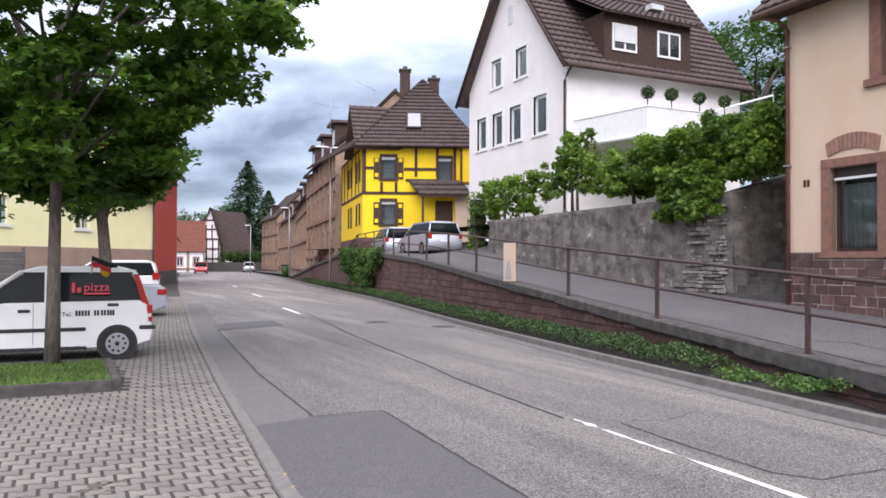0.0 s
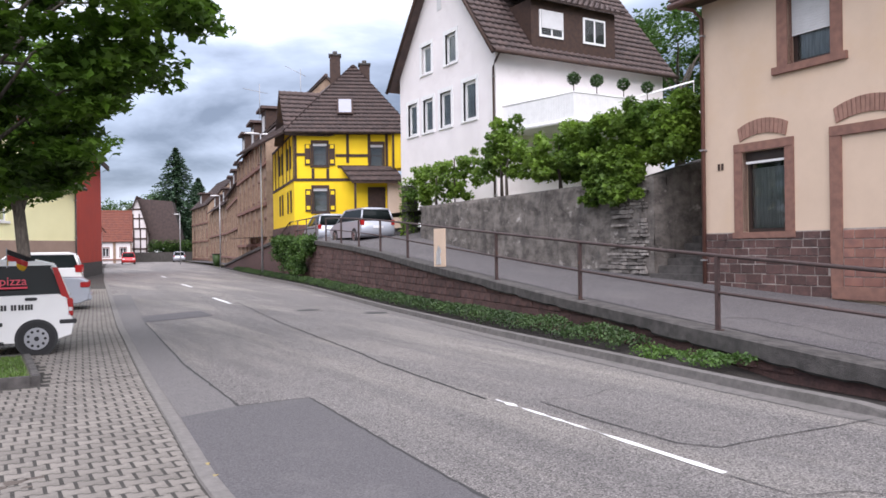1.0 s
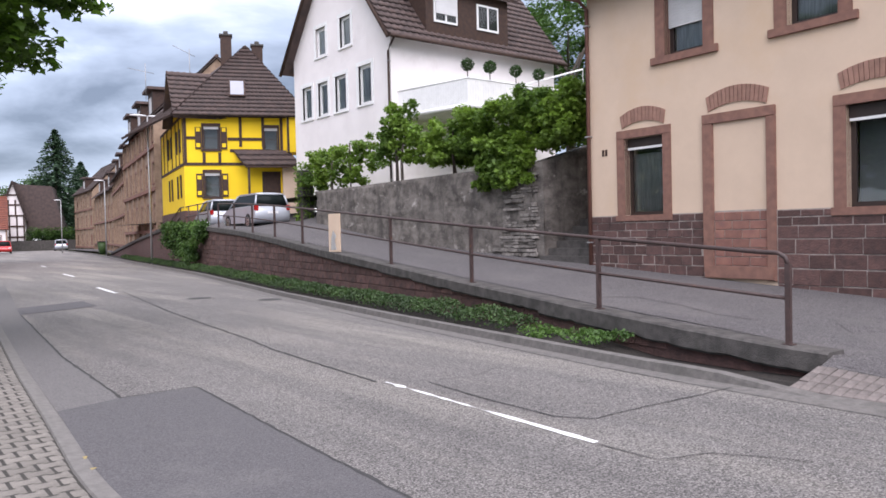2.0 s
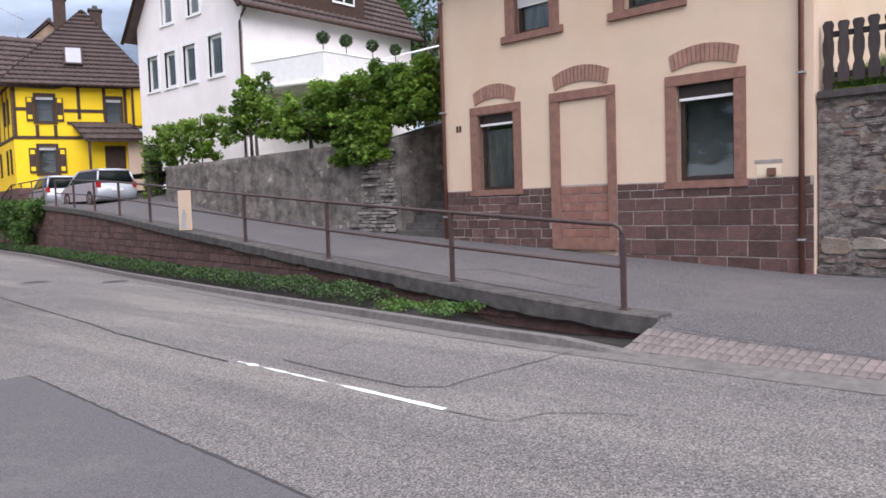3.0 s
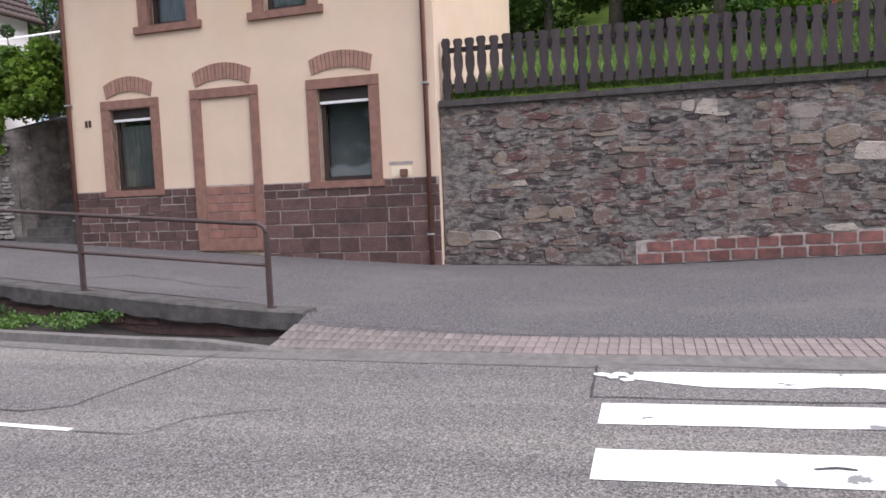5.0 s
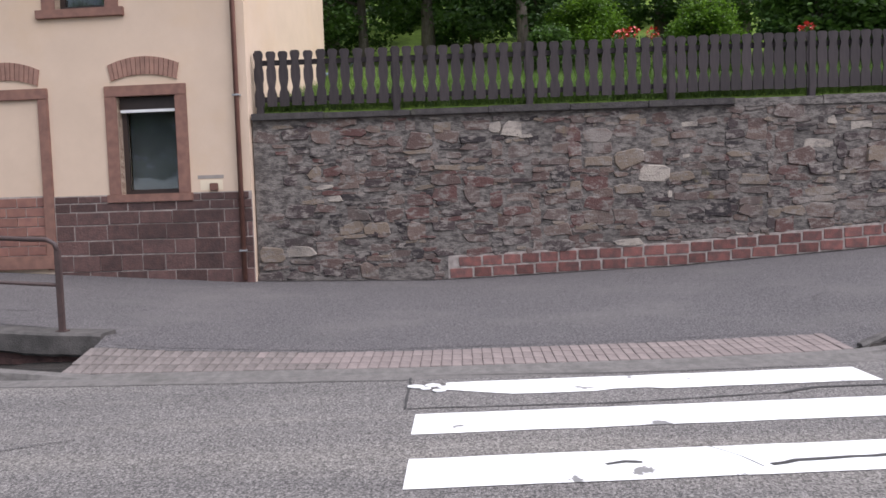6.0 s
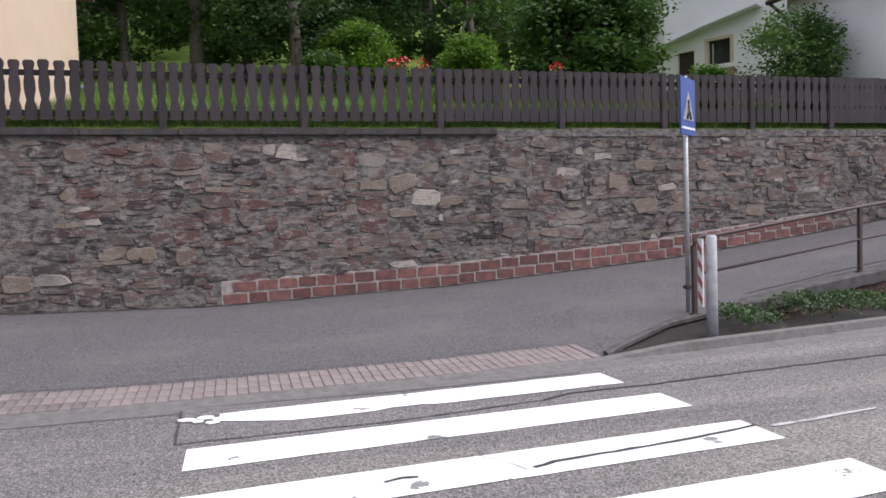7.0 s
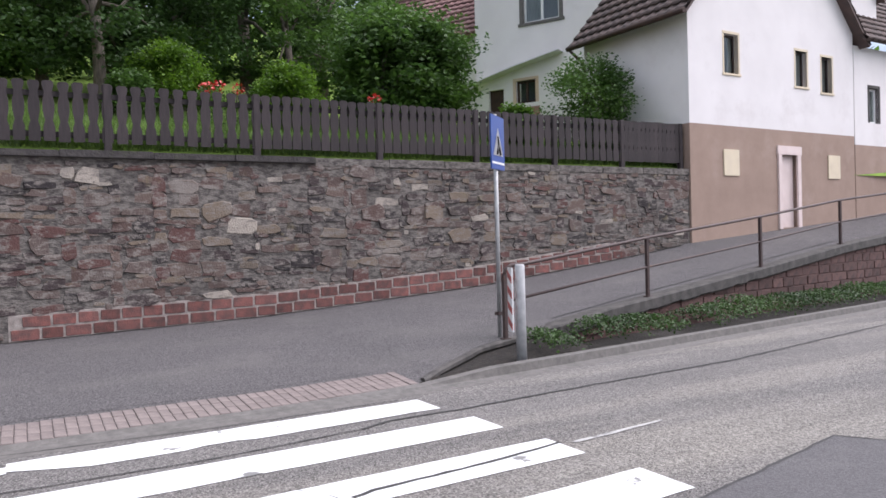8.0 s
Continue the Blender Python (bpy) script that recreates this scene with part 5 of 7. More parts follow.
# ---- street lamps ----
def street_lamp(x, y, z, h, arm, label, double=False):
    m = pose(x, y, z)
    l = thing("street_lamp", m, label, "street lamp", "street lamps")
    part("pole", tube([(0, 0, -0.6), (0, 0, h * 0.5), (0, 0, h)], [0.07, 0.055, 0.045], 10), M["steel"], l, smooth=True)
    for s in ((-1, 1) if double else (-1,)):
        hd = bmesh.new()
        bmesh.ops.create_uvsphere(hd, u_segments=12, v_segments=6, radius=1.0, matrix=Matrix.Translation((s * arm * 0.5, 0, h + 0.03)) @ Matrix.Diagonal((arm * 0.5, 0.13, 0.07, 1)))
        part("lamp_head", hd, M["sign_white"], l, smooth=True)
    return l


street_lamp(14.9, 45.8, 0.1, 8.75, 1.05, "tall grey street lamp with two flat heads", True)
street_lamp(19.5, 72.7, 0.1, 6.8, 0.9, "grey street lamp with a flat head")
street_lamp(21.7, 100.0, 0.1, 6.3, 0.8, "grey street lamp with a flat head")

# ---- road surface details ----
def flat_patch(name, pts, lift, mat, label, category="road patch"):
    bm = bmesh.new()
    vs = [bm.verts.new((x, y, road_z(x, y) + lift)) for x, y in pts]
    bm.faces.new(vs)
    bmesh.ops.triangulate(bm, faces=bm.faces[:])
    bmesh.ops.subdivide_edges(bm, edges=bm.edges[:], cuts=3, use_grid_fill=True)
    for v in bm.verts:
        v.co.z = road_z(v.co.x, v.co.y) + lift
    bmesh.ops.recalc_face_normals(bm, faces=bm.faces)
    if sum(f.normal.z for f in bm.faces) < 0:
        bmesh.ops.reverse_faces(bm, faces=bm.faces)
    return structure(name, bm, mat, label, category)


flat_patch("road_patch", [(1.84, -5.6), (1.63, -4.0), (1.38, 0.0), (1.49, 5.3), (1.73, 7.7), (2.37, 7.85), (3.15, 7.82), (2.92, 4.9), (2.72, 2.0), (2.75, 0.0), (2.9, -1.5)], 0.004, M["asphalt_new"], "smooth dark asphalt repair strip by the gutter")
flat_patch("road_patch", [(1.73, 7.7), (2.37, 7.85), (2.56, 11.3), (3.3, 18.7), (5.0, 31.6), (4.33, 31.6), (3.70, 26.3), (2.80, 18.7), (2.46, 15.3), (1.96, 10.4)], 0.003, M["asphalt_gutter"], "paler asphalt repair strip along the gutter")
flat_patch("road_patch", [(3.3, 18.7), (5.1, 19.4), (5.2, 21.3), (3.5, 20.6)], 0.005, M["asphalt_new"], "dark asphalt repair patch")
flat_patch("road_patch", [(2.1, -7.3), (3.45, -6.42), (3.75, -6.23), (3.32, -4.3), (3.0, -3.0), (2.9, -1.5), (1.7, -1.5)], 0.0045, M["asphalt_new"], "dark asphalt repair patch beyond the crossing")


def crack(pts, w, label="dark sealed crack in the asphalt"):
    rows = []
    path = []
    for (xa, ya), (xb, yb) in zip(pts, pts[1:]):
        n = max(2, int(math.hypot(xb - xa, yb - ya) / 0.12))
        path += [(xa + (xb - xa) * i / n, ya + (yb - ya) * i / n) for i in range(n)]
    path.append(pts[-1])
    for i, (x, y) in enumerate(path):
        a, b = path[max(i - 1, 0)], path[min(i + 1, len(path) - 1)]
        dx, dy = b[0] - a[0], b[1] - a[1]
        ln = math.hypot(dx, dy) or 1
        nx, ny = -dy / ln, dx / ln
        j = 0.02 * noise.noise((x * 5, y * 5, 2))
        ww = w * 1.4 * (0.5 + 0.7 * abs(noise.noise((x * 7, y * 7, 8))))
        z = road_z(x, y) + 0.0075
        rows.append([(x + nx * (j - ww), y + ny * (j - ww), z), (x + nx * (j + ww), y + ny * (j + ww), z)])
    bm = strip(rows)
    structure("road_crack", bm, M["tar"], label, "crack")


crack([(2.37, 7.85), (3.15, 7.82), (2.92, 4.9), (2.72, 2.0), (2.78, 0.0), (3.0, -3.0), (3.32, -4.3), (3.75, -6.23), (3.45, -6.42), (2.1, -7.3)], 0.013)
crack([(2.37, 7.85), (2.56, 11.3), (3.3, 18.7), (5.1, 19.4)], 0.016)
crack([(4.557, 3.36), (4.56, 2.82), (4.97, 2.66), (5.3, 2.1)], 0.006)
crack([(4.7, 6.6), (4.8, 7.9), (4.95, 9.6), (5.15, 10.8), (5.8, 16.3), (7.0, 24)], 0.017)
crack([(5.09, 6.14), (4.99, 5.1), (4.957, 4.17), (5.145, 3.88)], 0.010)
crack([(5.145, 3.88), (5.8, 3.86), (6.5, 3.8), (7.15, 3.78)], 0.008)
crack([(5.0, 6.3), (5.6, 6.05), (6.3, 6.3)], 0.005)
crack([(kr(y) - 0.29, y) for y in (-0.2, 1.0, 2.0, 3.0, 4.0, 5.5, 7.5, 10.0, 14.0)], 0.007, "dark joint between gutter and asphalt")
crack([(2.95, 2.6), (3.3, 1.9), (3.5, 0.9)], 0.004)
crack([(7.05, -0.3), (6.97, -2.2), (7.05, -4.0)], 0.008)
crack([(6.97, -0.17), (5.9, -0.20), (5.93, -1.87), (6.12, -3.2)], 0.011)
crack([(6.12, -3.2), (6.27, -3.53), (6.30, -4.39), (6.44, -5.67), (6.67, -8.56), (7.23, -11.5), (7.9, -15.0)], 0.022)
crack([(4.50, -2.45), (4.56, -2.62), (4.60, -2.97), (4.66, -3.58), (4.74, -4.05), (4.80, -4.33)], 0.024, "split along the painted crossing stripe")
crack([(4.47, -2.4), (4.66, -2.33), (4.84, -2.2)], 0.004, "fine split in the painted crossing stripe")
crack([(4.56, -1.5), (4.6, -1.62), (4.58, -1.72)], 0.022, "chip in the painted crossing stripe")
for px0, py0, s in ((6.60, -0.24, 0.07), (6.52, -0.33, 0.05), (6.62, -0.38, 0.06), (6.45, -0.46, 0.06), (6.56, -0.49, 0.05)):
    flake = [(px0 + s * math.cos(a) * (0.6 + 0.5 * random.random()), py0 + 1.3 * s * math.sin(a) * (0.6 + 0.5 * random.random())) for a in [i * math.tau / 7 for i in range(7)]]
    structure("crossing_flake", poly_prism(flake, 0.014, 0.022), M["line"], "loose flake of white crossing paint", "road marking")
M["faded_yellow"] = shade("faded_yellow_paint", (0.40, 0.30, 0.085), (0.26, 0.215, 0.12), 25, 0.85, 0.3, 100, detail=9)
M["oil_stain"] = shade("dried_spill", (0.075, 0.058, 0.048), (0.12, 0.10, 0.085), 16, 0.85, 0.2, 80, detail=9)


def blot(name, cx, cy, rx, ry, z, material, label, category, seed):
    """A thin ragged splash or paint mark lying on the ground."""
    pts = []
    for i in range(18):
        a = i * math.tau / 18
        k = 0.72 + 0.55 * noise.noise((1.7 * math.cos(a), 1.7 * math.sin(a), seed))
        pts.append((cx + rx * k * math.cos(a), cy + ry * k * math.sin(a)))
    structure(name, poly_prism(pts, z - 0.003, z), material, label, category)


for i, (x, y) in enumerate(((1.492, 5.82), (1.452, 5.48))):
    blot("paint_mark", x, y, 0.075, 0.05, road_z(x, y) + 0.012, M["faded_yellow"], "faded yellow surveyor's mark on the gutter", "paint mark", 3.0 + i)
for i, (x, y, rx, ry) in enumerate(((0.22, 6.15, 0.11, 0.09), (0.12, 6.05, 0.07, 0.05), (0.36, 6.19, 0.10, 0.04), (0.30, 5.98, 0.05, 0.035), (0.05, 5.90, 0.045, 0.05))):
    blot("dried_spill", x, y, rx, ry, 0.0045, M["oil_stain"], "dark brown dried spill on the paving blocks", "stain", 11.0 + i)
structure("paving_joint", strip([[(x, 10.655 + 0.065 * (x - 0.66), 0.006), (x, 10.685 + 0.065 * (x - 0.66), 0.006)] for x in (0.67, 1.0, 1.3, 1.6, 1.83)]), M["tar"], "dark open joint across the paving beside the tree bed", "joint")
for x, y in ((7.6, 19.3), (8.7, 17.4)):
    mh = thing("manhole_cover", pose(x, y, road_z(x, y) + 0.004), "round iron manhole cover set in the road", "manhole cover", "manhole covers", kind="structure")
    part("rim", tube([(0, 0, -0.03), (0, 0, 0.006)], 0.40, 24), M["gutter_concrete"], mh, "pale concrete ring")
    part("lid", tube([(0, 0, -0.03), (0, 0, 0.010)], 0.30, 20), M["tar"], mh)


def footway_seam(points, w, material, label):
    """A narrow seam or dirt line lying on the sloping footway."""
    rows = []
    for (xa, ya), (xb, yb) in zip(points, points[1:]):
        n = max(2, int(math.hypot(xb - xa, yb - ya) / 0.15))
        for i in range(n + 1):
            x, y = xa + (xb - xa) * i / n, ya + (yb - ya) * i / n
            x += 0.03 * noise.noise((x * 3, y * 3, 6))
            ww = w * (0.5 + 0.8 * abs(noise.noise((x * 5, y * 5, 9))))
            rows.append([(x - ww, y, foot_z(x - ww, y) + 0.009), (x + ww, y, foot_z(x + ww, y) + 0.009)])
    structure("footway_seam", strip(rows), material, label, "crack")


footway_seam([(slab_x(y) + 0.42, y) for y in (4.0, 6.0, 8.0, 11.0, 15.0, 20.0)], 0.024, M["tar"], "open seam between edge slab and footway asphalt")
footway_seam([(slab_x(y) + 0.42, y) for y in (-8.0, -10.0, -13.0, -18.0)], 0.024, M["tar"], "open seam between edge slab and footway asphalt")
footway_seam([(10.6, 4.97), (10.26, 4.95), (9.74, 5.0), (9.78, 5.62), (10.08, 6.34), (10.2, 7.0), (10.24, 7.26)], 0.013, M["tar"], "fine crack wandering through the footway asphalt")
footway_seam([(10.24, 7.26), (9.87, 7.56), (9.42, 7.5)], 0.03, M["tar"], "short open crack by the railing post")
footway_seam([(kr(y) + 0.785, y) for y in (-4.4, -3.0, -1.5, 0.0, 1.2, 2.2, 3.2)], 0.016, M["tar"], "dark joint between block band and footway asphalt")
footway_seam([(13.26, -14.6), (13.26, -8.0), (13.27, -2.0), (13.27, 2.8)], 0.04, M["soil"], "line of dirt at the foot of the garden wall")
footway_seam([(8.36, -4.2), (8.16, -2.0), (8.07, 0.5), (8.15, 3.1)], 0.008, M["tar"], "seam between paving band and asphalt")
footway_seam([(9.4, 3.8), (9.9, 3.75), (10.6, 4.3)], 0.008, M["tar"], "fine crack in the footway asphalt")
footway_seam([(9.2, -4.9), (10.0, -5.2), (10.4, -5.6)], 0.008, M["tar"], "fine crack in the footway asphalt")


# ---- trees and plants ----
def tree(x, y, z, trunk, limbs, shape, clumps, per, leaf, leaf_mat, label, seed, lean=(0, 0), clump_r=(0.4, 0.7), flat=0.45, lobes=False, category="tree", bark=None):
    """A tree: tapered trunk, curved limbs, and a crown of many leaves in loose clumps. shape: rows of height and radius."""
    rng = random.Random(seed)
    t = thing("tree", pose(x, y, z), label, category)
    h, r = trunk
    tp = [(0, 0, -0.1), (lean[0] * 0.2, lean[1] * 0.2, h * 0.3), (lean[0] * 0.6, lean[1] * 0.6, h * 0.7), (lean[0], lean[1], h)]
    bm = tube(tp, [r * 1.35, r, r * 0.85, r * 0.55], 12)
    part("trunk", bm, bark or M["bark"], t, smooth=True)
    zs = [s[0] for s in shape]
    centres, radii, ends = [], [], []
    for i in range(clumps):
        zz = rng.uniform(zs[0], zs[-1])
        rm = lerp_table(shape, zz)
        a = rng.uniform(0, 2 * math.pi)
        q = rm * (0.1 + 0.9 * rng.random() ** 0.4)
        c = (lean[0] + q * math.cos(a), lean[1] + q * math.sin(a), zz + 0.15 * rng.random())
        centres.append(c)
        radii.append(rng.uniform(*clump_r))
    for i in range(limbs):
        c = centres[(i * 7) % len(centres)]
        s = 0.55 + 0.42 * (i / max(1, limbs - 1))
        a = Vector((lean[0] * s, lean[1] * s, h * s))
        b = Vector(c)
        mid = a.lerp(b, 0.5) + Vector((0, 0, 0.15 * (b - a).length))
        mid2 = a.lerp(b, 0.8) + Vector((rng.uniform(-0.2, 0.2), rng.uniform(-0.2, 0.2), 0.12))
        rr = r * 0.42
        part("limb", tube([a, mid, mid2, b], [rr, rr * 0.65, rr * 0.4, rr * 0.15], 7), bark or M["bark"], t, smooth=True)
    pts = clump_points(centres, radii, per, seed, 0.25, flat)
    leaves("crown", pts, leaf, leaf_mat, t, seed, 0.45, "", lobes)
    return t


MAPLE = [(2.6, 1.1), (3.0, 1.6), (3.6, 1.9), (4.2, 2.4), (4.75, 3.25), (6.0, 3.7), (7.6, 3.2), (8.8, 1.2)]
tree(-0.17, 12.85, 0.05, (5.2, 0.088), 24, MAPLE, 300, 160, 0.155, M["leaf_maple"], "young maple tree with dense bright green leaves in a grass bed", 11, (0.05, 0.1), (0.35, 0.65), 0.4, True)
tree(1.15, 24.0, 0.0, (4.6, 0.17), 16, [(3.0, 0.9), (3.8, 1.8), (4.6, 2.4), (6.0, 2.7), (7.5, 1.6)], 110, 110, 0.17, M["leaf_maple"], "leafy green maple tree beside the parked cars", 23, (-0.4, 0.1), (0.4, 0.75), 0.45, True)
tree(-4.4, 22.5, 0.0, (4.2, 0.17), 12, [(1.9, 1.8), (2.8, 2.7), (4.2, 3.0), (6.0, 2.4), (7.0, 1.0)], 130, 110, 0.17, M["leaf_mid"], "dark leafy tree by the parking strip", 31, (0, 0), (0.4, 0.8), 0.45, True)
# fruit trees and shrubs in the garden behind the fence
G1 = [(0.8, 1.0), (2.0, 2.4), (3.8, 2.7), (5.2, 2.0), (6.2, 0.8)]
for i, (x, y, s, mat) in enumerate(((23.5, 4.5, 1.2, "leaf_mid"), (24.5, 0.2, 1.25, "leaf_mid"), (22.2, -2.6, 1.0, "leaf_dark"), (25.5, -7.4, 1.35, "leaf_dark"), (19.3, -9.7, 0.48, "leaf_mid"), (28.0, -11.0, 1.3, "leaf_dark"), (27.5, -3.5, 1.35, "leaf_mid"), (29.0, 4.0, 1.4, "leaf_dark"), (28.5, 9.5, 1.3, "leaf_mid"), (24.8, 2.3, 0.95, "leaf_mid"), (24.0, -5.0, 0.85, "leaf_dark"), (25.6, -1.3, 1.0, "leaf_dark"), (24.4, -8.6, 0.9, "leaf_mid"), (26.2, 5.8, 1.0, "leaf_mid"), (21.4, -10.6, 0.56, "leaf_mid"), (20.3, -11.7, 0.56, "leaf_mid"), (19.4, -10.7, 0.5, "leaf_mid"))):
    tree(x, y, garden_z(x), (3.4 * s, 0.16 * s), 9, [(a * s, b * s) for a, b in G1], 70, 130, 0.17, M[mat], "dense green fruit tree in the garden behind the fence" if mat == "leaf_mid" else "dark green garden tree with drooping branches", 40 + i, (0.2, 0.1), (0.5, 0.95), 0.6)
for i, (x, y, z, s, mat, lab) in enumerate(((15.7, -13.85, 3.3, 1.3, "leaf_mid", "rounded green shrub behind the fence"), (15.8, -11.6, 3.3, 0.55, "leaf_maple", "pale green low shrub behind the fence"), (18.5, -6.6, 3.4, 0.8, "leaf_maple", "bright yellow-green shrub in the garden"), (21.0, -4.2, 3.6, 1.0, "leaf_maple", "bright green shrub on the lawn"), (24.0, -5.0, 3.9, 1.2, "leaf_maple", "bright green hedge shrub on the slope"), (19.6, -3.0, 3.4, 0.55, "leaf_mid", "small green garden shrub"))):
    tree(x, y, garden_z(x) if x > 13.7 else z, (0.9 * s, 0.05), 5, [(0.1, 0.7 * s), (0.7 * s, 1.0 * s), (1.3 * s, 0.9 * s), (1.8 * s, 0.3 * s)], 40, 220, 0.10, M[mat], lab, 70 + i, (0, 0), (0.25 * s + 0.1, 0.45 * s + 0.1), 0.8, category="shrub")
for i, (x, y) in enumerate(((16.6, -4.9), (16.9, -4.55), (16.4, -4.2), (16.7, -8.2))):
    rb = thing("rose_bush", pose(x, y, garden_z(x)), "low rose bush with dark red flowers", "bush", "rose bushes")
    part("stem", tube([(0, 0, -0.05), (0.05, 0.03, 0.5), (0.02, 0.1, 1.05)], [0.02, 0.015, 0.008], 5), M["bark"], rb)
    leaves("foliage", clump_points([(0, 0, 0.5), (0.05, 0.05, 0.9)], [0.3, 0.3], 90, 80 + i), 0.08, M["leaf_mid"], rb, 80 + i)
    leaves("flowers", clump_points([(0.05, 0.05, 1.08)], [0.2], 46, 90 + i), 0.09, M["sign_red"], rb, 90 + i)
# trees behind the white house and far along the street
for i, (x, y, z, s) in enumerate(((30.5, 26.5, 4.5, 1.5), (34.5, 24.0, 5.0, 1.7), (33.0, 31.5, 5.0, 1.5), (38, 18, 6, 1.8))):
    tree(x, y, z, (3.6 * s, 0.17 * s), 7, [(a * s, b * s) for a, b in G1], 70, 120, 0.26, M["leaf_mid"], "tall green tree behind the white house", 120 + i, (0, 0), (0.7, 1.3), 0.7)
for i, (x, y, s) in enumerate(((23.8, 165, 1.9), (29.2, 160, 2.0), (14.0, 172, 1.7), (30, 150, 2.0), (6, 150, 1.6))):
    tree(x, y, 0, (3.6 * s, 0.17 * s), 5, [(a * s, b * s) for a, b in G1], 60, 90, 0.45, M["leaf_mid"], "distant round green tree at the street's end", 140 + i, (0, 0), (1.0, 1.7), 0.8)


def conifer(x, y, z, h, r, seed, label):
    rng = random.Random(seed)
    t = thing("conifer", pose(x, y, z), label, "conifer")
    part("trunk", tube([(0, 0, 0), (0, 0, h * 0.6), (0, 0, h)], [0.22, 0.13, 0.02], 8), M["bark"], t)
    pts, n = [], 60
    for i in range(n):
        f = i / n
        zz = 0.8 + (h - 1.0) * f
        rr = r * (1 - f) ** 0.85 * rng.uniform(0.75, 1.1)
        for k in range(13):
            a = rng.uniform(0, 2 * math.pi)
            part_len = int(10 + 28 * (1 - f))
            for j in range(part_len):
                q = rr * (j + rng.random()) / part_len
                pts.append((q * math.cos(a) + rng.gauss(0, 0.09), q * math.sin(a) + rng.gauss(0, 0.09), zz - 0.28 * q + rng.gauss(0, 0.07)))
    leaves("foliage", np.array(pts), 0.5, M["needle"], t, seed, 0.3)
    return t


conifer(30.2, 142.0, 0.3, 20.5, 11.0, 5, "tall dark spruce by the far street")
conifer(36.5, 152.0, 0.3, 16.0, 8.0, 6, "dark spruce behind the street houses")


# ---- hedge and low planting along the kerb ----
def hedge_strip(y0, y1, height, label, seed, gaps=(), leaf="leaf_hedge", clumpy=0.35):
    rng = np.random.default_rng(seed)
    ys = np.arange(y0, y1, 0.0012)
    ys = ys[np.array([not any(a < y < b for a, b in gaps) for y in ys])]
    pts = []
    for y in ys:
        w = slab_x(y) - kr(y) - 0.30
        u = rng.random()
        hh = height * max(0.12, 0.78 + clumpy * noise.noise((y * 1.3, 3.0, seed))) * (1 - 0.35 * (2 * u - 1) ** 2)
        zz = hh * (0.25 + 0.75 * rng.random() ** 0.5)
        pts.append((kr(y) + 0.17 + w * u, y, 0.07 + zz))
    v, f = leaf_cloud(np.array(pts), 0.056, seed=seed, droop=0.7)
    me = bpy.data.meshes.new("hedge")
    me.from_pydata(v.tolist(), [], f)
    me.materials.append(M[leaf])
    return tagged(new("hedge", me), label, "hedge", kind="stuff")


hedge_strip(7.9, 60.0, 0.42, "low clipped dark green hedge along the kerb", 3)
hedge_strip(5.9, 7.7, 0.24, "low sprawling green ground cover in the soil strip", 4, ((6.7, 7.1),), "leaf_mid", 0.7)
hedge_strip(-32.0, -6.6, 0.44, "low green ground cover plants beside the kerb", 5, ((-7.75, -7.4), (-8.45, -8.35), (-10.4, -9.75), (-12.6, -12.4)), "leaf_hedge", 0.45)
# ivy over the end of the footway wall
iv = thing("ivy", Matrix(), "green ivy hanging over the sandstone wall", "ivy")
rng = random.Random(9)
spots, radii = [], []
for k in range(150):
    y = rng.uniform(33.2, 43.0)
    top = slab_z(y) + 0.1 + 0.35 * noise.noise((y * 0.8, 0, 4))
    z = top - (top - 0.4) * rng.random() ** 1.4 * lerp_table([(33.0, 0.25), (35.0, 0.95), (40.0, 0.8), (43.0, 0.3)], y)
    spots.append((slab_x(y) - 0.1 - 0.35 * rng.random(), y, z))
    radii.append(rng.uniform(0.16, 0.42))
leaves("foliage", clump_points(spots, radii, 95, 9, 0.35, 0.8), 0.13, M["leaf_mid"], iv, 9, 0.9)
part("stem", tube([(slab_x(36) - 0.08, 36, 0.0), (slab_x(36) - 0.12, 36.3, 1.0), (slab_x(36) - 0.1, 36.2, 1.8)], 0.025, 6), M["bark"], iv)


# ---- vines over the ramp wall ----
def vine(name_label, spots, seed, per=120, size=0.125):
    t = thing("vine", Matrix(), name_label, "vine", "vines on the ramp wall")
    c = [s[:3] for s in spots]
    r = [s[3] for s in spots]
    leaves("foliage", clump_points(c, r, per, seed, 0.3, 0.8), size, M["leaf_vine"], t, seed, 0.7, "", True)
    return t


def wall_at(y):
    return 13.95 + (y - 12.8) * 0.0805


rnd = random.Random(77)
spots = []
for i in range(330):
    y = rnd.uniform(11.6, 18.2)
    zt = lerp_table([(11.3, 5.0), (13.3, 5.25), (16.0, 5.2), (18.2, 4.6)], y)
    z = rnd.uniform(3.75 if y > 12.8 else 3.9, zt)
    spots.append((wall_at(y) + rnd.uniform(-0.25, 1.3), y, z, rnd.uniform(0.13, 0.34)))
for i in range(80):
    y = rnd.uniform(13.1, 15.3)
    spots.append((wall_at(y) - rnd.uniform(0.0, 0.3), y, rnd.uniform(2.75, 3.8), rnd.uniform(0.1, 0.26)))
big = vine("dense green vine hanging over the ramp wall", spots, 201, 95)
for y in (13.6, 15.2, 17.0):
    part("stem", tube([(wall_at(y) + 0.35, y, 3.2), (wall_at(y) + 0.3, y + 0.1, 4.0), (wall_at(y) + 0.4, y - 0.2, 4.6)], [0.05, 0.04, 0.025], 6), M["bark"], big)
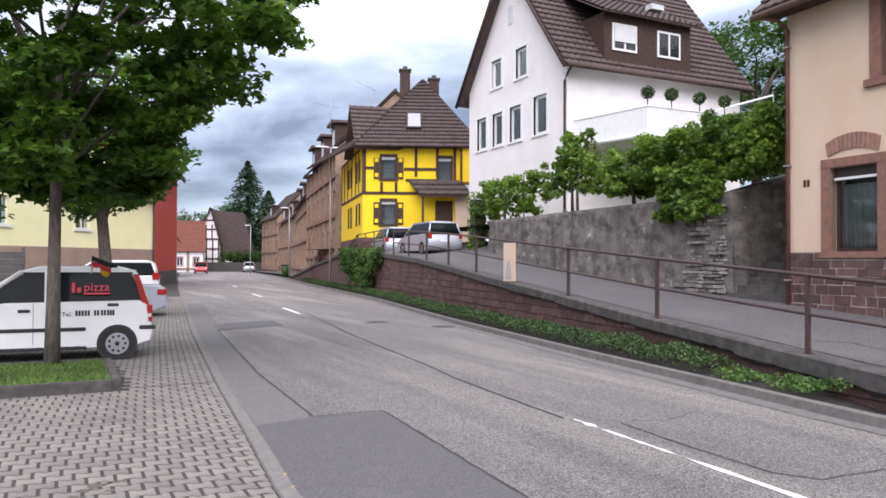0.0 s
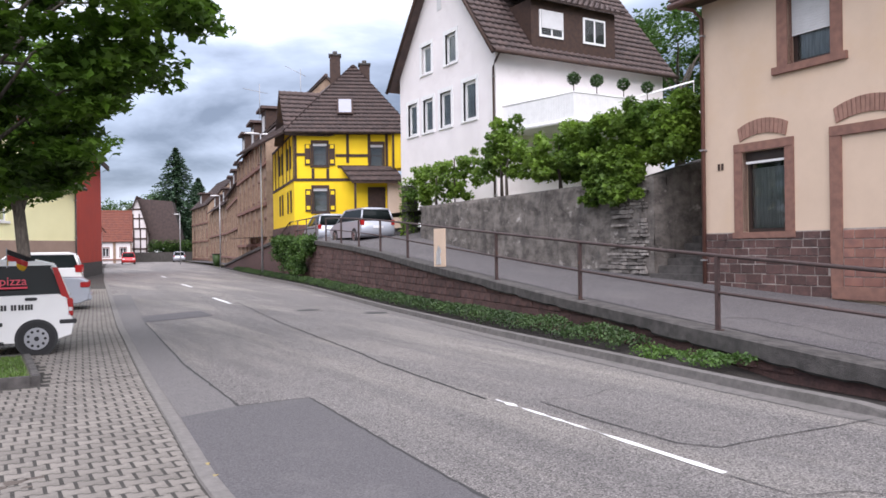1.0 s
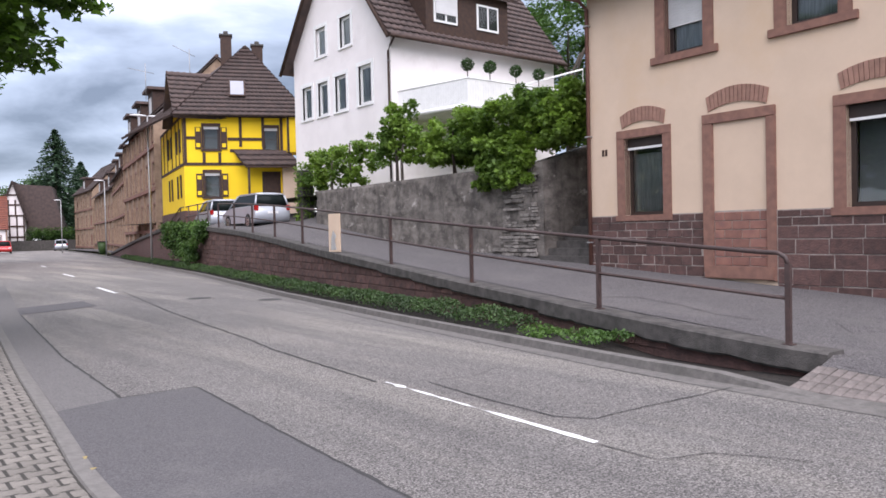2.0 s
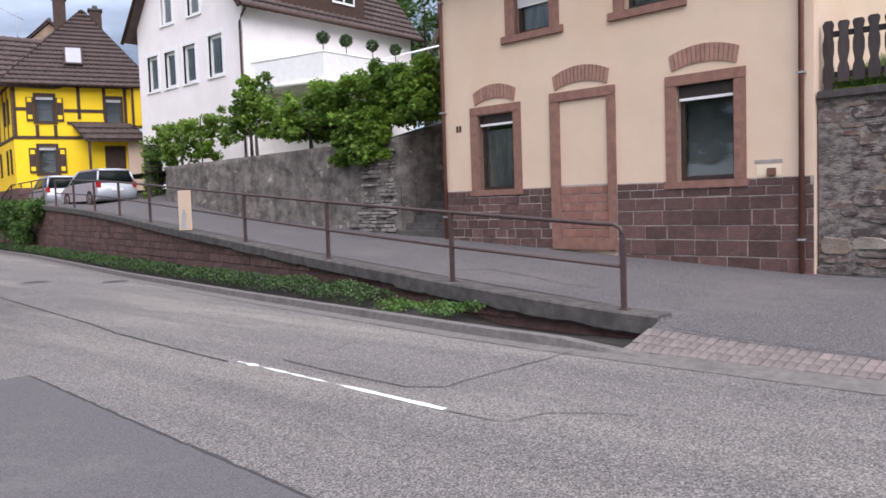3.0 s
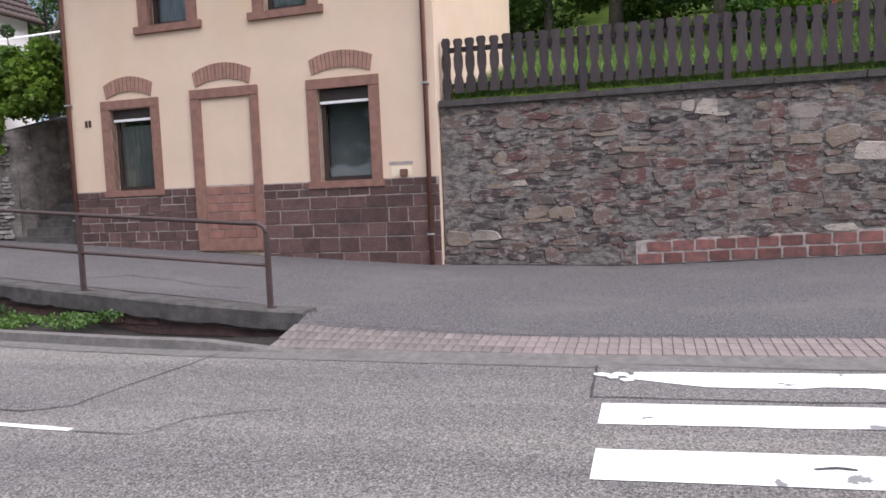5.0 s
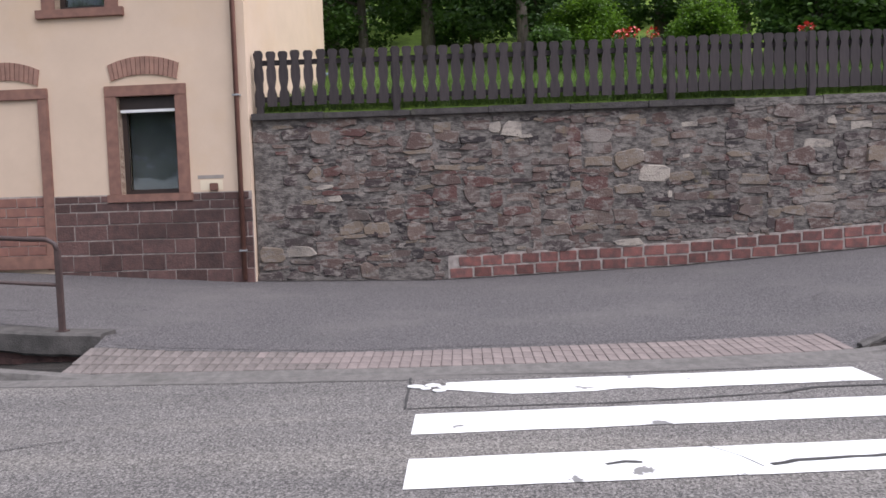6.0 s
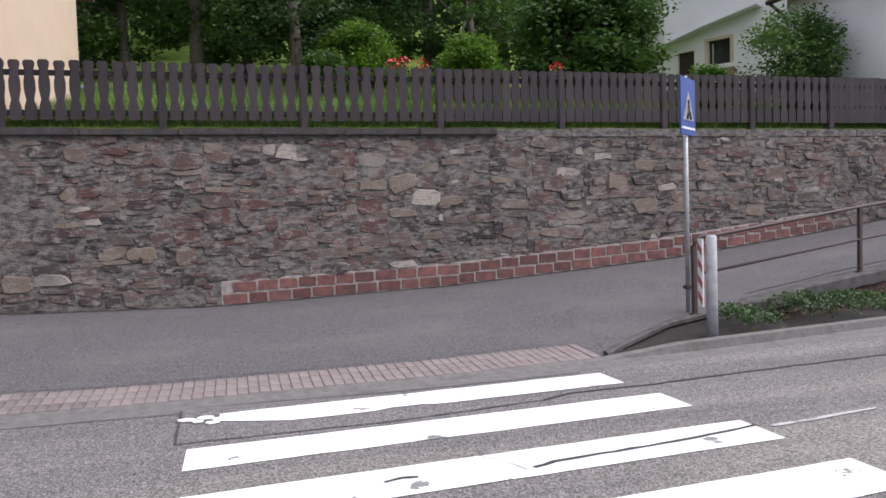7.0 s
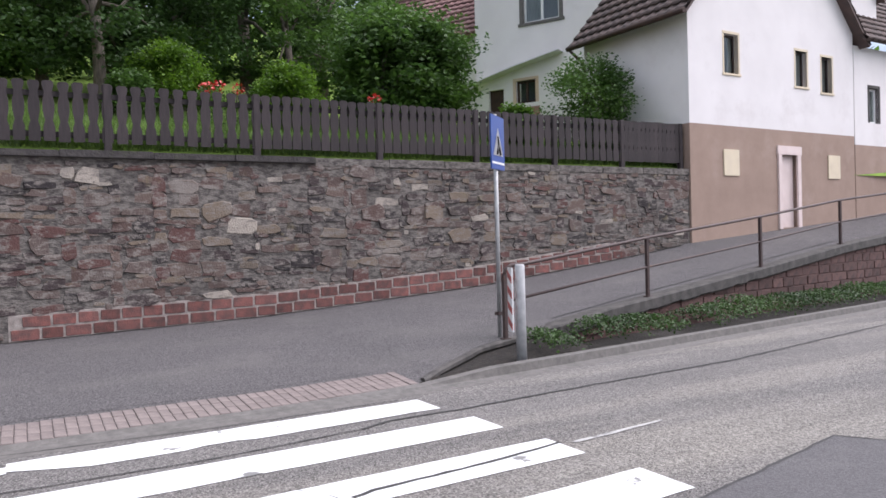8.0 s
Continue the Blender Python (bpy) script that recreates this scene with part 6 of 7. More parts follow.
for y0, y1, z0, z1, n, sd in ((22.6, 27.9, 3.5, 4.95, 130, 202), (17.8, 22.2, 3.9, 5.1, 84, 203), (19.7, 20.9, 4.6, 5.9, 34, 204)):
    sp2 = [(wall_at(y) + rnd.uniform(0.0, 0.8), y, rnd.uniform(z0, z1), rnd.uniform(0.1, 0.3)) for y in [rnd.uniform(y0, y1) for _ in range(n)]]
    vn = vine("loose green vine trained along wires above the wall", sp2, sd, 58)
    ym = (y0 + y1) / 2
    part("stem", tube([(wall_at(ym) + 0.3, ym, 3.2), (wall_at(ym) + 0.35, ym + 0.1, 4.0), (wall_at(ym) + 0.3, ym - 0.1, 4.7)], [0.055, 0.045, 0.02], 6), M["bark"], vn)
for y in (17.0, 20.3, 23.6):
    ps = thing("vine_post", pose(wall_at(y) + 0.25, y, 3.2), "thin rusty steel post carrying vine wires", "post", "vine posts")
    part("post", tube([(0, 0, 0), (0, 0, 1.75)], 0.025, 6), M["rail"], ps)
    part("cap", box(-0.03, -0.03, 1.75, 0.03, 0.03, 1.78), M["rail"], ps)
# clipped box balls on the balcony
for x, y in ((18.40, 20.72), (19.4, 20.6), (20.75, 20.6), (22.0, 20.6)):
    tb = thing("topiary", pose(x, y, 7.3), "small clipped round box tree on the balcony rail", "potted plant", "topiary balls")
    part("stem", tube([(0, 0, -0.05), (0, 0, 0.28)], 0.02, 5), M["bark"], tb)
    leaves("ball", clump_points([(0, 0, 0.42)], [0.25], 600, int(x * 7), 0.6, 0.95), 0.085, M["leaf_dark"], tb, int(x * 7))
# ivy column by the yellow house
pl = thing("ivy", Matrix(), "ivy-covered gate pillar beside the yellow house", "ivy")
part("pillar", box(15.3, 27.7, 1.9, 15.8, 28.2, 4.3), M["old_concrete"], pl)
leaves("foliage", clump_points([(15.5, 27.9, z) for z in (2.4, 2.9, 3.4, 3.9, 4.3)], [0.5] * 5, 240, 7), 0.12, M["leaf_vine"], pl, 7)

# ---- grass on the bed and lawn ----
rng = np.random.default_rng(12)


def grass(points, h, label, seed):
    r2 = np.random.default_rng(seed)
    n = len(points)
    a = r2.random(n) * 2 * math.pi
    hh = h * (0.5 + r2.random(n))
    dx, dy = np.cos(a), np.sin(a)
    w = 0.006 + 0.004 * r2.random(n)
    lean = r2.normal(0, 0.4, (n, 2)) * hh[:, None]
    p = np.asarray(points)
    v = np.empty((n, 3, 3))
    v[:, 0] = p + np.stack([dx * w, dy * w, 0 * w], 1)
    v[:, 1] = p - np.stack([dx * w, dy * w, 0 * w], 1)
    v[:, 2] = p + np.stack([lean[:, 0], lean[:, 1], hh], 1)
    me = bpy.data.meshes.new("grass")
    me.from_pydata(v.reshape(-1, 3).tolist(), [], [(3 * i, 3 * i + 1, 3 * i + 2) for i in range(n)])
    me.materials.append(M["blade"])
    return tagged(new("grass", me), label, "grass", kind="stuff")


n = 17000
grass(np.stack([rng.uniform(-4.4, 0.52, n), rng.uniform(10.75, 12.95, n), np.full(n, 0.11)], 1), 0.036, "short patchy grass round the maple tree", 21)
n = 70000
gx = 13.66 + 8.0 * rng.random(n) ** 1.7
grass(np.stack([gx, rng.uniform(-15, 2.9, n), np.array([garden_z(q) for q in gx])], 1), 0.2, "bright green lawn grass behind the fence", 22)

# wooded slope beyond the garden
rng = np.random.default_rng(44)
cs, rs = [], []
for i in range(420):
    x, y = rng.uniform(31, 66), rng.uniform(-60, 12)
    hh = rng.uniform(0.5, 5.5)
    cs.append((x, y, garden_z(x) + hh))
    rs.append(rng.uniform(1.2, 2.3))
v, f = leaf_cloud(clump_points(cs, rs, 130, 45, 0.3, 0.8), 0.5, seed=46, droop=0.7)
me = bpy.data.meshes.new("woods")
me.from_pydata(v.tolist(), [], f)
me.materials.append(M["leaf_mid"])
tagged(new("woods", me), "dense green woods on the slope behind the gardens", "woods", kind="stuff")


# ---- parking side: planter, cars, houses ----
pb = thing("planter_bed", Matrix(), "grass bed with a low concrete edging", "planter", kind="structure")
part("soil", box(-9.0, 10.72, -0.05, 0.56, 13.0, 0.11), M["grass_soil"], pb)
part("edging", box(-9.0, 10.62, -0.05, 0.55, 10.72, 0.13, 0.012), M["old_concrete"], pb)
part("edging", box(0.55, 10.62, -0.05, 0.66, 13.12, 0.13, 0.012), M["old_concrete"], pb)
part("edging", box(-9.0, 13.0, -0.05, 0.55, 13.1, 0.13, 0.012), M["old_concrete"], pb)


def loft(sections, bm=None):
    """A closed skin over rings of points with the same count."""
    bm = bm or bmesh.new()
    rings = [[bm.verts.new(p) for p in s] for s in sections]
    n = len(rings[0])
    for a, b in zip(rings, rings[1:]):
        for i in range(n):
            bm.faces.new((a[i], a[(i + 1) % n], b[(i + 1) % n], b[i])).smooth = True
    bm.faces.new(rings[0][::-1])
    bm.faces.new(rings[-1])
    bmesh.ops.recalc_face_normals(bm, faces=bm.faces)
    return bm


def wheel(parent, x, y, r, side):
    """side -1: the outer face looks to -y."""
    w = part("wheel", tube([(x, y, r), (x, y + 0.19, r)], r, 26), M["rubber"], parent)
    f = y - 0.004 if side < 0 else y + 0.19 + 0.004
    part("rim", tube([(x, f, r), (x, f + 0.012 if side > 0 else f - 0.012, r)], r * 0.66, 24), M["chrome"], w)
    g = f - 0.014 if side < 0 else f + 0.014
    for k in range(9):
        a = 2 * math.pi * k / 9
        c = Vector((x + r * 0.46 * math.cos(a), g, r + r * 0.46 * math.sin(a)))
        part("rim_hole", tube([c, c + Vector((0, -0.004 if side < 0 else 0.004, 0))], r * 0.085, 8), M["rubber"], w)
    part("hub", tube([(x, g, r), (x, g - 0.01 if side < 0 else g + 0.01, r)], r * 0.14, 10), M["plastic"], w)


def car(name, m, label, side_profile, glass_profile, width, paint, wheels, wheel_r, cabin_in=0.16, group="parked cars"):
    """A car along x (front at low x). side_profile: lower body outline; glass_profile: cabin outline; both in x and z."""
    c = thing(name, m, label, "car", group)
    w = width / 2
    body = bmesh.new()
    n = len(side_profile)
    secs = []
    for f, inset in ((-1.0, 0.06), (-0.94, 0.012), (-0.6, 0.0), (0.6, 0.0), (0.94, 0.012), (1.0, 0.06)):
        cx = sum(p[0] for p in side_profile) / n
        cz = sum(p[1] for p in side_profile) / n
        secs.append([(px + (cx - px) * inset * 0.35, f * w, pz + (cz - pz) * inset) for px, pz in side_profile])
    loft(secs, body)
    part("body", body, paint, c)
    # cabin: glass band with a painted roof and pillars
    gp = glass_profile
    zb, zt = min(p[1] for p in gp), max(p[1] for p in gp)

    def half(z, extra=0.0):
        return w - 0.05 - cabin_in * (z - zb) / (zt - zb) + extra

    cab = loft([[(px, -half(pz), pz) for px, pz in gp], [(px, half(pz), pz) for px, pz in gp]])
    part("cabin", cab, M["car_glass_dark"], c, "dark tinted windows")
    top = [p for p in gp if p[1] > zt - 0.12]
    xa, xb = min(p[0] for p in top), max(p[0] for p in top)
    roof = loft([[(xa - 0.02, s * 0 + y, zt - 0.035), (xa + 0.25, y, zt + z), (xb - 0.25, y, zt + z), (xb + 0.03, y, zt - 0.03), (xb, y, zt - 0.09), (xa, y, zt - 0.09)] for y, z, s in ((-half(zt) - 0.015, 0.015, 0), (-half(zt) * 0.5, 0.045, 0), (half(zt) * 0.5, 0.045, 0), (half(zt) + 0.015, 0.015, 0))])
    part("roof", roof, paint, c)
    for s in (-1, 1):
        for (x0, z0), (x1, z1) in zip(gp, gp[1:] + gp[:1]):
            if abs(z1 - z0) > 0.25:
                part("pillar", tube([(x0, s * half(z0, 0.006), z0), (x1, s * half(z1, 0.006), z1)], 0.045, 6), paint, c)
    for x in wheels:
        for y, s in ((-w + 0.01, -1), (w - 0.20, 1)):
            arch_b = tube([(x, y - 0.012 if s < 0 else y + 0.202, wheel_r), (x, y + 0.18 if s < 0 else y, wheel_r)], wheel_r * 1.16, 26)
            part("wheel_arch", arch_b, M["plastic"], c)
            wheel(c, x, y - 0.02 if s < 0 else y + 0.02, wheel_r, s)
    return c


M["car_glass_dark"] = gloss("tinted_car_glass", (0.012, 0.016, 0.016), 0.05, coat=0.0)
M["car_glass_dark"].node_tree.nodes["Principled BSDF"].inputs["Specular IOR Level"].default_value = 0.05
M["car_glass_dark"].node_tree.nodes["Principled BSDF"].inputs["Roughness"].default_value = 0.08

# small white delivery car, rear towards the street
hatch_side = [(0.02, 0.30), (0.0, 0.55), (0.06, 0.72), (0.85, 0.92), (1.3, 0.98), (3.30, 1.0), (3.42, 0.95), (3.50, 0.62), (3.54, 0.50), (3.50, 0.30), (3.2, 0.20), (0.3, 0.20)]
hatch_glass = [(0.72, 0.90), (1.52, 1.48), (1.75, 1.53), (3.05, 1.53), (3.22, 1.46), (3.44, 0.96)]
mm = pose(1.41, 14.65, 0.0, 0, 0, -3) @ pose(-3.54, 0, 0)
hatch = car("car", mm, "small white delivery hatchback with red window lettering, parked", hatch_side, hatch_glass, 1.58, M["car_white"], (0.66, 2.96), 0.275)
W2 = 0.79
part("rear_lamp", profile_prism([(3.35, 0.92), (3.46, 0.92), (3.285, 1.44), (3.20, 1.44)], -W2 + 0.02, -W2 + 0.14), M["lamp_red"], hatch, "tall red rear lamp")
part("rear_lamp", box(3.42, -W2 + 0.0, 0.62, 3.51, -W2 + 0.12, 0.92, 0.015), M["lamp_red"], hatch, "tall red rear lamp")
part("lamp_lens", box(3.43, -W2 - 0.004, 0.70, 3.50, -W2 + 0.1, 0.78, 0.01), M["lamp_clear"], hatch)
part("bumper_strip", box(3.30, -W2 - 0.012, 0.50, 3.56, -W2 + 0.2, 0.57, 0.01), M["plastic"], hatch, "black bumper strip")
part("door_strip", box(0.9, -W2 - 0.014, 0.50, 2.48, -W2 + 0.01, 0.56, 0.006), M["plastic"], hatch, "black side moulding")
part("door_handle", box(2.80, -W2 - 0.02, 0.90, 2.98, -W2 + 0.01, 0.95, 0.01), M["plastic"], hatch, "black door handle")
part("door_handle", box(1.48, -W2 - 0.02, 0.82, 1.66, -W2 + 0.01, 0.87, 0.01), M["plastic"], hatch, "black door handle")
part("sill", box(0.95, -W2 + 0.0, 0.19, 2.5, W2, 0.26, 0.01), M["plastic"], hatch)
part("b_pillar", box(1.86, -W2 + 0.035, 0.98, 1.98, -W2 + 0.16, 1.50, 0.01), M["car_white"], hatch)
part("side_mirror", box(0.98, -W2 - 0.13, 0.98, 1.14, -W2 + 0.02, 1.12, 0.03), M["plastic"], hatch, "black side mirror")
for x in (1.70, 1.92):
    part("door_gap", box(x, -W2 - 0.003, 0.3, x + 0.008, -W2 + 0.004, 0.96), M["plastic"], hatch)


def lettering(text, size, m, material, parent, name="lettering", label="", thick=0.003):
    cu = bpy.data.curves.new(name, "FONT")
    cu.body, cu.size, cu.extrude, cu.resolution_u = text, size, thick, 2
    tmp = bpy.data.objects.new(name, cu)
    scene.collection.objects.link(tmp)
    dg = bpy.context.evaluated_depsgraph_get()
    me = bpy.data.meshes.new_from_object(tmp.evaluated_get(dg))
    bpy.data.objects.remove(tmp)
    me.materials.clear()
    me.materials.append(material)
    ob = new(name, me)
    ob.parent = parent
    ob.matrix_basis = m
    if label:
        tagged(ob, label)
    return ob


M["sign_pink"] = gloss("red_film", (0.65, 0.06, 0.09), 0.4, coat=0.1)
part("sticker", box(2.44, -W2 - 0.004 + 0.045, 1.10, 2.84, -W2 + 0.06, 1.13), M["sign_pink"], hatch)
lettering("pizza", 0.20, pose(2.44, -W2 + 0.035, 1.16, 86, 0, 0), M["sign_pink"], hatch, label="red word on the rear window")
for x, w in ((2.26, 0.05), (2.34, 0.06)):
    part("script_bar", box(x, -W2 + 0.03, 1.13, x + w, -W2 + 0.045, 1.30 if w < 0.06 else 1.22, 0.004), M["sign_pink"], hatch)
lettering("Tel.", 0.105, pose(2.115, -W2 - 0.004, 0.745, 90, 0, 0), M["plastic"], hatch, label="black lettering on the door")
for i in range(5):
    part("number_bar", box(2.32 + 0.046 * i, -W2 - 0.006, 0.75, 2.353 + 0.046 * i, -W2 + 0.002, 0.84), M["plastic"], hatch)
for i, x in enumerate((2.60, 2.645, 2.705, 2.75, 2.80, 2.84, 2.88)):
    if x < 2.95:
        part("number_bar", box(x, -W2 - 0.006, 0.75, x + 0.033, -W2 + 0.002, 0.84), M["plastic"], hatch)
# pennant on the roof
fl = part("flag", box(2.32, -0.602, 1.5, 2.335, -0.59, 1.9), M["steel"], hatch, "small black, red and gold striped pennant")
for k, (zt, mat) in enumerate(((1.88, "plastic"), (1.79, "sign_red"), (1.70, "flag_gold"))):
    bm = bmesh.new()
    rows = [[(2.335 + 0.4 * i / 8, -0.6 + 0.02 * math.sin(i * 1.1), zt - 0.17 * i / 8 - dz) for i in range(9)] for dz in (0.0, 0.088)]
    va, vb = [[bm.verts.new(q) for q in r] for r in rows]
    for i in range(8):
        bm.faces.new((va[i], va[i + 1], vb[i + 1], vb[i]))
    bmesh.ops.solidify(bm, geom=bm.faces[:], thickness=0.004)
    part("cloth", bm, M[mat], fl)

fl.matrix_basis = pose(0.22, 0, -0.13)

# silver roadster and white estate behind it
rd_side = [(0.0, 0.32), (0.02, 0.6), (0.5, 0.78), (1.5, 0.90), (3.2, 0.95), (3.9, 0.93), (4.10, 0.80), (4.13, 0.52), (4.08, 0.28), (3.8, 0.18), (0.3, 0.18)]
rd_glass = [(1.25, 0.86), (1.85, 1.26), (2.1, 1.30), (2.75, 1.30), (3.3, 0.92)]
mm = pose(2.86, 25.1, 0.0, 0, 0, -7) @ pose(-4.13, 0, 0)
rd = car("car", mm, "silver grey roadster parked with its rear to the street", rd_side, rd_glass, 1.78, M["car_silver"], (0.75, 3.2), 0.32)
for s in (-1, 1):
    part("rear_lamp", box(3.86, s * 0.87 - 0.05, 0.66, 4.1, s * 0.87 + 0.05, 0.82, 0.02) if s < 0 else box(3.95, 0.45, 0.66, 4.12, 0.86, 0.82, 0.02), M["lamp_red"], rd)
part("rear_lamp", box(4.0, -0.86, 0.66, 4.125, -0.45, 0.82, 0.02), M["lamp_red"], rd)
part("bumper", box(3.95, -0.86, 0.28, 4.17, 0.86, 0.48, 0.03), M["car_silver"], rd)
es_side = [(0.0, 0.35), (0.0, 0.7), (0.7, 0.95), (1.3, 1.02), (4.0, 1.05), (4.25, 1.0), (4.32, 0.6), (4.28, 0.35), (4.0, 0.22), (0.3, 0.22)]
es_glass = [(0.95, 0.98), (1.75, 1.55), (2.1, 1.62), (3.85, 1.60), (4.05, 1.52), (4.22, 1.02)]
mm = pose(3.55, 33.6, 0.05, 0, 0, -8) @ pose(-4.32, 0, 0)
es = car("car", mm, "white estate car parked by the pale yellow house", es_side, es_glass, 1.8, M["car_white"], (0.8, 3.4), 0.33)
for s in (-1, 1):
    part("rear_lamp", box(4.05, s * 0.84 - 0.08, 0.85, 4.3, s * 0.84 + 0.08, 1.15, 0.02), M["lamp_red"], es)
# cars by the yellow house and down the street
for (x, y, z, a, paint, lab) in ((14.2, 28.3, 1.95, 87, "car_silver", "silver estate car parked on the raised yard"), (14.65, 34.0, 1.95, 80, "car_silver", "silver small car parked on the raised yard"), (17.6, 114, 0.02, 262, "car_red", "red car with bright lamps on the far road"), (26.3, 122, 0.02, 80, "car_silver", "pale parked car by the far kerb")):
    cc = car("car", pose(x, y, z, 0, 0, a + 180) @ Matrix.Scale(0.88 if y < 40 else 1.0, 4) @ pose(-4.25, 0, 0), lab, es_side, es_glass, 1.74, M[paint], (0.8, 3.4), 0.32)
    for s in (-1, 1):
        part("rear_lamp", box(4.12, s * 0.78 - 0.09, 0.8, 4.31, s * 0.78 + 0.09, 1.05, 0.02), M["lamp_red"], cc)
        part("head_lamp", box(-0.01, s * 0.66 - 0.14, 0.62, 0.2, s * 0.66 + 0.14, 0.8, 0.02), M["lamp_clear"], cc)
    part("plate_bar", box(4.3, -0.26, 0.66, 4.335, 0.26, 0.77), M["sign_white"], cc)

# pale yellow house with a brown base
pale = thing("house", along((-10.5, 30.2), (4.55, 46.8)), "pale yellow plastered house with a terracotta base", "house")
LP = 22.4
part("wall", holed_wall(LP, 2.35, 7.4, 0.35, [(16.3, 17.3, 3.3, 4.6), (11.0, 12.2, 3.3, 4.6)]), M["pale_yellow"], pale)
part("plinth_wall", box(-0.0, -0.03, -0.1, LP, 0.32, 2.35), M["brown_plinth"], pale)
for a, b in ((16.3, 17.3), (11.0, 12.2)):
    add_window(pale, a, b, 3.3, 4.6, M["white_paint"], 0.1, bars=(2, 1), fw=0.07, sill=(0.15, 0.12, M["white_paint"], 0.08))
part("side_wall", box(LP - 0.35, 0.35, -0.1, LP, 8, 5.0), M["pale_yellow"], pale)
tiled(pale, (-0.3, -0.5, 7.35), (LP + 0.4, -0.5, 5.2), (LP + 0.4, 4.5, 8.4), (-0.3, 4.5, 9.6), M["roof"], "roof_slope")
downpipe(pale, LP - 0.1, -0.1, 0, 5.0, M["old_concrete"])
# red house end wall
red = thing("house", along((5.0, 52.0), (8.2, 65.6)), "red plastered house with a dark eave", "house")
part("wall", holed_wall(14.0, 1.0, 8.6, 0.35, []), M["red_wall"], red)
part("plinth_wall", box(0, -0.03, -0.1, 14.0, 0.3, 1.0), M["old_concrete"], red)
part("end_wall", box(-0.002, -0.02, -0.1, 0.35, 7, 8.6), M["red_wall"], red)
part("gable", profile_prism([(-0.02, 8.6), (7, 8.6), (7, 11.6)], -0.002, 0.35), M["red_wall"], red).matrix_basis = Matrix(((0, 1, 0, 0), (1, 0, 0, 0), (0, 0, 1, 0), (0, 0, 0, 1)))
tiled(red, (-0.4, -0.6, 8.5), (14.4, -0.6, 8.5), (14.4, 7, 11.9), (-0.4, 7, 11.9), M["roof"], "roof_slope")
part("eave_board", box(-0.4, -0.62, 8.2, 14.4, -0.5, 8.5), M["timber"], red)
# white half-timbered gable and red roofs at the street's end
ht = thing("house", along((20.3, 134.2), (23.6, 133.2)) @ Matrix.Scale(1.29, 4), "small white half-timbered gable house with a dark roof", "house")
part("wall", profile_prism([(0, 0), (2.7, 0), (2.7, 4.0), (1.5, 8.2), (0, 4.0)], 0, 6), M["white_wall"], ht)
for z in (1.6, 2.9, 4.2, 5.5, 6.7):
    part("timber_beam", box(0.0 if z < 4.5 else 0.45, -0.06, z, 2.7 if z < 4.5 else 2.2, 0, z + 0.2), M["timber"], ht)
for x in (0.1, 0.95, 1.75, 2.5):
    part("timber_beam", box(x, -0.055, 0.2, x + 0.17, 0, 4.2), M["timber"], ht)
for x in (0.9, 1.65):
    part("timber_beam", box(x, -0.055, 4.2, x + 0.17, 0, 6.2), M["timber"], ht)
tiled(ht, (2.9, -0.4, 3.6), (2.9, 7, 3.6), (1.5, 7, 8.5), (1.5, -0.4, 8.5), M["roof"], "roof_slope")
tiled(ht, (-0.25, 7, 3.6), (-0.25, -0.4, 3.6), (1.5, -0.4, 8.5), (1.5, 7, 8.5), M["roof"], "roof_slope")
part("roof_wing", profile_prism([(2.7, 2.4), (6.8, 2.4), (6.8, 3.0), (5.6, 7.9), (1.6, 8.2)], 1.0, 7), M["roof"], ht)
rr2 = thing("house", along((10.4, 86.0), (12.9, 103.0)), "low white street house with a red tiled roof", "house")
part("wall", holed_wall(17.5, -0.1, 4.2, 0.3, [(2, 3, 1, 2.4), (6, 7, 1, 2.4), (10, 11, 1, 2.4), (14, 15, 1, 2.4)]), M["white_wall"], rr2)
for x in (2, 6, 10, 14):
    add_window(rr2, x, x + 1, 1, 2.4, M["timber"], 0.1, bars=(2, 1))
part("timber_beam", box(0, -0.03, 2.6, 17.5, 0, 2.8), M["timber"], rr2)
tiled_gable(rr2, -0.3, 17.8, -0.5, 7.0, 4.1, 8.4, M["roof_red"], "x")
row_house((12.6, 126.6), (19.9, 125.4), 0.0, 3.4, 8.2, 8, M["white_wall"], "white street house with a red tiled roof at the bend", 1, 3, 1.0, 0, M["roof_red"])
# hedge, bins and low walls at the far end
hb = thing("hedge_block", Matrix(), "clipped green hedge behind a low wall at the street's end", "hedge")
part("wall", box(20.0, 131.6, 0, 31.0, 132.0, 1.6), M["old_concrete"], hb)
leaves("foliage", clump_points([(24.2 + 0.6 * i, 133.0, 2.4 + 0.6 * (i % 2)) for i in range(11)], [1.15] * 11, 150, 4), 0.3, M["leaf_mid"], hb, 4)
bn = thing("wheelie_bin", pose(20.4, 77.5, 0.12), "dark green wheeled rubbish bin by the street", "bin")
part("body", loft([[(-0.27, -0.3, 0.05), (0.27, -0.3, 0.05), (0.27, 0.3, 0.05), (-0.27, 0.3, 0.05)], [(-0.36, -0.4, 1.2), (0.36, -0.4, 1.2), (0.36, 0.4, 1.2), (-0.36, 0.4, 1.2)]]), M["leaf_dark"], bn)
part("lid", box(-0.4, -0.44, 1.2, 0.4, 0.44, 1.28, 0.02), M["plastic"], bn)
part("wheel", tube([(-0.3, 0.38, 0.1), (0.3, 0.38, 0.1)], 0.1, 10), M["rubber"], bn)
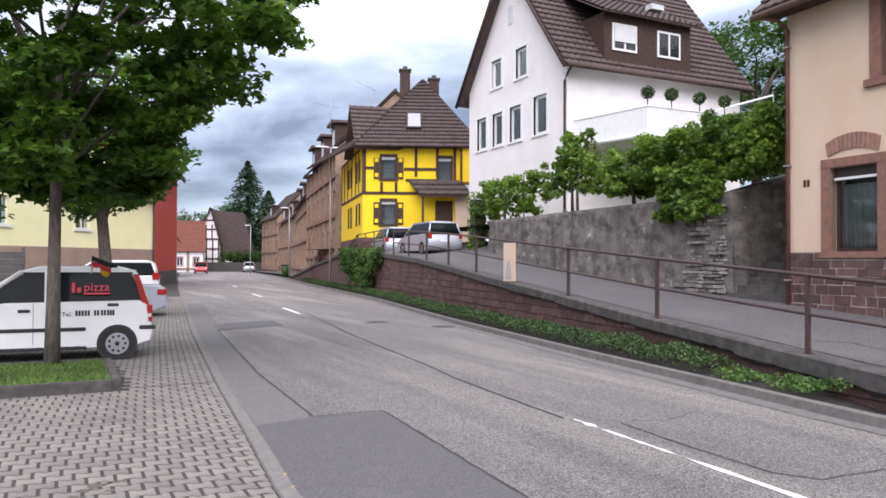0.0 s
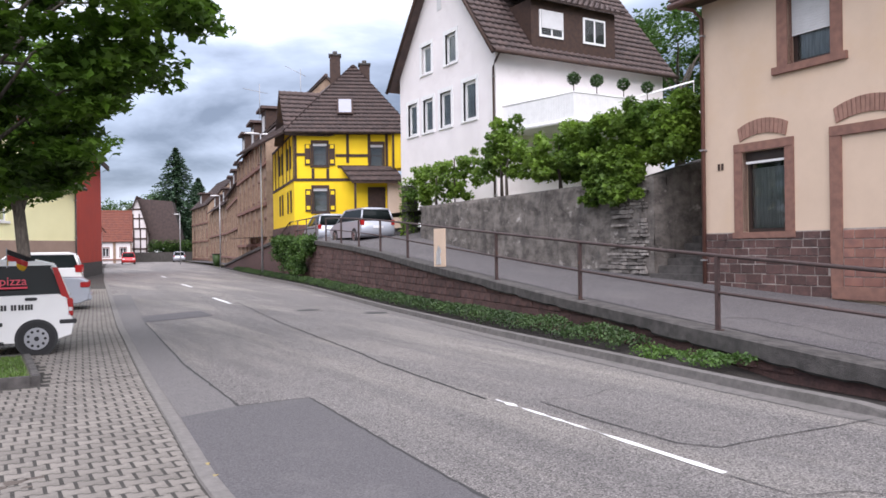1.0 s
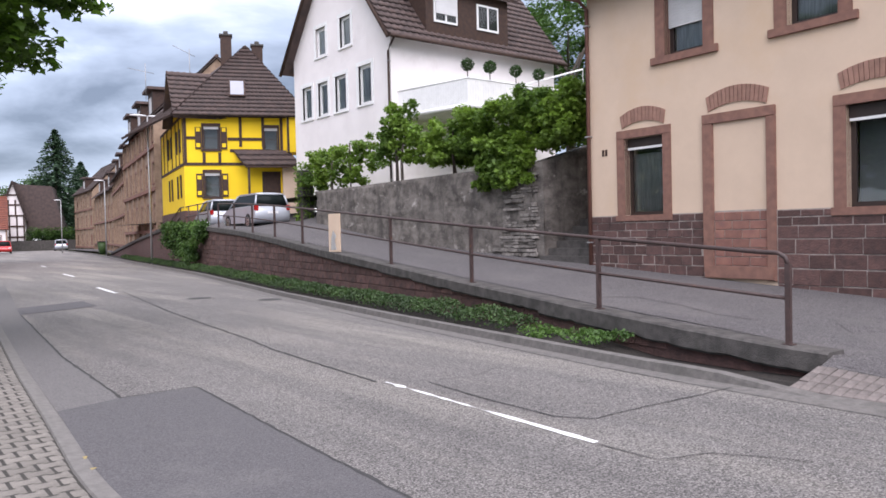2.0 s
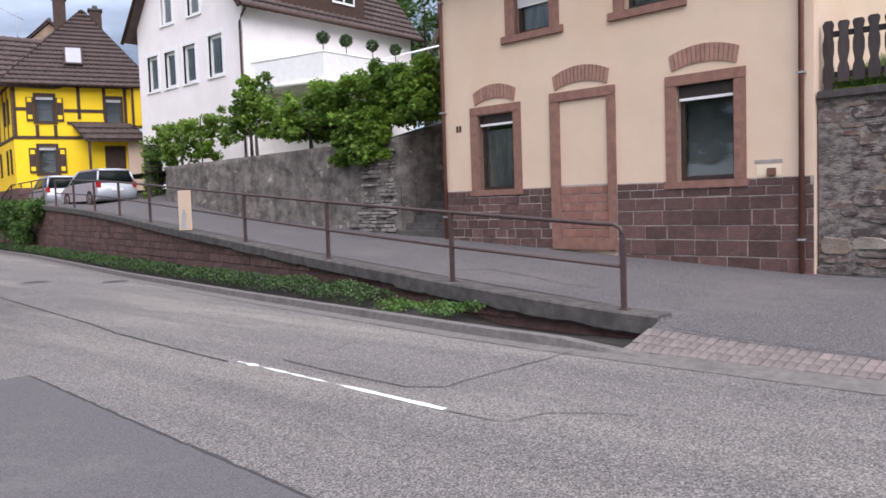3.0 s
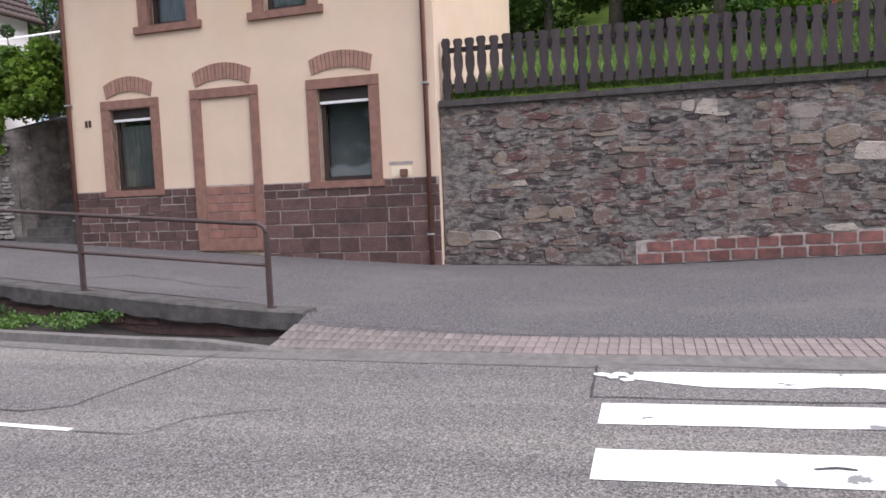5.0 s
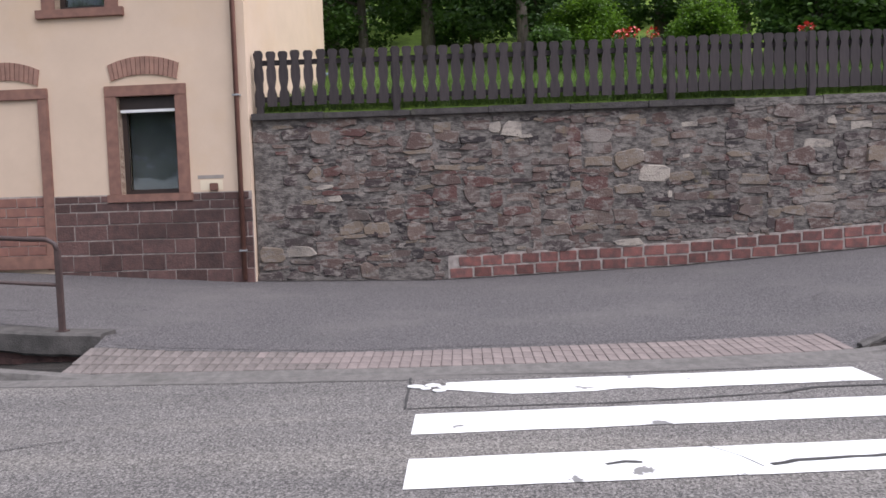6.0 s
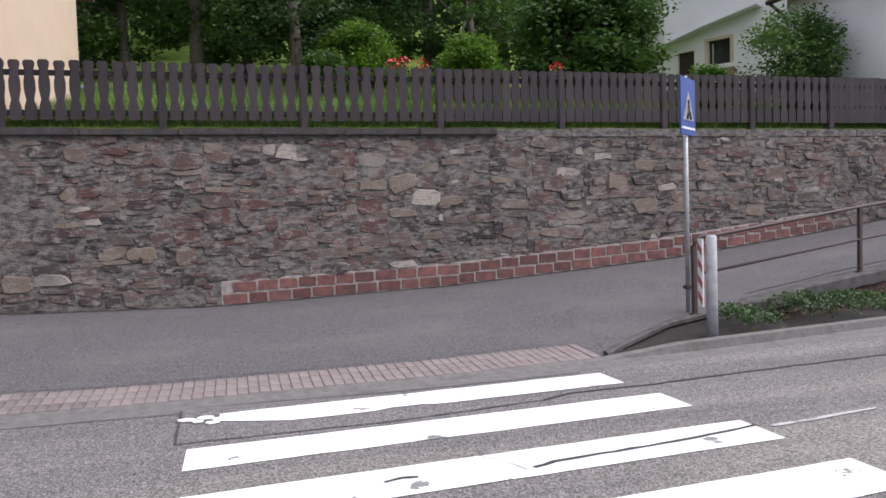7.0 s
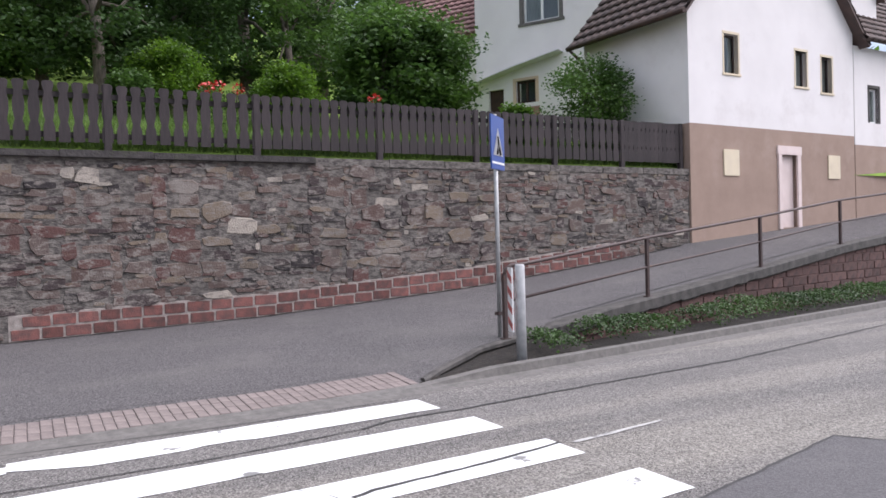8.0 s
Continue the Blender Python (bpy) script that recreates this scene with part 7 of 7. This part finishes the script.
# grey board fence by the parking strip
gf = thing("fence", Matrix(), "weathered grey board fence beside the parking strip", "fence")
for i in range(8):
    part("board", box(-7.0, 27.6, 0.05 + 0.24 * i, -1.15, 27.64, 0.27 + 0.24 * i, 0.004), M["old_wood"], gf)
for x in (-7.0, -4.1, -1.2):
    part("post", box(x - 0.05, 27.64, -0.1, x + 0.05, 27.74, 2.1), M["old_wood"], gf)
for i, (x, y) in enumerate(((-0.2, 28.5), (-2.6, 26.9), (-3.6, 26.8), (0.6, 30.0))):
    tree(x, y, 0, (0.7, 0.04), 4, [(0.1, 0.6), (0.7, 0.9), (1.3, 0.5)], 16, 120, 0.11, M["leaf_mid"], "green shrub by the parking strip", 300 + i, (0, 0), (0.25, 0.4), 0.8, category="shrub")


# ---- pieces of walls and pavings ----
def rubble_material():
    m = shade("rubble_mix", (0.2, 0.17, 0.15), (0.12, 0.1, 0.09), 9, 0.93, 0.8, 35)
    n, l = m.node_tree.nodes, m.node_tree.links
    b = n["Principled BSDF"]
    o, g, add, fr, ramp = n.new("ShaderNodeObjectInfo"), n.new("ShaderNodeNewGeometry"), n.new("ShaderNodeMath"), n.new("ShaderNodeMath"), n.new("ShaderNodeValToRGB")
    fr.operation = "FRACT"
    l.new(o.outputs["Random"], add.inputs[0])
    l.new(g.outputs["Random Per Island"], add.inputs[1])
    l.new(add.outputs[0], fr.inputs[0])
    l.new(fr.outputs[0], ramp.inputs[0])
    ramp.color_ramp.interpolation = "CONSTANT"
    # the near-black tone at 0.68 paints the shade of open holes as stones
    cols = [(0.0, (0.104, 0.066, 0.057)), (0.16, (0.056, 0.040, 0.040)), (0.32, (0.14, 0.098, 0.082)), (0.46, (0.108, 0.053, 0.047)), (0.58, (0.185, 0.142, 0.107)), (0.68, (0.032, 0.026, 0.027)), (0.78, (0.115, 0.084, 0.074)), (0.972, (0.38, 0.33, 0.28))]
    el = ramp.color_ramp.elements
    el[0].position, el[0].color = 0.0, (*cols[0][1], 1)
    el[1].position, el[1].color = cols[1][0], (*cols[1][1], 1)
    for p, c in cols[2:]:
        el.new(p).color = (*c, 1)
    t, r, mix = n.new("ShaderNodeTexNoise"), n.new("ShaderNodeMapRange"), n.new("ShaderNodeMixRGB")
    co = n.new("ShaderNodeTexCoord")
    flat = n.new("ShaderNodeMapping")
    flat.inputs["Scale"].default_value = (1.0, 1.0, 2.4)
    l.new(co.outputs["Object"], flat.inputs[0])
    l.new(flat.outputs[0], t.inputs["Vector"])
    t.inputs["Scale"].default_value, t.inputs["Detail"].default_value, t.inputs["Roughness"].default_value = 4.2, 10, 0.74
    r.inputs[1].default_value, r.inputs[2].default_value = 0.505, 0.585
    l.new(t.outputs["Fac"], r.inputs[0])
    l.new(r.outputs[0], mix.inputs[0])
    l.new(ramp.outputs[0], mix.inputs[1])
    mix.inputs[2].default_value = (0.225, 0.196, 0.175, 1)
    st, sr, sm = n.new("ShaderNodeTexNoise"), n.new("ShaderNodeMapRange"), n.new("ShaderNodeMixRGB")
    l.new(co.outputs["Object"], st.inputs["Vector"])
    st.inputs["Scale"].default_value, st.inputs["Detail"].default_value = 1.1, 7
    sr.inputs[1].default_value, sr.inputs[2].default_value, sr.inputs[4].default_value = 0.52, 0.68, 0.6
    l.new(st.outputs["Fac"], sr.inputs[0])
    l.new(sr.outputs[0], sm.inputs[0])
    l.new(mix.outputs[0], sm.inputs[1])
    sm.inputs[2].default_value = (0.07, 0.062, 0.056, 1)
    lt, lr, lm = n.new("ShaderNodeTexNoise"), n.new("ShaderNodeMapRange"), n.new("ShaderNodeMixRGB")
    l.new(co.outputs["Object"], lt.inputs["Vector"])
    lt.inputs["Scale"].default_value, lt.inputs["Detail"].default_value, lt.inputs["Roughness"].default_value = 1.7, 9, 0.7
    lr.inputs[1].default_value, lr.inputs[2].default_value, lr.inputs[4].default_value = 0.60, 0.70, 0.6
    l.new(lt.outputs["Fac"], lr.inputs[0])
    l.new(lr.outputs[0], lm.inputs[0])
    l.new(sm.outputs[0], lm.inputs[1])
    lm.inputs[2].default_value = (0.23, 0.19, 0.10, 1)
    # broad zones where lime mortar is smeared over the stones
    zt, zr, zm = n.new("ShaderNodeTexNoise"), n.new("ShaderNodeMapRange"), n.new("ShaderNodeMixRGB")
    l.new(flat.outputs[0], zt.inputs["Vector"])
    zt.inputs["Scale"].default_value, zt.inputs["Detail"].default_value, zt.inputs["Roughness"].default_value = 0.75, 12, 0.78
    zr.inputs[1].default_value, zr.inputs[2].default_value, zr.inputs[4].default_value = 0.52, 0.62, 0.75
    l.new(zt.outputs["Fac"], zr.inputs[0])
    l.new(zr.outputs[0], zm.inputs[0])
    l.new(lm.outputs[0], zm.inputs[1])
    zm.inputs[2].default_value = (0.27, 0.24, 0.215, 1)
    l.new(zm.outputs[0], b.inputs["Base Color"])
    return m


M["rubble_mix"] = rubble_material()
M["orange_brick"] = shade("orange_brick", (0.285, 0.14, 0.105), (0.205, 0.098, 0.08), 5, 0.9, 0.4, 60, per_object=0.14, spots=(0.20, 0.115, 0.10), spot_scale=2.5)
M["red_block"] = shade("red_sandstone_block", (0.20, 0.08, 0.068), (0.105, 0.057, 0.052), 8, 0.92, 0.5, 45, per_object=0.3)
M["tan_paver"] = shade("tan_paver", (0.185, 0.158, 0.146), (0.115, 0.099, 0.092), 14, 0.9, 0.4, 80, per_object=0.13)
M["red_paver"] = shade("red_paver", (0.225, 0.185, 0.172), (0.165, 0.135, 0.127), 14, 0.9, 0.3, 80, per_object=0.09)


def stone_verts(rng, w, h, depth, rough=0.22, k=0.17):
    """Outline of a roughly squared stone face: eight jittered points, in plane coordinates, with its edge set back."""
    base = [(-0.5 + k, -0.5), (0.5 - k, -0.5), (0.5, -0.5 + k), (0.5, 0.5 - k), (0.5 - k, 0.5), (-0.5 + k, 0.5), (-0.5, 0.5 - k), (-0.5, -0.5 + k)]
    outer = [(x * w * (1 + rng.uniform(-rough, rough) * 0.5), z * h * (1 + rng.uniform(-rough, rough))) for x, z in base]
    inner = [(x * 0.93, z * 0.86) for x, z in outer]
    return outer, inner


def add_stone(verts, faces, y, z, x, outer, inner, depth, tilt):
    o = len(verts)
    for a, b in outer:
        verts.append((x, y + a, z + b))
    for a, b in inner:
        verts.append((x - depth + tilt * a, y + a, z + b))
    for i in range(8):
        j = (i + 1) % 8
        faces.append((o + i, o + j, o + 8 + j, o + 8 + i))
    faces.append(tuple(o + 8 + i for i in range(8)))


def mesh_of(name, verts, faces, material):
    me = bpy.data.meshes.new(name)
    me.from_pydata(verts, [], faces)
    bm = bmesh.new()
    bm.from_mesh(me)
    bmesh.ops.recalc_face_normals(bm, faces=bm.faces)
    bm.to_mesh(me)
    bm.free()
    me.materials.append(material)
    return me


garden_wall = bpy.data.objects["garden_wall"]
rng = random.Random(5)
rest_v, rest_f = [], []
count = 0
seg = 2.88
while seg > -14.9:
    sw = min(rng.uniform(0.4, 1.3), seg + 14.98)
    z = 0.14 + rng.uniform(0, 0.1)
    while z < 3.04:
        h = rng.uniform(0.05, 0.11) if rng.random() < 0.58 else rng.uniform(0.13, 0.26)
        h = min(h, 3.08 - z)
        y = seg - sw
        while y < seg - 0.03:
            w = h * rng.uniform(1.3, 5.6)
            w = max(0.07, min(w, 0.52, seg - y + rng.uniform(0, 0.08)))
            hh = h * rng.uniform(0.6, 1.25)
            yc, zc = y + w / 2, z + h / 2 + 0.05 * math.sin(y * 1.3 + z * 0.7) + rng.uniform(-0.035, 0.035)
            y += w + rng.uniform(0.0, 0.022)
            if zc - hh / 2 < out_z(yc) - 0.06 or zc + hh / 2 > 3.1 or rng.random() < 0.10 or (yc > 2.45 + 0.25 * math.sin(zc * 5) and zc > 0.9):
                continue
            if -12.5 < yc < -0.3 and zc - hh / 2 < out_z(yc) + 0.36:
                continue
            outer, inner = stone_verts(rng, w, hh, 0.04, 0.42)
            lean = math.radians(rng.gauss(0, 3.2))
            cl, sl = math.cos(lean), math.sin(lean)
            outer, inner = ([(a * cl - b * sl, a * sl + b * cl) for a, b in q] for q in (outer, inner))
            d = rng.uniform(0.004, 0.034)
            tl = rng.uniform(-0.14, 0.14)
            if yc > -0.6 and count < 300:
                v, f = [], []
                add_stone(v, f, yc, zc, 13.365, outer, inner, d, tl)
                ob = new("stone", mesh_of("stone", v, f, M["rubble_mix"]))
                ob.parent = garden_wall
                count += 1
            else:
                add_stone(rest_v, rest_f, yc, zc, 13.365, outer, inner, d, tl)
        z += h + 0.004
    seg -= sw
ob = new("stones", mesh_of("stones", rest_v, rest_f, M["rubble_mix"]))
ob.parent = garden_wall
tagged(ob, kind="stuff")
# two courses of red sandstone along its foot, in pale mortar
bed_rows = [[(13.352, y, out_z(y) - 0.05), (13.352, y, out_z(y) + 0.40), (13.37, y, out_z(y) + 0.415)] for y in steps_of(-12.6, -0.42, 0.5)]
bed_bm = strip(bed_rows)
part("mortar_bed", bed_bm, M["mortar"], garden_wall)
for row in range(2):
    y = -0.45 - 0.16 * row
    while y > -12.6:
        w = rng.uniform(0.28, 0.40)
        yc = y - w / 2
        zb = out_z(yc) + 0.0 + 0.195 * row
        v, f = [], []
        outer, inner = stone_verts(rng, w * 1.0, 0.165, 0.04, 0.04, 0.05)
        inner = [(a * 1.03, b * 1.08) for a, b in inner]
        add_stone(v, f, yc, zb + 0.095, 13.356, outer, inner, 0.016, 0.0)
        ob = new("red_stone", mesh_of("red_stone", v, f, M["red_block"]))
        ob.parent = garden_wall
        y -= w + 0.03

# bare courses where the render has fallen from the end of the ramp wall
ramp_wall = bpy.data.objects["ramp_wall"]
M["bare_stone"] = shade("bare_pale_stone", (0.30, 0.275, 0.25), (0.13, 0.115, 0.105), 7, 0.93, 0.8, 35, per_object=0.4, detail=9, spots=(0.08, 0.07, 0.064), spot_scale=3)
z = 0.95
while z < 3.05:
    h = rng.uniform(0.06, 0.12)
    y = 12.95 + rng.uniform(0, 0.25)
    end = 14.3 + 0.5 * math.sin(z * 2.3) + rng.uniform(-0.4, 0.3)
    while y < end:
        w = rng.uniform(0.14, 0.42)
        if rng.random() < 0.78:
            v, f = [], []
            outer, inner = stone_verts(rng, w, h * 0.95, 0.04, 0.3, 0.12)
            add_stone(v, f, y + w / 2, z + h / 2, 13.95 + (y - 12.8) * 0.0805 - 0.005, outer, inner, rng.uniform(0.02, 0.07), rng.uniform(-0.1, 0.1))
            ob = new("stone", mesh_of("stone", v, f, M["bare_stone"]))
            ob.parent = ramp_wall
        y += w + 0.012
    z += h + 0.01

# squared blocks of the peach house's base, in its own frame
bed = part("mortar_bed", box(0.0, -0.014, 0.1, 3.01, 0.0, 1.90), M["mortar"], peach)
part("mortar_bed", box(4.53, -0.014, 0.0, L1, 0.0, 1.90), M["mortar"], peach)
part("mortar_bed", box(3.24, -0.006, 0.8, 4.35, 0.0, 1.92), M["mortar"], peach)


def block(parent, name, x0, x1, z0, z1, y, proud, material, rng):
    bm = bmesh.new()
    c = 0.008
    lo = [(x0, z0), (x1, z0), (x1, z1), (x0, z1)]
    j = [rng.uniform(-0.004, 0.004) for _ in range(8)]
    o = [bm.verts.new((px + j[i], y, pz + j[i + 4])) for i, (px, pz) in enumerate(lo)]
    xm, zm = (x0 + x1) / 2, (z0 + z1) / 2
    ii = [bm.verts.new((px + math.copysign(c, xm - px) + j[i], y - proud, pz + math.copysign(c, zm - pz) + j[i + 4])) for i, (px, pz) in enumerate(lo)]
    bm.faces.new(ii)
    for i in range(4):
        k = (i + 1) % 4
        bm.faces.new((o[i], o[k], ii[k], ii[i]))
    bmesh.ops.recalc_face_normals(bm, faces=bm.faces)
    return part(name, bm, material, parent)


for a, b, heights, wide in ((0.0, 3.0, (0.15, 0.16, 0.17, 0.18, 0.19, 0.2), (0.24, 0.46)), (4.54, L1, (0.13, 0.15, 0.22, 0.27, 0.26, 0.28), (0.34, 0.62))):
    zc, row = 1.885, 0
    while zc > 0.25:
        h = heights[min(row, 5)] + rng.uniform(-0.01, 0.01)
        x = a - (0.22 if row % 2 else 0.0)
        while x < b - 0.02:
            w = rng.uniform(*wide)
            x0, x1 = max(x, a), min(x + w, b)
            x += w
            ground_here = 0.80 - 0.49 * (x0 + x1) / 2 / L1
            if x1 - x0 > 0.06 and zc > ground_here:
                g = rng.uniform(0.004, 0.009)
                block(peach, "base_block", x0 + g, x1 - g, max(zc - h + 2 * g, 0.1), zc + rng.uniform(-0.006, 0.002), -0.012, rng.uniform(0.006, 0.022), M["sandstone_block"], rng)
        zc -= h
        row += 1
for r in range(6):
    x = 3.25 - (0.16 if r % 2 else 0)
    while x < 4.34:
        x0, x1 = max(x, 3.245), min(x + 0.37, 4.345)
        x += 0.37
        if x1 - x0 > 0.05:
            block(peach, "infill_brick", x0 + 0.006, x1 - 0.006, 0.87 + 0.172 * r, 1.03 + 0.172 * r, -0.005, 0.016, M["orange_brick"], rng)

# sandstone courses of the footway walls
walls_low = [o for o in bpy.data.objects if o.name.startswith("retaining_wall_low")]
for ya, yb, holder in ((5.0, 34.0, walls_low[1]), (-26.0, -8.2, walls_low[0])):
    for r in range(8):
        y = ya + (0.25 if r % 2 else 0)
        z0 = 0.06 + 0.2 * r
        while y < yb:
            w = rng.uniform(0.38, 0.75)
            top = slab_z(y + w / 2) - 0.18
            if z0 + 0.05 < top and y > ya:
                v, f = [], []
                z1 = min(z0 + 0.188, top)
                outer, inner = stone_verts(rng, w - 0.012, z1 - z0, 0.03, 0.05, 0.06)
                inner = [(a * 1.02, b * 1.05) for a, b in inner]
                add_stone(v, f, 0, 0, 0, outer, inner, rng.uniform(0.02, 0.04), 0)
                ob = new("wall_block", mesh_of("wall_block", v, f, M["sandstone_block"]))
                ob.parent = holder
                yc = y + w / 2
                slope = (slab_x(yc + 0.3) - slab_x(yc - 0.3)) / 0.6
                ob.matrix_basis = pose(slab_x(yc) + 0.002, yc, (z0 + z1) / 2, 0, 0, -math.degrees(math.atan(slope)))
            y += w


def slab_piece(w, l, h, c, chamfer):
    """A paving block with clipped corners and a bevelled top."""
    def ring(a, b, k, z):
        return [(-a + k, -b, z), (a - k, -b, z), (a, -b + k, z), (a, b - k, z), (a - k, b, z), (-a + k, b, z), (-a, b - k, z), (-a, -b + k, z)]
    v = ring(w / 2, l / 2, chamfer, 0) + ring(w / 2, l / 2, chamfer, h - c) + ring(w / 2 - c, l / 2 - c, chamfer * 0.8, h)
    f = []
    for r in range(2):
        for i in range(8):
            j = (i + 1) % 8
            f.append((8 * r + i, 8 * r + j, 8 * r + 8 + j, 8 * r + 8 + i))
    f.append(tuple(range(16, 24)))
    return v, f


# crossing edge: a band of small red and tan blocks
band = thing("pavement_band", Matrix(), "band of small reddish paving blocks at the lowered kerb", "paving", kind="structure")
pv, pf = slab_piece(0.21, 0.098, 0.03, 0.006, 0.008)
red_me = mesh_of("paving_block", pv, pf, M["red_paver"])
tan_me = mesh_of("paving_block", pv, pf, M["tan_paver"])
for i in range(77):
    y = -4.45 + 0.1015 * i
    for k in range(3):
        ob = new("paving_block", tan_me if (y > 1.2 + rng.uniform(-0.4, 0.4) or k == 0 and y > 0.6) else red_me)
        ob.parent = band
        x = kr(y) + 0.236 + 0.215 * k
        ob.matrix_basis = pose(x, y, foot_z(x, y) - 0.014 + rng.uniform(-0.003, 0.003), 0, -math.degrees(math.atan2(foot_z(x + 0.1, y) - foot_z(x - 0.1, y), 0.2)), rng.uniform(-1, 1))

# block paving of the parking side, with a straight border row
pav = bpy.data.objects["pavement_left"]
bw, bl = 0.20, 0.164


def bone_piece(w, l, bulge, h, c):
    """A waisted paving block that locks into the rows beside it."""
    def ring(k, z):
        a, p, q = w / 2 - k, l / 2 + bulge - k, l / 2 - bulge - k
        half = [(-a, -p), (-a * 0.64, -p), (-a * 0.36, -q), (a * 0.36, -q), (a * 0.64, -p), (a, -p)]
        return [(x, y, z) for x, y in half] + [(-x, -y, z) for x, y in half]
    v = ring(0, 0) + ring(0, h - c) + ring(c, h)
    f = []
    for r in range(2):
        for i in range(12):
            j = (i + 1) % 12
            f.append((12 * r + i, 12 * r + j, 12 * r + 12 + j, 12 * r + 12 + i))
    f.append(tuple(range(24, 36)))
    return v, f


pv, pf = bone_piece(bw - 0.026, bl - 0.021, 0.014, 0.034, 0.003)
pme = mesh_of("paver", pv, pf, M["paver"])
hv, hf = slab_piece(bw / 2 - 0.014, bl - 0.024, 0.034, 0.003, 0.006)
hme = mesh_of("half_paver", hv, hf, M["paver"])
hva = np.array(hv)
V, F = [], []
near = 0
pva = np.array(pv)
for i in range(-74, int((38 - 3.2) / bl)):
    y = 3.2 + bl * i
    for k in range(-1 if i % 2 else 0, 36):
        v = -0.14 - bw * (k + 0.5) - (bw / 2 if i % 2 else 0) + (0.1 if i % 2 else 0.0)
        if i % 2:
            v = -0.14 - (bw * (k + 1.0) if k >= 0 else bw / 4)
        this_me, this_va, this_f = (pme, pva, pf) if k >= 0 else (hme, hva, hf)
        x = kl(y) + v
        if x < -6.5 or (y < 3 and x < -4.5) or (x < 0.75 and 10.55 < y < 13.15):
            continue
        jz, ja = rng.uniform(-0.001, 0.001), rng.uniform(-1.0, 1.0)
        if near < 300 and 4.3 < y < 8.2 and x > -0.75:
            ob = new("paver", this_me)
            ob.parent = pav
            ob.matrix_basis = pose(x, y, -0.0315 + jz, 0, 0, ja)
            near += 1
        else:
            a = math.radians(ja)
            ca, sa = math.cos(a), math.sin(a)
            q = this_va.copy()
            q[:, 0], q[:, 1] = this_va[:, 0] * ca - this_va[:, 1] * sa + x, this_va[:, 0] * sa + this_va[:, 1] * ca + y
            q[:, 2] += -0.0315 + jz
            o = len(V)
            V.extend(map(tuple, q.tolist()))
            F.extend(tuple(o + t for t in face) for face in this_f)
me = bpy.data.meshes.new("pavers")
me.from_pydata(V, [], F)
me.materials.append(M["paver"])
ob = new("pavers", me)
ob.parent = pav
tagged(ob, kind="stuff")
